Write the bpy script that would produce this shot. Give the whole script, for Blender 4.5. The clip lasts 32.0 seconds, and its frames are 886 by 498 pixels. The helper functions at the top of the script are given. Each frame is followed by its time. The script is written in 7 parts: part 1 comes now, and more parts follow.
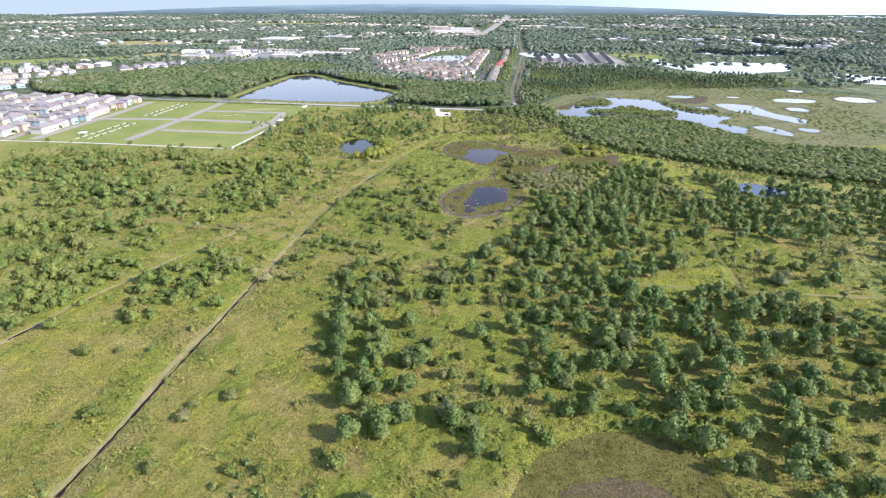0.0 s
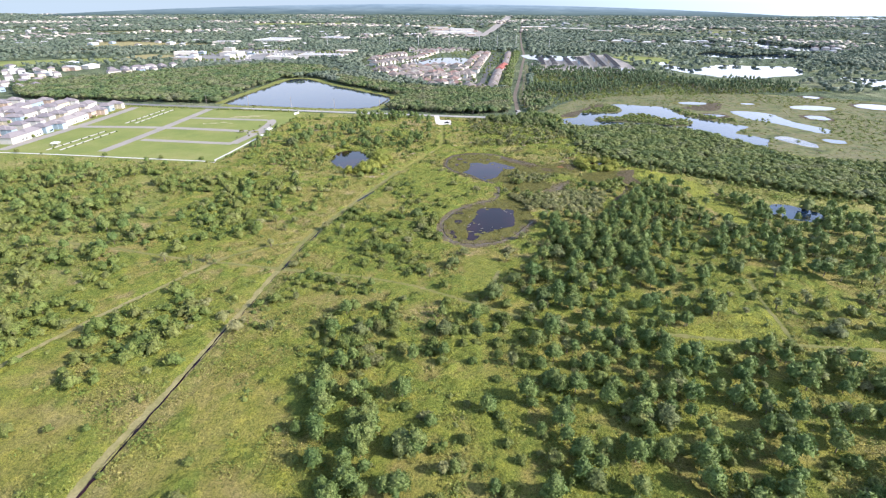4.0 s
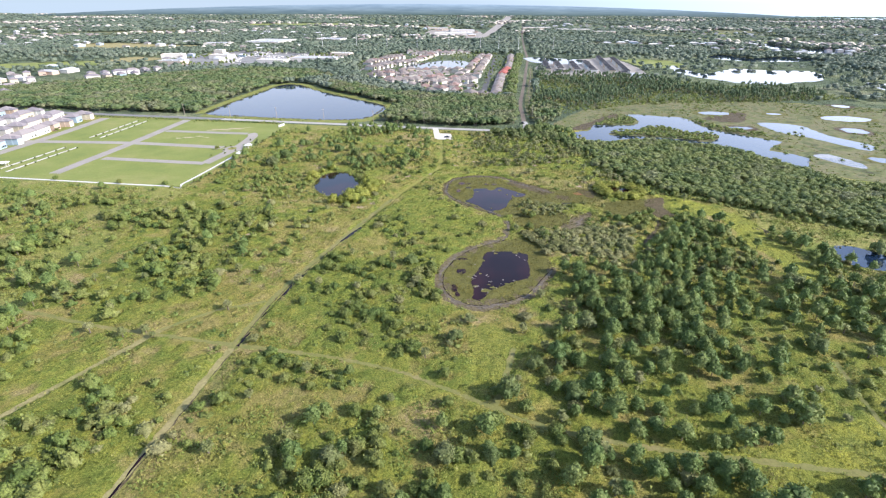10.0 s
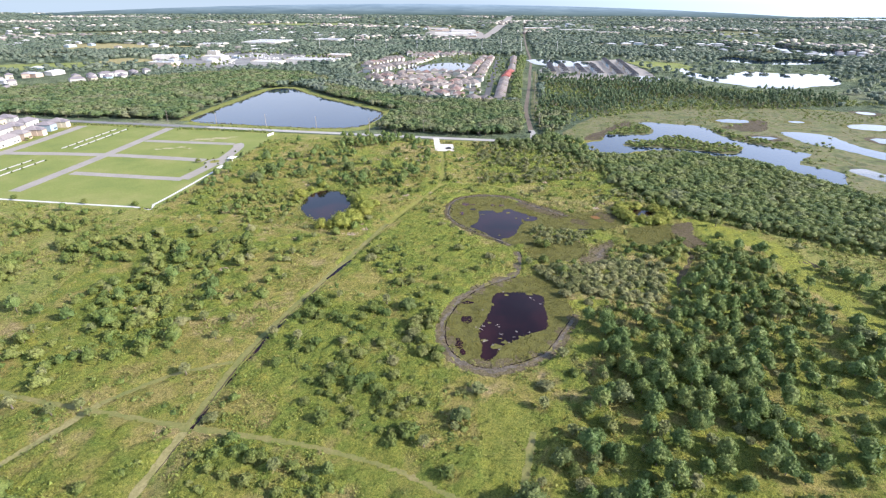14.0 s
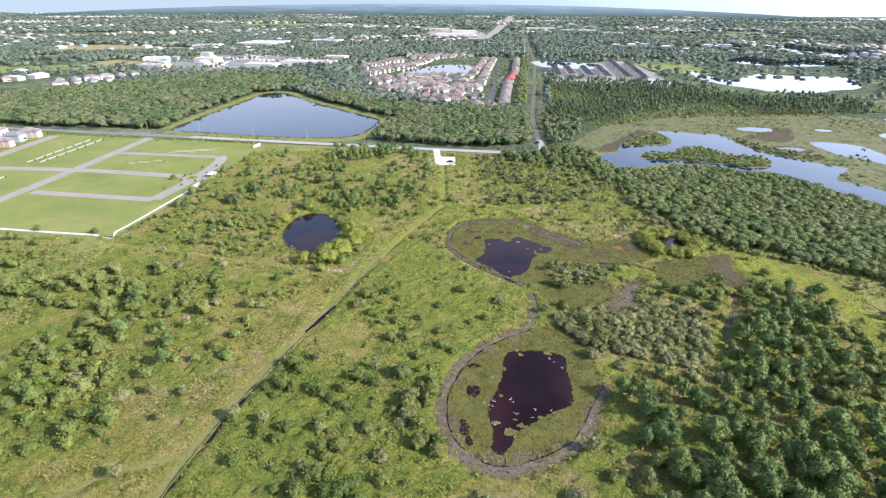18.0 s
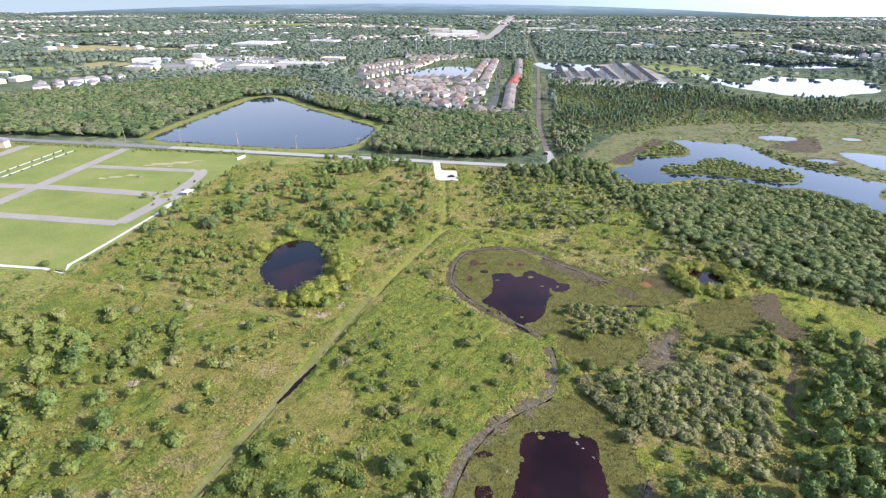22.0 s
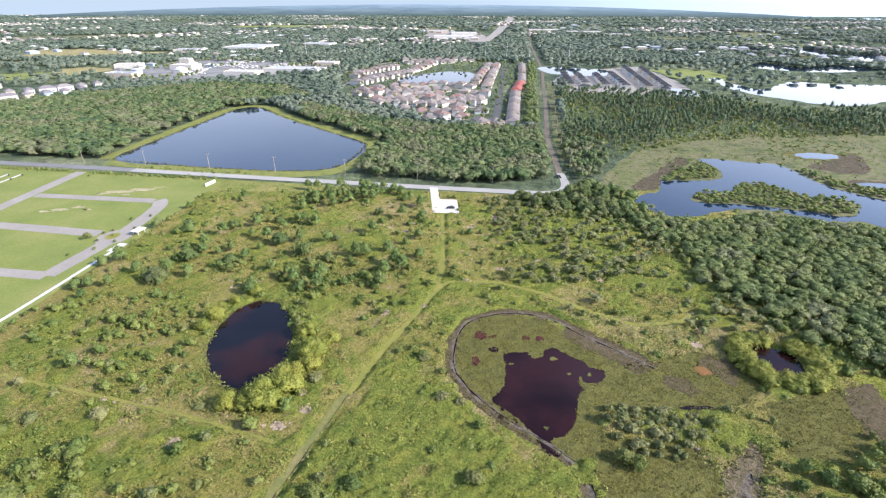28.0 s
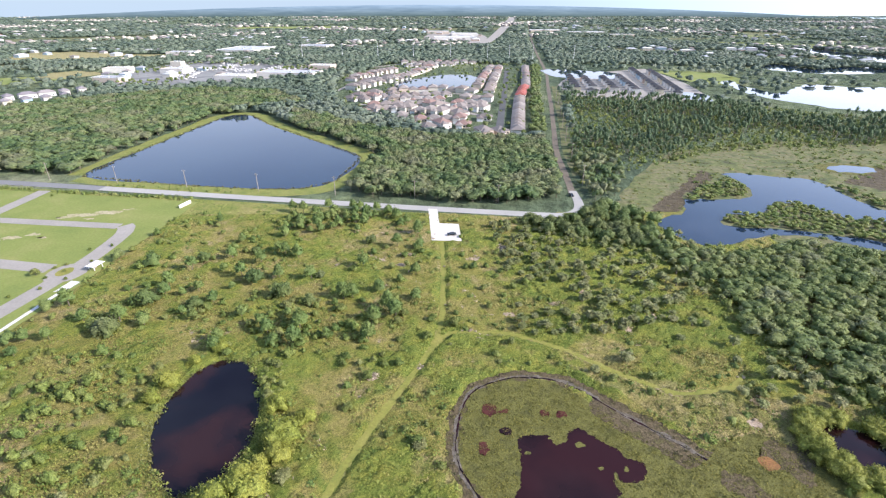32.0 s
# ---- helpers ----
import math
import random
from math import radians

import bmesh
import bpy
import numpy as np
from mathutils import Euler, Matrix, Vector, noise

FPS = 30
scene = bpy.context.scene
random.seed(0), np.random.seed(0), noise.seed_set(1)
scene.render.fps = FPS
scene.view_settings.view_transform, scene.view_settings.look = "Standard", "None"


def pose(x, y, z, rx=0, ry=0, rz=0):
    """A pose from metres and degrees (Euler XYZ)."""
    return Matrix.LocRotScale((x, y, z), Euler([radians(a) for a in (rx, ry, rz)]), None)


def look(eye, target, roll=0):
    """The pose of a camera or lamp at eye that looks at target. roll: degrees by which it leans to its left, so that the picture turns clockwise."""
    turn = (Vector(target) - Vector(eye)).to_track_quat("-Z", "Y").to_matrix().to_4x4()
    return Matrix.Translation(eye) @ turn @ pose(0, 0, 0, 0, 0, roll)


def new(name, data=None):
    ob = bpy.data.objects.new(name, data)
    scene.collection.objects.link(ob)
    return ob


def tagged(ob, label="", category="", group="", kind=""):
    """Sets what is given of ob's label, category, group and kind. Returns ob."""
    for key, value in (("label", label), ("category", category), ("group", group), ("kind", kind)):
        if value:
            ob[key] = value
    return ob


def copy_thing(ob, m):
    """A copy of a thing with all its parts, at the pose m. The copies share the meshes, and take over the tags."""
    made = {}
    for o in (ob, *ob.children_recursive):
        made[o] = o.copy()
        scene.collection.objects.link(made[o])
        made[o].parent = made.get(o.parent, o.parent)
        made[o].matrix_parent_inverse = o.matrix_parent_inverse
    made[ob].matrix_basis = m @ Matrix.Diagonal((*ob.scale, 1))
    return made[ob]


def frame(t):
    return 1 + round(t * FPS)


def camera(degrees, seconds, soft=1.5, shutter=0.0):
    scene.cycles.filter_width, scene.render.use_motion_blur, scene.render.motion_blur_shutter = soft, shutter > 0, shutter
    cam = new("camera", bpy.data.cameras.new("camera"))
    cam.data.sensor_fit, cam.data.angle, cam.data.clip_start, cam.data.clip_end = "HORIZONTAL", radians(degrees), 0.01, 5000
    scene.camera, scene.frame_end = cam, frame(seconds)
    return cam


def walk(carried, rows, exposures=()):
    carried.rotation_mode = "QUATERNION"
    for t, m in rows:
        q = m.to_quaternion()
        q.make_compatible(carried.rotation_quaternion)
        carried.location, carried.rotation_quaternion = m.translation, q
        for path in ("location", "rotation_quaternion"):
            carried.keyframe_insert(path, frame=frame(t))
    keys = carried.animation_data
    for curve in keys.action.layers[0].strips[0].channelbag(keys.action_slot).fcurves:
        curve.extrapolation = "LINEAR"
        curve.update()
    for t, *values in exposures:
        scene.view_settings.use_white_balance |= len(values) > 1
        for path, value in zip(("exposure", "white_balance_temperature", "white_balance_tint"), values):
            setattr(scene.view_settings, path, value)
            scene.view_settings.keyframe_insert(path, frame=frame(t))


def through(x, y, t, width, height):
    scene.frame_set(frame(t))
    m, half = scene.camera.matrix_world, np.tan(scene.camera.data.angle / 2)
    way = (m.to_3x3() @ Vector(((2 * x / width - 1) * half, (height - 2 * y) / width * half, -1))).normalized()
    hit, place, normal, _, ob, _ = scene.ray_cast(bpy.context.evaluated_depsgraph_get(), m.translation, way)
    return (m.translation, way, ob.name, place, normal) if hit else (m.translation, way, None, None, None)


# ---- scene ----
cam = camera(82.6, 32.0, 1.25)
# seconds, stops, kelvin, tint
EXPOSURES = [(0, 0.84, 6110, 16), (32, 0.81, 6070, 16)]
PATH = [
    (0, (-1.147, 18.798, 100.925), (-1.116, 20.594, 100.045), 0.1),
    (3, (-0.935, 43.476, 101.465), (-0.902, 45.272, 100.586), 0.2),
    (6, (-0.589, 68.376, 102.036), (-0.555, 70.172, 101.157), 0.3),
    (9, (-0.058, 94.716, 102.575), (-0.023, 96.512, 101.696), 0.3),
    (11, (-0.137, 112.053, 102.633), (-0.101, 113.849, 101.753), 0.3),
    (13, (-0.357, 129.913, 102.776), (-0.321, 131.709, 101.896), 0.4),
    (17, (0.049, 167.535, 102.912), (0.082, 169.33, 102.032), 0.3),
    (19, (0.17, 185.194, 102.819), (0.203, 186.989, 101.938), 0.4),
    (21, (0.017, 202.62, 102.617), (0.05, 204.415, 101.735), 0.3),
    (23, (0.361, 220.051, 102.795), (0.396, 221.847, 101.914), 0.4),
    (25, (0.905, 237.436, 102.924), (0.937, 239.231, 102.044), 0.2),
    (28, (1.646, 263.177, 103.611), (1.681, 264.973, 102.732), 0.2),
    (30, (2.159, 280.751, 103.587), (2.19, 282.547, 102.708), 0.0),
    (32, (2.695, 298.442, 103.663), (2.726, 300.239, 102.785), 0.0),
]
walk(cam, [(t, look(eye, target, roll)) for t, eye, target, roll in PATH], EXPOSURES)

# ---- world, sun ----
SUN_ELEV, SUN_AZ = 31.0, 108.0   # degrees; azimuth clockwise from +y
world = bpy.data.worlds.new("sky")
scene.world = world
world.use_nodes = True
wn, wl = world.node_tree.nodes, world.node_tree.links
sky = wn.new("ShaderNodeTexSky")
sky.sky_type, sky.sun_disc = "NISHITA", False
sky.sun_elevation, sky.sun_rotation = radians(SUN_ELEV), radians(SUN_AZ)
sky.altitude, sky.air_density, sky.dust_density, sky.ozone_density = 100, 1.0, 1.0, 1.2
# thin cloud, the same all round
cloud_at = wn.new("ShaderNodeTexCoord")
cloud_map = wn.new("ShaderNodeMapping")
cloud_map.inputs["Scale"].default_value = (1.0, 1.0, 2.6)
wl.new(cloud_at.outputs["Generated"], cloud_map.inputs[0])
cloud = wn.new("ShaderNodeTexNoise")
cloud.inputs["Scale"].default_value, cloud.inputs["Detail"].default_value, cloud.inputs["Roughness"].default_value = 3.0, 6, 0.55
wl.new(cloud_map.outputs[0], cloud.inputs["Vector"])
cover = wn.new("ShaderNodeMapRange")
for i, v in ((1, 0.40), (2, 0.70), (3, 0.0), (4, 0.5)):
    cover.inputs[i].default_value = v
wl.new(cloud.outputs[0], cover.inputs[0])
# humid haze, brightest low over the horizon
up = wn.new("ShaderNodeSeparateXYZ")
wl.new(cloud_at.outputs["Generated"], up.inputs[0])
low = wn.new("ShaderNodeMapRange")
low.interpolation_type = "SMOOTHSTEP"
for i, v in ((1, 0.0), (2, 0.62), (3, 0.95), (4, 0.0)):
    low.inputs[i].default_value = v
wl.new(up.outputs[2], low.inputs[0])
thick = wn.new("ShaderNodeMath")
thick.operation = "MAXIMUM"
wl.new(cover.outputs[0], thick.inputs[0])
wl.new(low.outputs[0], thick.inputs[1])
veil = wn.new("ShaderNodeMix")
veil.data_type = "RGBA"
tone = wn.new("ShaderNodeValToRGB")
tone.color_ramp.elements[0].position, tone.color_ramp.elements[0].color = 0.0, (0.36, 0.45, 0.52, 1)
tone.color_ramp.elements[1].position, tone.color_ramp.elements[1].color = 0.09, (0.86, 0.92, 1.0, 1)
higher = tone.color_ramp.elements.new(0.32)
higher.color = (0.58, 0.74, 1.0, 1)
wl.new(up.outputs[2], tone.inputs[0])
gain = wn.new("ShaderNodeVectorMath")
gain.operation = "SCALE"
wl.new(tone.outputs[0], gain.inputs[0])
# the haze glows towards the sun
toward = wn.new("ShaderNodeVectorMath")
toward.operation = "DOT_PRODUCT"
toward.inputs[1].default_value = (math.sin(radians(SUN_AZ)), math.cos(radians(SUN_AZ)), 0.0)
wl.new(cloud_at.outputs["Generated"], toward.inputs[0])
glow = wn.new("ShaderNodeMapRange")
glow.interpolation_type = "SMOOTHSTEP"
for i, v in ((1, -0.35), (2, 0.75), (3, 6.4), (4, 14.0)):
    glow.inputs[i].default_value = v
wl.new(toward.outputs["Value"], glow.inputs[0])
wl.new(glow.outputs[0], gain.inputs[3])
wl.new(gain.outputs[0], veil.inputs[7])
wl.new(thick.outputs[0], veil.inputs[0])
wl.new(sky.outputs[0], veil.inputs[6])
wl.new(veil.outputs[2], wn["Background"].inputs[0])
wn["Background"].inputs[1].default_value = 0.15
sun = new("sun", bpy.data.lights.new("sun", "SUN"))
sun.data.energy, sun.data.angle, sun.data.color = 5.0, radians(0.53), (1.0, 0.93, 0.82)
sun_way = Vector((math.sin(radians(SUN_AZ)) * math.cos(radians(SUN_ELEV)), math.cos(radians(SUN_AZ)) * math.cos(radians(SUN_ELEV)), math.sin(radians(SUN_ELEV))))
sun.matrix_world = look(sun_way * 300, (0, 0, 0))


# ---- materials ----
def ramp(nt, fac, stops):
    r = nt.nodes.new("ShaderNodeValToRGB")
    while len(r.color_ramp.elements) < len(stops):
        r.color_ramp.elements.new(0.5)
    for e, (p, c) in zip(r.color_ramp.elements, stops):
        e.position, e.color = p, (*c, 1)
    nt.links.new(fac, r.inputs[0])
    return r.outputs[0]


def noise_of(nt, scale, detail=4, rough=0.6, where=None):
    n = nt.nodes.new("ShaderNodeTexNoise")
    n.inputs["Scale"].default_value, n.inputs["Detail"].default_value, n.inputs["Roughness"].default_value = scale, detail, rough
    if where is None:
        where = nt.nodes.new("ShaderNodeNewGeometry").outputs["Position"]
    nt.links.new(where, n.inputs["Vector"])
    return n.outputs[0]


def mix(nt, fac, a, b, blend="MIX"):
    m = nt.nodes.new("ShaderNodeMix")
    m.data_type, m.blend_type = "RGBA", blend
    for socket, v in ((m.inputs[0], fac), (m.inputs[6], a), (m.inputs[7], b)):
        if isinstance(v, bpy.types.NodeSocket):
            nt.links.new(v, socket)
        else:
            socket.default_value = v if isinstance(v, (int, float)) else (*v, 1)
    return m.outputs[2]


def bump(nt, height, strength, distance):
    b = nt.nodes.new("ShaderNodeBump")
    b.inputs["Strength"].default_value, b.inputs["Distance"].default_value = strength, distance
    nt.links.new(height, b.inputs["Height"])
    nt.links.new(b.outputs[0], nt.nodes["Principled BSDF"].inputs["Normal"])


def material(name, rough=0.8, metal=0.0, spec=0.3):
    m = bpy.data.materials.new(name)
    m.use_nodes = True
    p = m.node_tree.nodes["Principled BSDF"]
    p.inputs["Roughness"].default_value, p.inputs["Metallic"].default_value = rough, metal
    p.inputs["Specular IOR Level"].default_value = spec
    return m, m.node_tree, p.inputs["Base Color"]


def mottled(name, colours, scale, fine, rough=0.85, bumpy=0.0, spec=0.25, detail=5, contrast=1.0):
    """Colours spread over a coarse noise, broken up by a fine one."""
    m, nt, base = material(name, rough, 0, spec)
    n = len(colours)
    coarse = ramp(nt, noise_of(nt, scale, detail, 0.65), [(0.3 + 0.4 * i / max(1, n - 1), c) for i, c in enumerate(colours)])
    f = noise_of(nt, fine, 4, 0.7)
    grain = ramp(nt, f, [(0.3, (1 - 0.38 * contrast,) * 3), (0.7, (1 + 0.3 * contrast,) * 3)])
    nt.links.new(mix(nt, 1.0, coarse, grain, "MULTIPLY"), base)
    if bumpy:
        bump(nt, f, 0.8, bumpy)
    return m


def leafy(name, colours, scale=0.12, rough=0.6, through=0.22, fine_scale=1.0):
    """Foliage: plant-sized patches of colour, each leaf a little different; light shines through."""
    m, nt, base = material(name, rough, 0, 0.25)
    n = len(colours)
    col = ramp(nt, noise_of(nt, scale, 2, 0.5), [(0.32 + 0.36 * i / max(1, n - 1), c) for i, c in enumerate(colours)])
    isl = nt.nodes.new("ShaderNodeNewGeometry").outputs["Random Per Island"]
    grain = ramp(nt, isl, [(0.0, (0.85, 0.85, 0.85)), (1.0, (1.15, 1.15, 1.12))])
    col = mix(nt, 1.0, col, grain, "MULTIPLY")
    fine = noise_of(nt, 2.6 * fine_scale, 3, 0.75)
    # Fine speckle darkens the bump's hollows: shade between leaves put into the colour.
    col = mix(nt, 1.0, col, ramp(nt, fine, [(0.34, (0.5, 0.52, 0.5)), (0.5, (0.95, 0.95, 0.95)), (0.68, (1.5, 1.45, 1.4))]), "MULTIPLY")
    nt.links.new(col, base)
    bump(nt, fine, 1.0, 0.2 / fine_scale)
    t = nt.nodes.new("ShaderNodeBsdfTranslucent")
    nt.links.new(col, t.inputs[0])
    s = nt.nodes.new("ShaderNodeMixShader")
    s.inputs[0].default_value = through
    nt.links.new(nt.nodes["Principled BSDF"].outputs[0], s.inputs[1])
    nt.links.new(t.outputs[0], s.inputs[2])
    nt.links.new(s.outputs[0], nt.nodes["Material Output"].inputs[0])
    return m


def per_object(name, colours, rough=0.8, fine=1.5):
    m, nt, base = material(name, rough, 0, 0.3)
    r = nt.nodes.new("ShaderNodeObjectInfo").outputs["Random"]
    n = len(colours)
    rp = ramp(nt, r, [(i / n, c) for i, c in enumerate(colours)])
    rp.node.color_ramp.interpolation = "CONSTANT"
    grain = ramp(nt, noise_of(nt, fine, 4, 0.7), [(0.3, (0.8, 0.8, 0.8)), (0.7, (1.15, 1.15, 1.15))])
    nt.links.new(mix(nt, 1.0, rp, grain, "MULTIPLY"), base)
    return m


def scrub_ground():
    m, nt, base = material("scrub_ground", 0.95, 0, 0.1)
    big = ramp(nt, noise_of(nt, 0.018, 6, 0.62), [(0.34, (0.125, 0.16, 0.04)), (0.46, (0.185, 0.20, 0.053)), (0.56, (0.24, 0.225, 0.076)), (0.68, (0.16, 0.185, 0.046))])
    dry = ramp(nt, noise_of(nt, 0.06, 6, 0.75), [(0.50, (0, 0, 0)), (0.70, (1, 1, 1))])
    col = mix(nt, dry, big, (0.285, 0.228, 0.108))
    lush = ramp(nt, noise_of(nt, 0.13, 6, 0.72), [(0.53, (0, 0, 0)), (0.66, (1, 1, 1))])
    col = mix(nt, lush, col, (0.125, 0.16, 0.038))
    # Tuft texture; small shadows between tufts are darkened into the colour too.
    clump_shade = noise_of(nt, 0.75, 5, 0.72)
    col = mix(nt, 1.0, col, ramp(nt, clump_shade, [(0.34, (0.42, 0.46, 0.42)), (0.47, (0.9, 0.92, 0.9)), (0.66, (1.35, 1.3, 1.22))]), "MULTIPLY")
    fine = noise_of(nt, 3.2, 5, 0.75)
    col = mix(nt, 1.0, col, ramp(nt, fine, [(0.36, (0.6, 0.62, 0.6)), (0.64, (1.35, 1.32, 1.28))]), "MULTIPLY")
    nt.links.new(col, base)
    bump(nt, mix(nt, 0.3, clump_shade, fine), 1.0, 0.9)
    return m


def low_cover():
    """Low scrub: rough grass, leafy beds and dry stalks, told apart by what grows there."""
    m, nt, base = material("low_cover", 0.9, 0, 0.12)
    def grown(name):
        a = nt.nodes.new("ShaderNodeAttribute")
        a.attribute_name = name
        return a.outputs["Fac"]
    grass = ramp(nt, noise_of(nt, 0.09, 6, 0.75), [(0.34, (0.148, 0.152, 0.038)), (0.46, (0.20, 0.182, 0.05)), (0.56, (0.25, 0.208, 0.078)), (0.68, (0.17, 0.166, 0.043))])
    leaf = ramp(nt, noise_of(nt, 0.16, 6, 0.75), [(0.32, (0.09, 0.13, 0.028)), (0.45, (0.132, 0.163, 0.034)), (0.57, (0.175, 0.188, 0.04)), (0.68, (0.23, 0.218, 0.048))])
    stalk = ramp(nt, noise_of(nt, 0.35, 5, 0.75), [(0.34, (0.20, 0.17, 0.07)), (0.52, (0.28, 0.22, 0.11)), (0.68, (0.345, 0.265, 0.17))])
    col = mix(nt, grown("lush"), grass, leaf)
    col = mix(nt, grown("dry"), col, stalk)
    col = mix(nt, grown("fresh"), col, ramp(nt, noise_of(nt, 0.2, 5, 0.7), [(0.36, (0.16, 0.185, 0.04)), (0.52, (0.235, 0.245, 0.045)), (0.66, (0.32, 0.31, 0.045))]))
    # Leaf speckle, with shade between the leaves multiplied into the colour.
    clump_shade = noise_of(nt, 1.5, 5, 0.75)
    col = mix(nt, 1.0, col, ramp(nt, clump_shade, [(0.34, (0.42, 0.48, 0.4)), (0.49, (0.95, 0.96, 0.95)), (0.66, (1.36, 1.3, 1.22))]), "MULTIPLY")
    fine = noise_of(nt, 5.5, 4, 0.8)
    col = mix(nt, 1.0, col, ramp(nt, fine, [(0.36, (0.5, 0.53, 0.48)), (0.64, (1.45, 1.42, 1.36))]), "MULTIPLY")
    nt.links.new(col, base)
    bump(nt, mix(nt, 0.45, clump_shade, fine), 1.0, 0.9)
    return m


def hazed_far_ground():
    m, nt, base = material("hazed_far_ground", 0.95, 0, 0.1)
    # Some haze of the distance is mixed into these ground colours as blue.
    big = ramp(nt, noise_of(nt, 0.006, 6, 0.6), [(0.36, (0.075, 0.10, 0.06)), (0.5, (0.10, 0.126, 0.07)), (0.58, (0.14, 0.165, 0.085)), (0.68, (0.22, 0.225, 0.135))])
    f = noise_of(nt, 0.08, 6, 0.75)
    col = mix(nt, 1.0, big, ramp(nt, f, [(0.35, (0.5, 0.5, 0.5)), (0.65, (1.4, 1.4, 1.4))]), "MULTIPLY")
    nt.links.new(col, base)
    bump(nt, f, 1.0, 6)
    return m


def water(name, deep, shoal, scale, lo, hi, ripple=0.0015, rough=0.03):
    m, nt, base = material(name, rough, 0, 0.5)
    nt.nodes["Principled BSDF"].inputs["IOR"].default_value = 1.33
    nt.links.new(mix(nt, ramp(nt, noise_of(nt, scale, 3, 0.5), [(lo, (0, 0, 0)), (hi, (1, 1, 1))]), deep, shoal), base)
    bump(nt, noise_of(nt, 0.9, 3, 0.6), 0.3, ripple)
    return m


M_GROUND, M_HAZED_FAR, M_COVER = scrub_ground(), hazed_far_ground(), low_cover()
M_LAWN = mottled("mown_lawn", [(0.14, 0.172, 0.04), (0.175, 0.20, 0.048), (0.225, 0.222, 0.07)], 0.035, 0.9, 0.9, 0.02, contrast=0.45)
M_TRAIL = mottled("trail_grass", [(0.145, 0.158, 0.033), (0.20, 0.195, 0.04), (0.24, 0.212, 0.058)], 0.12, 1.2, 0.9, 0.12, contrast=0.6)
M_DRY = mottled("dry_grass", [(0.20, 0.20, 0.07), (0.27, 0.23, 0.10), (0.31, 0.25, 0.125)], 0.15, 1.0, 0.95, 0.5)
M_MUD = mottled("dried_mud", [(0.042, 0.031, 0.017), (0.08, 0.061, 0.034), (0.13, 0.104, 0.062)], 0.3, 1.3, 0.9, 0.5)
M_RIM = mottled("mud_rim", [(0.04, 0.028, 0.014), (0.078, 0.056, 0.028), (0.12, 0.092, 0.05), (0.062, 0.045, 0.022), (0.10, 0.088, 0.03), (0.052, 0.037, 0.018)], 0.45, 1.5, 0.9, 0.5)
M_CRUST = mottled("mud_crust", [(0.055, 0.04, 0.021), (0.105, 0.079, 0.044), (0.165, 0.13, 0.078), (0.085, 0.072, 0.03), (0.13, 0.10, 0.056), (0.06, 0.044, 0.024)], 0.5, 1.5, 0.9, 0.5)
M_GLADE = mottled("glade_grass", [(0.12, 0.15, 0.036), (0.16, 0.18, 0.042), (0.205, 0.205, 0.055), (0.15, 0.165, 0.04)], 0.12, 1.0, 0.95, 0.6)
M_PALEMUD = mottled("pale_mud", [(0.065, 0.052, 0.037), (0.12, 0.10, 0.076), (0.19, 0.163, 0.13)], 0.6, 1.6, 0.9, 0.4)
M_REDPOOL = water("red_pool_water", (0.055, 0.016, 0.012), (0.08, 0.026, 0.018), 0.4, 0.4, 0.6)
M_MARSH = mottled("marsh_grass", [(0.062, 0.06, 0.018), (0.096, 0.092, 0.024), (0.128, 0.12, 0.03), (0.102, 0.10, 0.025)], 0.3, 2.2, 0.95, 0.35)
M_WETGRASS = mottled("wet_meadow", [(0.06, 0.052, 0.03), (0.08, 0.095, 0.036), (0.125, 0.135, 0.046), (0.155, 0.14, 0.07), (0.085, 0.105, 0.036), (0.07, 0.058, 0.034)], 0.05, 0.35, 0.95, 0.5)
M_ROAD = mottled("weathered_asphalt", [(0.30, 0.285, 0.26), (0.36, 0.34, 0.31)], 0.05, 1.2, 0.9, 0.01, contrast=0.35)
M_GREYROAD = mottled("grey_asphalt", [(0.17, 0.165, 0.16), (0.21, 0.205, 0.2)], 0.05, 1.2, 0.9, 0.01, contrast=0.35)
M_DULLTRAIL = mottled("worn_trail", [(0.125, 0.14, 0.04), (0.165, 0.16, 0.05), (0.21, 0.18, 0.075)], 0.14, 1.2, 0.9, 0.12, contrast=0.6)
M_TANTRAIL = mottled("tan_trail", [(0.17, 0.165, 0.055), (0.225, 0.20, 0.08), (0.27, 0.228, 0.105)], 0.15, 1.2, 0.9, 0.12, contrast=0.6)
M_YARD = mottled("patched_asphalt", [(0.11, 0.11, 0.108), (0.17, 0.168, 0.16), (0.25, 0.24, 0.225), (0.14, 0.15, 0.11)], 0.03, 0.3, 0.9, contrast=0.5)
M_DARKROAD = mottled("asphalt", [(0.07, 0.07, 0.07), (0.10, 0.10, 0.098)], 0.05, 1.2, 0.9, 0.01, contrast=0.35)
M_DIRT = mottled("dirt_track", [(0.13, 0.105, 0.08), (0.17, 0.14, 0.105)], 0.05, 0.6, 0.95, 0.05)
M_BRUSH = mottled("flattened_dead_brush", [(0.20, 0.165, 0.095), (0.33, 0.25, 0.18), (0.40, 0.31, 0.24)], 0.5, 1.8, 0.95, 0.3)
M_RUST = mottled("rust_soil", [(0.16, 0.08, 0.03), (0.26, 0.12, 0.04)], 0.5, 2, 0.8)
M_SHELL = mottled("crushed_shell", [(0.50, 0.45, 0.39), (0.60, 0.56, 0.5)], 0.15, 1.5, 0.95, 0.03, contrast=0.35)
M_SAND = mottled("bare_sand", [(0.42, 0.35, 0.24), (0.27, 0.25, 0.11)], 0.2, 1.0, 0.95, 0.03)
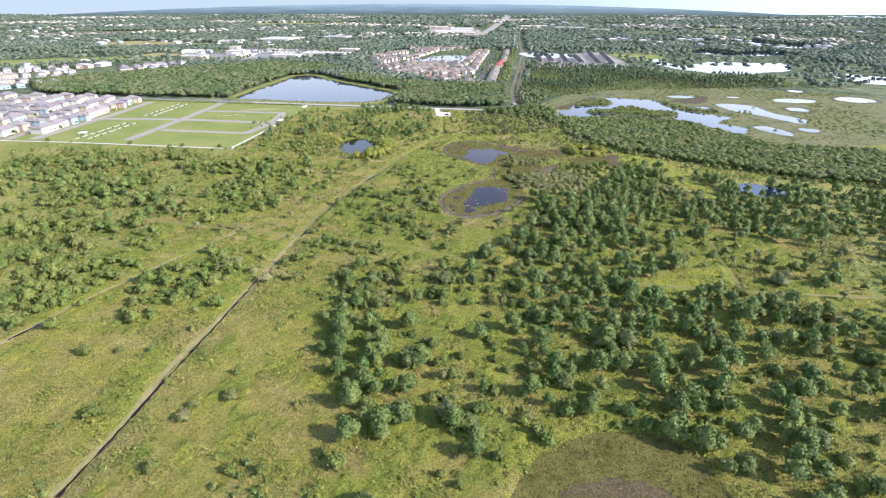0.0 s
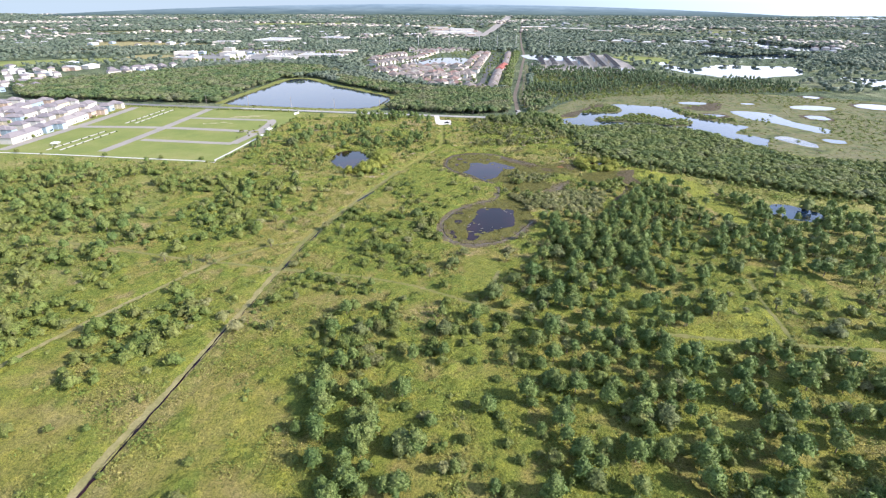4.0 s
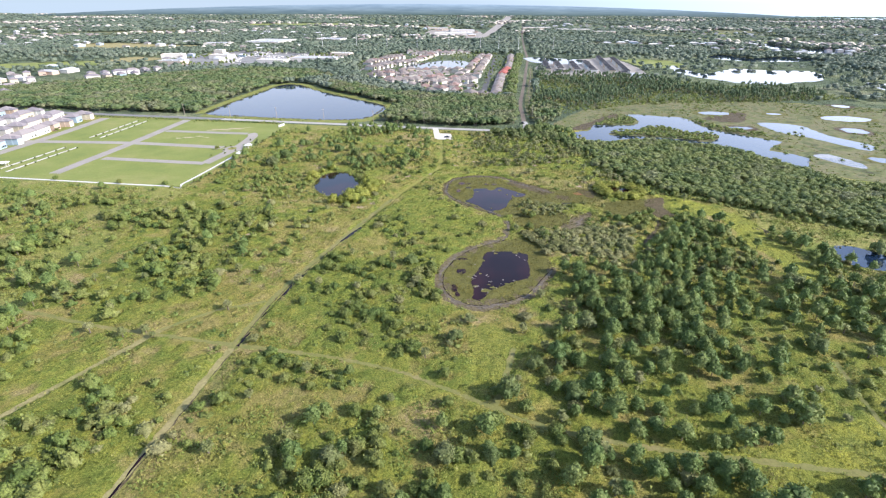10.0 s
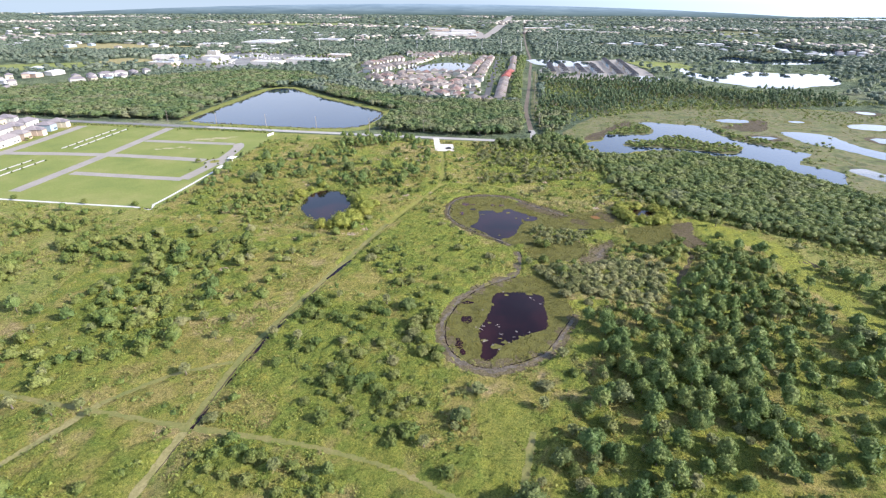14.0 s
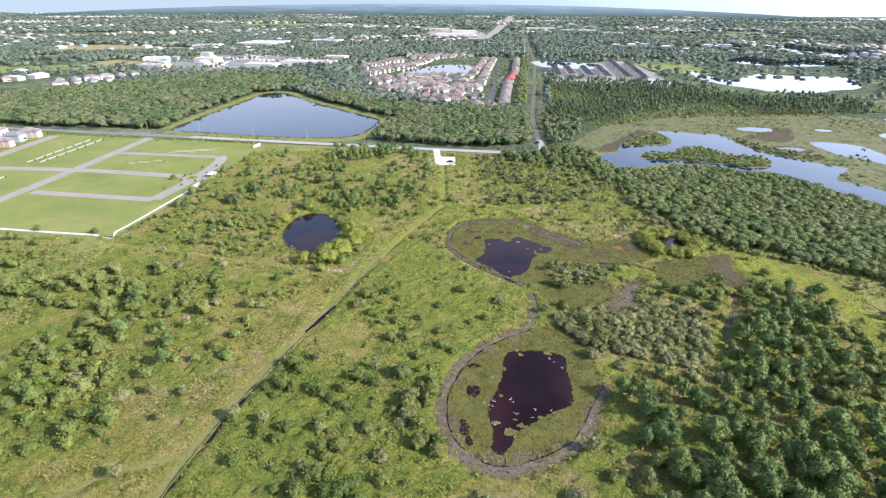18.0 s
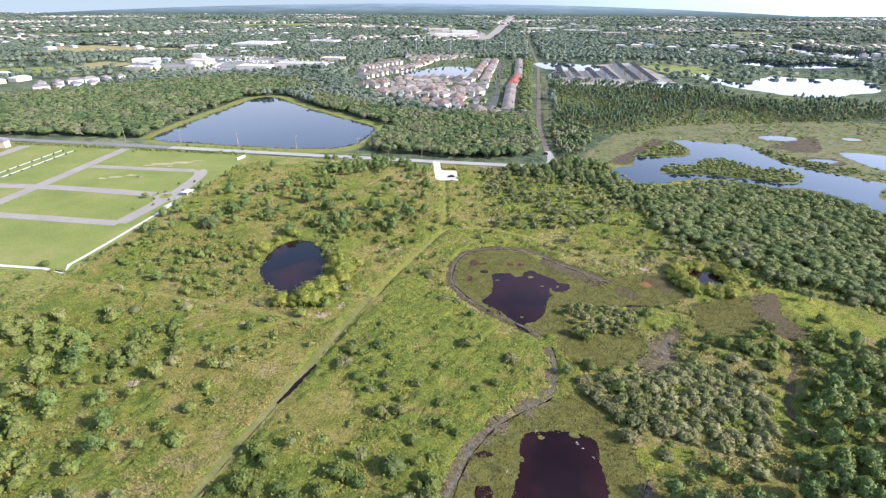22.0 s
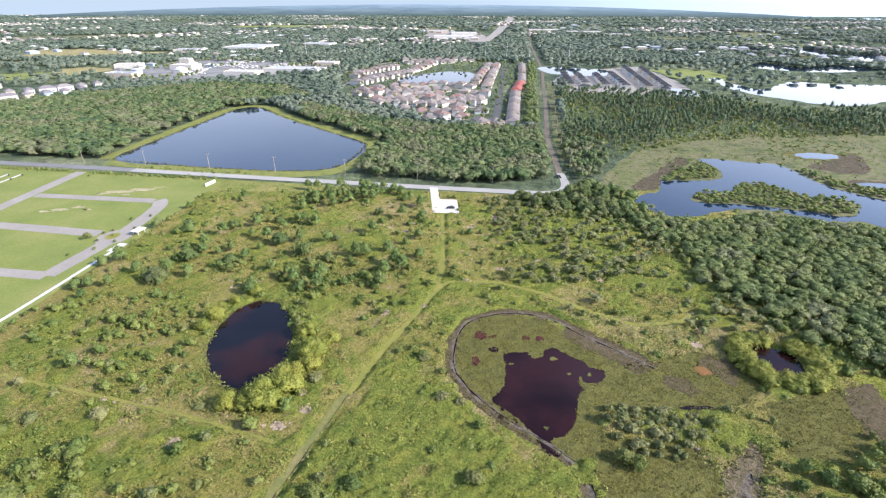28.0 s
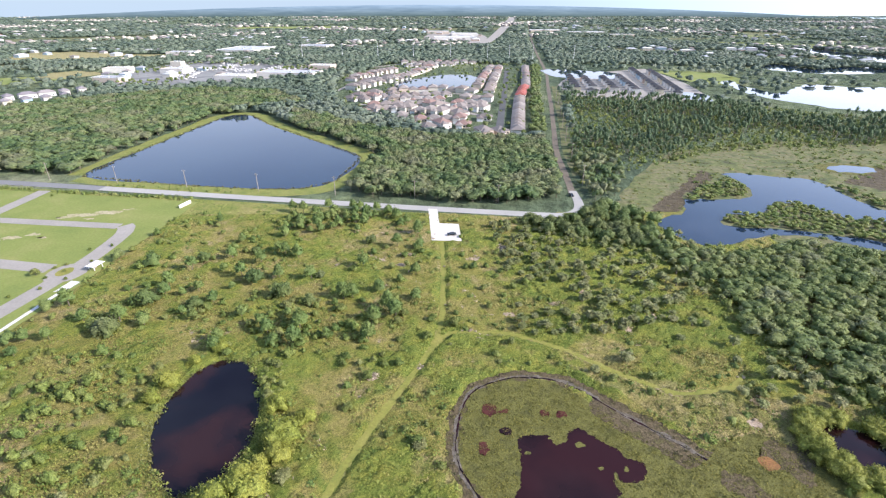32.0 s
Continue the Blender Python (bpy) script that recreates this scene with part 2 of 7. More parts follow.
M_CONC = mottled("pale_concrete", [(0.25, 0.225, 0.195), (0.31, 0.28, 0.245)], 0.08, 1.0, 0.9, contrast=0.35)
M_PALE = mottled("white_concrete", [(0.52, 0.50, 0.47), (0.6, 0.58, 0.55)], 0.1, 1.2, 0.9, contrast=0.35)
# Part of the sky's reflected blue is put into the lake's base colour.
M_LAKE = water("lake_water", (0.008, 0.018, 0.040), (0.012, 0.024, 0.046), 0.02, 0.4, 0.6)
M_TEA = water("tea_water", (0.010, 0.0034, 0.004), (0.024, 0.0075, 0.008), 0.05, 0.4, 0.6)
M_TEA.node_tree.nodes["Principled BSDF"].inputs["Specular IOR Level"].default_value = 0.5
M_RED = water("silty_water", (0.005, 0.004, 0.007), (0.022, 0.008, 0.008), 0.045, 0.44, 0.6)
M_SHALLOW = water("shallow_water", (0.16, 0.145, 0.125), (0.08, 0.08, 0.075), 0.05, 0.4, 0.6, rough=0.2)
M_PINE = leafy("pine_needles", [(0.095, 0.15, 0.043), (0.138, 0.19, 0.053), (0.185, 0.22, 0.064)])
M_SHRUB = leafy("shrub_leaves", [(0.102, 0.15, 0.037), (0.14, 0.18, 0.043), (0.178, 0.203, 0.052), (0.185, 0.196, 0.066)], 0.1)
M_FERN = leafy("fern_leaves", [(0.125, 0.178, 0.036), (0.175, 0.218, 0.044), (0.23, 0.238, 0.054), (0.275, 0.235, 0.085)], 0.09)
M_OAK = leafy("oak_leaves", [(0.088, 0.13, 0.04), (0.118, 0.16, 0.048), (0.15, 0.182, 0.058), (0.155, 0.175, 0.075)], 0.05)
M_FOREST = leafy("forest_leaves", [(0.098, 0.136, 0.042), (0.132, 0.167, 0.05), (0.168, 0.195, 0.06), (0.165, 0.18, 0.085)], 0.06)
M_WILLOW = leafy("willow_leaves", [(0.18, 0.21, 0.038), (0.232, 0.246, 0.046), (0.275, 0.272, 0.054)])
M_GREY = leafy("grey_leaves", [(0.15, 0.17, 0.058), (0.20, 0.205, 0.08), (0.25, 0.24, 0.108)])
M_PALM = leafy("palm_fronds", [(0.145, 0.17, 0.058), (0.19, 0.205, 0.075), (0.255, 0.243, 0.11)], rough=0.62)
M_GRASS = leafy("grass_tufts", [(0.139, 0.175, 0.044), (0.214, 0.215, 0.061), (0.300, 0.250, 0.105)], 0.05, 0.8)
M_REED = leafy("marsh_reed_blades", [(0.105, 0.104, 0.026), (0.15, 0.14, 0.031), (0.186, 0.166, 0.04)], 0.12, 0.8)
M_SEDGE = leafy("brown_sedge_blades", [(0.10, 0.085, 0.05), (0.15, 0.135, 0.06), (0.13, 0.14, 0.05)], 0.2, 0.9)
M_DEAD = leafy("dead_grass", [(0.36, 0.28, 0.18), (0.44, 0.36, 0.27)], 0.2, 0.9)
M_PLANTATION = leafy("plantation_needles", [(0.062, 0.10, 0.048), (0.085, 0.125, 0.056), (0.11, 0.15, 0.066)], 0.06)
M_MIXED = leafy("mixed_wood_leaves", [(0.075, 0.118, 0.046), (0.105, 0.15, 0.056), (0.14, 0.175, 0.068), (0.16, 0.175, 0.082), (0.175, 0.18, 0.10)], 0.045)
# Bluer than real leaves: distance haze is tinted into the base colour.
M_HAZED_WOODS = leafy("hazed_far_woods", [(0.09, 0.122, 0.086), (0.122, 0.155, 0.106), (0.165, 0.19, 0.135)], 0.012, through=0.2, fine_scale=0.25)
M_BARK = mottled("bark", [(0.13, 0.10, 0.07), (0.2, 0.17, 0.13)], 1.5, 8, 0.95)
M_WHITE = mottled("white_vinyl", [(0.70, 0.69, 0.67), (0.76, 0.76, 0.74)], 0.3, 3, 0.5)
M_ROOF = per_object("tile_roof", [(0.189, 0.152, 0.131), (0.233, 0.189, 0.162), (0.180, 0.157, 0.144), (0.216, 0.184, 0.162), (0.162, 0.137, 0.122), (0.245, 0.212, 0.19), (0.19, 0.165, 0.148), (0.215, 0.182, 0.16), (0.23, 0.15, 0.125)])
M_REDROOF = per_object("red_roof", [(0.28, 0.085, 0.066), (0.32, 0.11, 0.088)])
M_DARKROOF = per_object("dark_shingle", [(0.035, 0.036, 0.042), (0.06, 0.058, 0.06), (0.045, 0.043, 0.045)])
M_GREYROOF = per_object("grey_shingle", [(0.22, 0.195, 0.195), (0.19, 0.17, 0.175), (0.25, 0.22, 0.21)])
M_STUCCO = per_object("stucco", [(0.55, 0.49, 0.40), (0.6, 0.56, 0.5), (0.5, 0.41, 0.33), (0.56, 0.52, 0.47)], 0.9)
M_PASTEL = per_object("pastel_siding", [(0.5, 0.47, 0.42), (0.52, 0.5, 0.47), (0.5, 0.44, 0.33), (0.54, 0.52, 0.5), (0.3, 0.38, 0.44), (0.48, 0.45, 0.4), (0.46, 0.35, 0.27), (0.5, 0.49, 0.47)], 0.8)
M_FLATROOF = per_object("white_membrane", [(0.58, 0.57, 0.56), (0.42, 0.42, 0.42), (0.32, 0.32, 0.33), (0.5, 0.48, 0.45)], 0.6)
M_PANE = material("window_pane", 0.08, 0, 0.6)[0]
M_PANE.node_tree.nodes["Principled BSDF"].inputs["Base Color"].default_value = (0.03, 0.035, 0.04, 1)
M_POLE = mottled("galvanised_steel", [(0.5, 0.5, 0.5), (0.6, 0.6, 0.58)], 0.5, 4, 0.5)
M_WOODPOLE = mottled("weathered_timber", [(0.25, 0.21, 0.17), (0.33, 0.28, 0.23)], 0.5, 6, 0.9)


# ---- shapes ----
def mesh_of(name, verts, tris, mats, index=None, smooth=True):
    me = bpy.data.meshes.new(name)
    verts, tris = np.asarray(verts, np.float32), np.asarray(tris, np.int32)
    me.vertices.add(len(verts))
    me.vertices.foreach_set("co", verts.ravel())
    me.loops.add(tris.size)
    me.loops.foreach_set("vertex_index", tris.ravel())
    me.polygons.add(len(tris))
    me.polygons.foreach_set("loop_start", np.arange(0, tris.size, 3, dtype=np.int32))
    me.polygons.foreach_set("loop_total", np.full(len(tris), 3, np.int32))
    for m in mats:
        me.materials.append(m)
    if index is not None:
        me.polygons.foreach_set("material_index", np.asarray(index, np.int32))
    if smooth:
        me.polygons.foreach_set("use_smooth", np.ones(len(tris), bool))
    me.update(calc_edges=True)
    return me


def finish(name, bm, mat):
    me = bpy.data.meshes.new(name)
    bmesh.ops.recalc_face_normals(bm, faces=bm.faces)
    bm.to_mesh(me)
    bm.free()
    if mat:
        me.materials.append(mat)
    return me


def part(name, data, mat, parent, label=""):
    if isinstance(data, bmesh.types.BMesh):
        data = finish(name, data, mat)
    ob = new(name, data)
    ob.parent = parent
    return tagged(ob, label)


def curve_points(pts, step, closed=False):
    """A smooth line through the points."""
    p = np.array(pts, float)
    n = len(p)
    out = []
    for i in range(n if closed else n - 1):
        if closed:
            a, b, c, d = p[(i - 1) % n], p[i], p[(i + 1) % n], p[(i + 2) % n]
        else:
            a, b, c, d = p[max(i - 1, 0)], p[i], p[i + 1], p[min(i + 2, n - 1)]
        k = max(1, int(np.linalg.norm(c - b) / step))
        for t in np.arange(k) / k:
            out.append(0.5 * (2 * b + (c - a) * t + (2 * a - 5 * b + 4 * c - d) * t * t + (3 * b - a - 3 * c + d) * t ** 3))
    if not closed:
        out.append(p[-1])
    return np.array(out)


def wobble(p, size, scale, seed):
    """Shifts points of the plan by smooth noise."""
    out = []
    for x, y in p:
        v = noise.noise_vector((x / scale, y / scale, seed)) + 0.5 * noise.noise_vector((x * 2.7 / scale, y * 2.7 / scale, seed + 9))
        out.append((x + v.x * size, y + v.y * size))
    return np.array(out)


def sheet(name, pts, z, mat, label, category, rag=0.8, step=2.0, straight=False, seed=1.0, kind="structure", grain=4.0):
    """A flat piece of ground or water, with a ragged edge unless straight."""
    line = np.array(pts, float) if straight else wobble(curve_points(pts, step, True), rag, grain, seed)
    bm = bmesh.new()
    f = bm.faces.new([bm.verts.new((x, y, z)) for x, y in line])
    if f.normal.z < 0 or f.calc_area() == 0:
        f.normal_update()
        if f.normal.z < 0:
            f.normal_flip()
    bmesh.ops.triangulate(bm, faces=bm.faces)
    me = bpy.data.meshes.new(name)
    bm.to_mesh(me)
    bm.free()
    me.materials.append(mat)
    return tagged(new(name, me), label, category, "", kind)


def along(values, n):
    """One number, or a few spread evenly along a line of n points."""
    v = np.atleast_1d(np.array(values, float))
    return np.interp(np.linspace(0, 1, n), np.linspace(0, 1, len(v)), v)[:, None] if len(v) > 1 else np.full((n, 1), v[0])


def ribbon(name, pts, width, z, mat, label, category, rag=0.0, step=3.0, smooth=True, seed=2.0, kind="structure", vary=0.0):
    """A strip along a line; width is one number or several along it; vary makes each side swell and shrink."""
    p = curve_points(pts, step) if smooth else np.array(pts, float)
    d = np.gradient(p, axis=0)
    d /= np.linalg.norm(d, axis=1)[:, None]
    side = np.stack([-d[:, 1], d[:, 0]], 1)
    w = along(width, len(p)) / 2
    wa = wb = w
    if vary:
        wa, wb = (np.maximum(0.02, w * np.array([[min(2.0, 1 + vary * (1.6 * noise.noise((x / 5, y / 5, seed + k)) + 0.9 * noise.noise((x / 1.7, y / 1.7, seed - k))))] for x, y in p])) for k in (11, 23))
    a, b = p + side * wa, p - side * wb
    if rag:
        a, b = wobble(a, rag, 3.0, seed), wobble(b, rag, 3.0, seed + 3)
    n = len(p)
    v = np.zeros((2 * n, 3))
    v[:n, :2], v[n:, :2], v[:, 2] = a, b, z
    i = np.arange(n - 1)
    t = np.concatenate([np.stack([i + n, i + n + 1, i + 1], 1), np.stack([i + n, i + 1, i], 1)])
    return tagged(new(name, mesh_of(name, v, t, [mat], None, False)), label, category, "", kind)


def beside(pts, d):
    """A line shifted sideways, to its left."""
    p = curve_points(pts, 3.0)
    g = np.gradient(p, axis=0)
    g /= np.linalg.norm(g, axis=1)[:, None]
    d = along(d, len(p))
    return p + np.stack([-g[:, 1], g[:, 0]], 1) * d


def inside(poly, x, y):
    poly = np.asarray(poly, float)
    hit = np.zeros(len(x), bool)
    for (ax, ay), (bx, by) in zip(poly, np.roll(poly, -1, 0)):
        if ay == by:
            continue
        c = (ay > y) != (by > y)
        hit ^= c & (x < (bx - ax) * (y - ay) / (by - ay) + ax)
    return hit


def off_line(line, x, y):
    """Distance of points from a line of the plan."""
    p = np.asarray(line, float)
    best = np.full(len(x), 1e9)
    for a, b in zip(p[:-1], p[1:]):
        d = b - a
        t = np.clip(((x - a[0]) * d[0] + (y - a[1]) * d[1]) / max(d @ d, 1e-9), 0, 1)
        best = np.minimum(best, np.hypot(x - a[0] - t * d[0], y - a[1] - t * d[1]))
    return best


def patches(x, y, scale, seed):
    """Smooth noise of the plan, about 0 to 1."""
    r = np.random.RandomState(seed)
    v = np.zeros(len(x))
    for k in range(6):
        a, f, ph = r.uniform(0, 6.28), r.uniform(0.6, 1.6) / scale, r.uniform(0, 6.28)
        v += np.sin((x * np.cos(a) + y * np.sin(a)) * f + ph + 1.3 * np.sin((y * np.cos(a) - x * np.sin(a)) * f * 0.7 + ph))
    return 0.5 + v / 6


def tube(a, b, r0, r1, n=5):
    """Verts and tris of a tapered limb."""
    a, b = np.array(a, float), np.array(b, float)
    d = (b - a) / max(np.linalg.norm(b - a), 1e-6)
    u = np.cross(d, (0.3, 0.9, 0.1))
    u /= np.linalg.norm(u)
    w = np.cross(d, u)
    ang = np.arange(n) * 2 * np.pi / n
    ring = np.cos(ang)[:, None] * u + np.sin(ang)[:, None] * w
    v = np.concatenate([a + ring * r0, b + ring * r1])
    i = np.arange(n)
    j = (i + 1) % n
    return v, np.concatenate([np.stack([i, j, j + n], 1), np.stack([i, j + n, i + n], 1)])


def joined(pieces):
    vs, ts, k = [], [], 0
    for v, t in pieces:
        vs.append(v)
        ts.append(np.asarray(t) + k)
        k += len(v)
    return np.concatenate(vs), np.concatenate(ts)


def leaf_cloud(r, lumps, per, size, lean=0.7):
    """Leaf sprays on the outside of overlapping lumps (x, y, z, radius)."""
    vs, lumps = [], np.array(lumps, float)
    for cx, cy, cz, rad in lumps:
        k = max(4, int(per * rad * rad))
        d = r.normal(size=(k, 3))
        d[:, 2] += 0.25
        d /= np.linalg.norm(d, axis=1)[:, None]
        c = np.array((cx, cy, cz)) + d * rad * r.uniform(0.7, 1.25, (k, 1))
        nrm = d + lean * r.normal(size=(k, 3))
        nrm /= np.linalg.norm(nrm, axis=1)[:, None]
        u = np.cross(nrm, r.normal(size=(k, 3)))
        u /= np.linalg.norm(u, axis=1)[:, None]
        w = np.cross(nrm, u)
        s = size * r.uniform(0.6, 1.4, (k, 1))
        vs.append(np.stack([c + u * s, c - u * s * 0.6 + w * s * 0.8, c - u * s * 0.6 - w * s * 0.8], 1).reshape(-1, 3))
    v = np.concatenate(vs)
    return v, np.arange(len(v)).reshape(-1, 3)


def ball(level):
    bm = bmesh.new()
    bmesh.ops.create_icosphere(bm, subdivisions=level, radius=1)
    v, t = np.array([q.co[:] for q in bm.verts]), np.array([[q.index for q in f.verts] for f in bm.faces])
    bm.free()
    return v, t[v[t].mean(1)[:, 2] > -0.45]


BALLS = {k: ball(k) for k in (1, 2, 3)}


def core(lumps, shrink=0.78):
    """Dense inside of a low bush: one rough lump a sphere."""
    v0, t0 = BALLS[1]
    out = []
    for cx, cy, cz, rad in lumps:
        v = v0 * rad * shrink * (1 + 0.24 * np.sin(47 * v0[:, :1] + 35 * v0[:, 1:2] + 23 * v0[:, 2:] + cx * 9 + cz * 5))
        out.append((v + np.array((cx, cy, cz)), t0))
    return joined(out)


def crown(r, lumps, level, leaves, size, rough=0.15, loose=0.9, fluff=0.45):
    """One closed crown round overlapping lumps (x, y, z, radius), its skin broken into tufts, with leaf sprays standing off it."""
    ls = np.array(lumps, float)
    mid = (ls[:, :3] * ls[:, 3:]).sum(0) / ls[:, 3].sum()
    d, t = BALLS[level]
    far = np.full(len(d), 0.55 * ls[:, 3].mean())
    for cx, cy, cz, rad in ls:
        o = np.array((cx, cy, cz)) - mid
        along_ray = d @ o
        inner = along_ray ** 2 - (o @ o - rad * rad)
        far = np.maximum(far, np.where(inner > 0, along_ray + np.sqrt(np.maximum(inner, 0)), 0))
    off = r.uniform(0, 50)
    tuft = np.array([noise.noise((*(q * 3.2 + off),)) + 0.8 * noise.noise((*(q * 7.5 - off),)) for q in d])
    v = mid + d * (0.86 * far * (1 + rough * tuft + r.normal(size=len(d)) * 0.13))[:, None]
    pick = t[r.randint(0, len(t), leaves)]
    w = r.dirichlet((1, 1, 1), leaves)
    c = (v[pick] * w[:, :, None]).sum(1)
    out = c - mid
    out /= np.linalg.norm(out, axis=1)[:, None]
    c = c + out * r.uniform(-0.1, 1.0, (leaves, 1)) * fluff + r.normal(size=(leaves, 3)) * 0.3 * fluff
    nrm = out + loose * r.normal(size=(leaves, 3))
    nrm /= np.linalg.norm(nrm, axis=1)[:, None]
    u = np.cross(nrm, r.normal(size=(leaves, 3)))
    u /= np.linalg.norm(u, axis=1)[:, None]
    q = np.cross(nrm, u)
    z = size * r.uniform(0.6, 1.4, (leaves, 1))
    lv = np.stack([c + u * z, c - u * z * 0.6 + q * z * 0.8, c - u * z * 0.6 - q * z * 0.8], 1).reshape(-1, 3)
    return joined([(lv, np.arange(len(lv)).reshape(-1, 3)), (v, t)])


def template(leaves, wood=None):
    """Crown first, then wood, with material numbers 0 and 1."""
    if wood is None:
        return leaves[0], leaves[1], np.zeros(len(leaves[1]), int)
    v, t = joined([leaves, wood])
    return v, t, np.r_[np.zeros(len(leaves[1]), int), np.ones(len(wood[1]), int)]


def field(name, templates, where, sizes, mats, label, category, r):
    """Many plants as one object of kind stuff. where: n x 2; sizes: n x 2 (width, height)."""
    which = r.randint(0, len(templates), len(where))
    turn = r.uniform(0, 6.283, len(where))
    vs, ts, ms, k = [], [], [], 0
    for i, (v, t, m) in enumerate(templates):
        sel = which == i
        n = int(sel.sum())
        if not n:
            continue
        c, s = np.cos(turn[sel])[:, None], np.sin(turn[sel])[:, None]
        w, h = sizes[sel, :1], sizes[sel, 1:2]
        x = (v[None, :, 0] * c - v[None, :, 1] * s) * w + where[sel, :1]
        y = (v[None, :, 0] * s + v[None, :, 1] * c) * w + where[sel, 1:2]
        z = v[None, :, 2] * h + np.zeros_like(x)
        vs.append(np.stack([x, y, z], 2).reshape(-1, 3))
        ts.append((t[None] + (np.arange(n) * len(v))[:, None, None]).reshape(-1, 3) + k)
        ms.append(np.tile(m, n))
        k += n * len(v)
    if not vs:
        return None
    me = mesh_of(name, np.concatenate(vs), np.concatenate(ts), mats, np.concatenate(ms), False)
    return tagged(new(name, me), label, category, "", "stuff")


def spots(r, box, gap, keep=1.0):
    """Points of the plan on a shaken grid."""
    x0, y0, x1, y1 = box
    nx, ny = max(1, int((x1 - x0) / gap)), max(1, int((y1 - y0) / gap))
    gx, gy = np.meshgrid(np.arange(nx), np.arange(ny))
    x = x0 + (gx + r.uniform(0, 1, gx.shape)) * gap
    y = y0 + (gy + r.uniform(0, 1, gx.shape)) * gap
    sel = r.uniform(0, 1, gx.shape) < keep
    return x[sel], y[sel]


# ---- the plan (metres; +y is ahead, along the flight) ----
TRAIL = [(-88, 98), (-84, 115), (-82, 141), (-77, 168), (-71, 205), (-66, 239), (-61, 270), (-53, 297), (-38, 339), (-24, 378), (-16, 398), (-9, 413), (2, 437), (5, 454), (6, 485), (6, 519)]
TRAIL_W = [(-150, 140), (-135, 179), (-120, 208), (-104, 234), (-95, 250), (-80, 262), (-64, 268)]
TRAIL_X = [(-190, 272), (-143, 260), (-117, 252), (-67, 241), (-32, 234), (-9, 226), (15, 212), (29, 204), (51, 197), (79, 192), (115, 186), (170, 180)]
TRAIL_V = [(17, 212), (21, 222), (26, 238)]
TRAIL_E = [(2, 437), (8, 444), (28, 443), (45, 434), (60, 421), (74, 412), (90, 414), (98, 420)]
TRAIL_N = [(-150, 392), (-132, 388), (-106, 381), (-68, 370), (-40, 360)]
TRAIL_R = [(128, 230), (124, 216), (120, 192), (118, 187)]
ROAD = [(-700, 690), (-440, 642), (-276, 613), (-204, 600), (-121, 584), (-66, 574), (0, 562), (53, 553), (66, 551)]
ROAD_BEND = [(66, 551), (75, 552), (82, 558), (85.5, 570), (87, 590)]
POWER_ROAD = [(86, 586), (90, 620), (97, 679), (114, 770), (132, 865), (160, 1020), (192, 1199), (247, 1591), (360, 2323), (643, 4050)]
LOT = [(-1, 562), (4, 561), (5, 541), (15, 540), (15.5, 519), (1, 520)]
LAKE = [(-230, 626), (-166, 608), (-112, 598), (-80, 598), (-62, 612), (-53, 668), (-96, 717), (-151, 778), (-184, 824), (-207, 820), (-218, 749), (-226, 690)]
POND_ROUND = [(-66, 430), (-57, 428), (-50, 417), (-47, 405), (-46.5, 394), (-51, 384), (-59, 380), (-67.5, 388), (-73.5, 399), (-75, 411), (-72.5, 423)]
POND_MID = [(18, 375), (20.5, 378), (22.6, 381.6), (23.8, 388.6), (24.4, 396), (29.6, 397), (33, 396.5), (33.6, 393.7), (36.4, 394.5), (38.2, 397.7), (41.4, 399), (46.5, 394), (49.3, 392), (50.7, 389), (54.4, 387.6), (54, 384.4), (51.8, 382.2), (47.4, 381.8), (46.6, 384.6), (45.4, 381.5), (46, 379), (43.7, 376), (41.6, 370), (40, 365.6), (35.8, 361), (33, 360.4), (32, 358.6), (33.6, 355), (30.6, 355), (27.7, 362), (25, 367), (21, 371.5)]
MARSH_MID = [(9, 405), (14, 415), (25, 420), (39, 418), (47, 409), (55, 397), (64, 390), (62, 378), (48, 366), (46, 354), (33, 354), (22, 364), (12, 377), (8, 390)]
MUD_MID = [(36, 352), (29, 359), (20, 367), (11, 378), (6.5, 390), (8, 405), (14, 416.5), (28, 422), (43, 419), (56, 406), (65, 397), (72, 389)]
POND_NEAR = [(24, 309), (30, 310), (36, 309.6), (42, 306.6), (41.2, 299), (41, 291), (39, 285.4), (35, 283.3), (30.7, 281), (26, 277.6), (22, 275), (20, 271), (17.4, 268), (14.6, 269), (15.8, 275), (15, 281), (15.9, 286), (18.4, 291.5), (20.9, 298), (22, 304.5)]
MARSH_NEAR = [(34, 322), (20, 315), (9, 303), (3, 288), (4, 278), (9, 269), (18, 264), (30, 267), (42, 279), (51, 294), (50, 312), (44, 325)]
MUD_BROAD = [(46.5, 405), (48.5, 410), (56, 406.5), (63, 401), (69, 395.5), (71.5, 390), (65, 385.5), (59.5, 392), (52, 398)]
TAN_FLAT = [(44, 425), (60, 421), (104, 408), (99, 397), (84, 391), (73, 393), (62, 407)]
MUD_NEAR = [(37.6, 346), (37, 337), (34, 325.5), (26, 320), (16, 313.5), (8.6, 304.5), (3.6, 294), (1.6, 285), (2, 276), (6, 268), (11.5, 263.6), (18, 261.8), (27, 264.8), (36, 269.6), (41.8, 276.5), (49, 288.6), (52, 294)]
POND_SMALL = [(105, 396), (112, 399), (119, 395), (117, 385), (110, 382), (104, 388)]
MEADOW_YELLOW = [(96, 372), (112, 376), (122, 378), (118, 360), (110, 350), (92, 354)]
MUD_EAST = [(123, 377), (134, 380), (128.4, 364), (129, 352), (120, 349), (118, 355), (118.6, 365)]
MUD_STRIP = [(117, 347.5), (116.5, 341), (110, 331), (101, 320), (98.5, 313)]
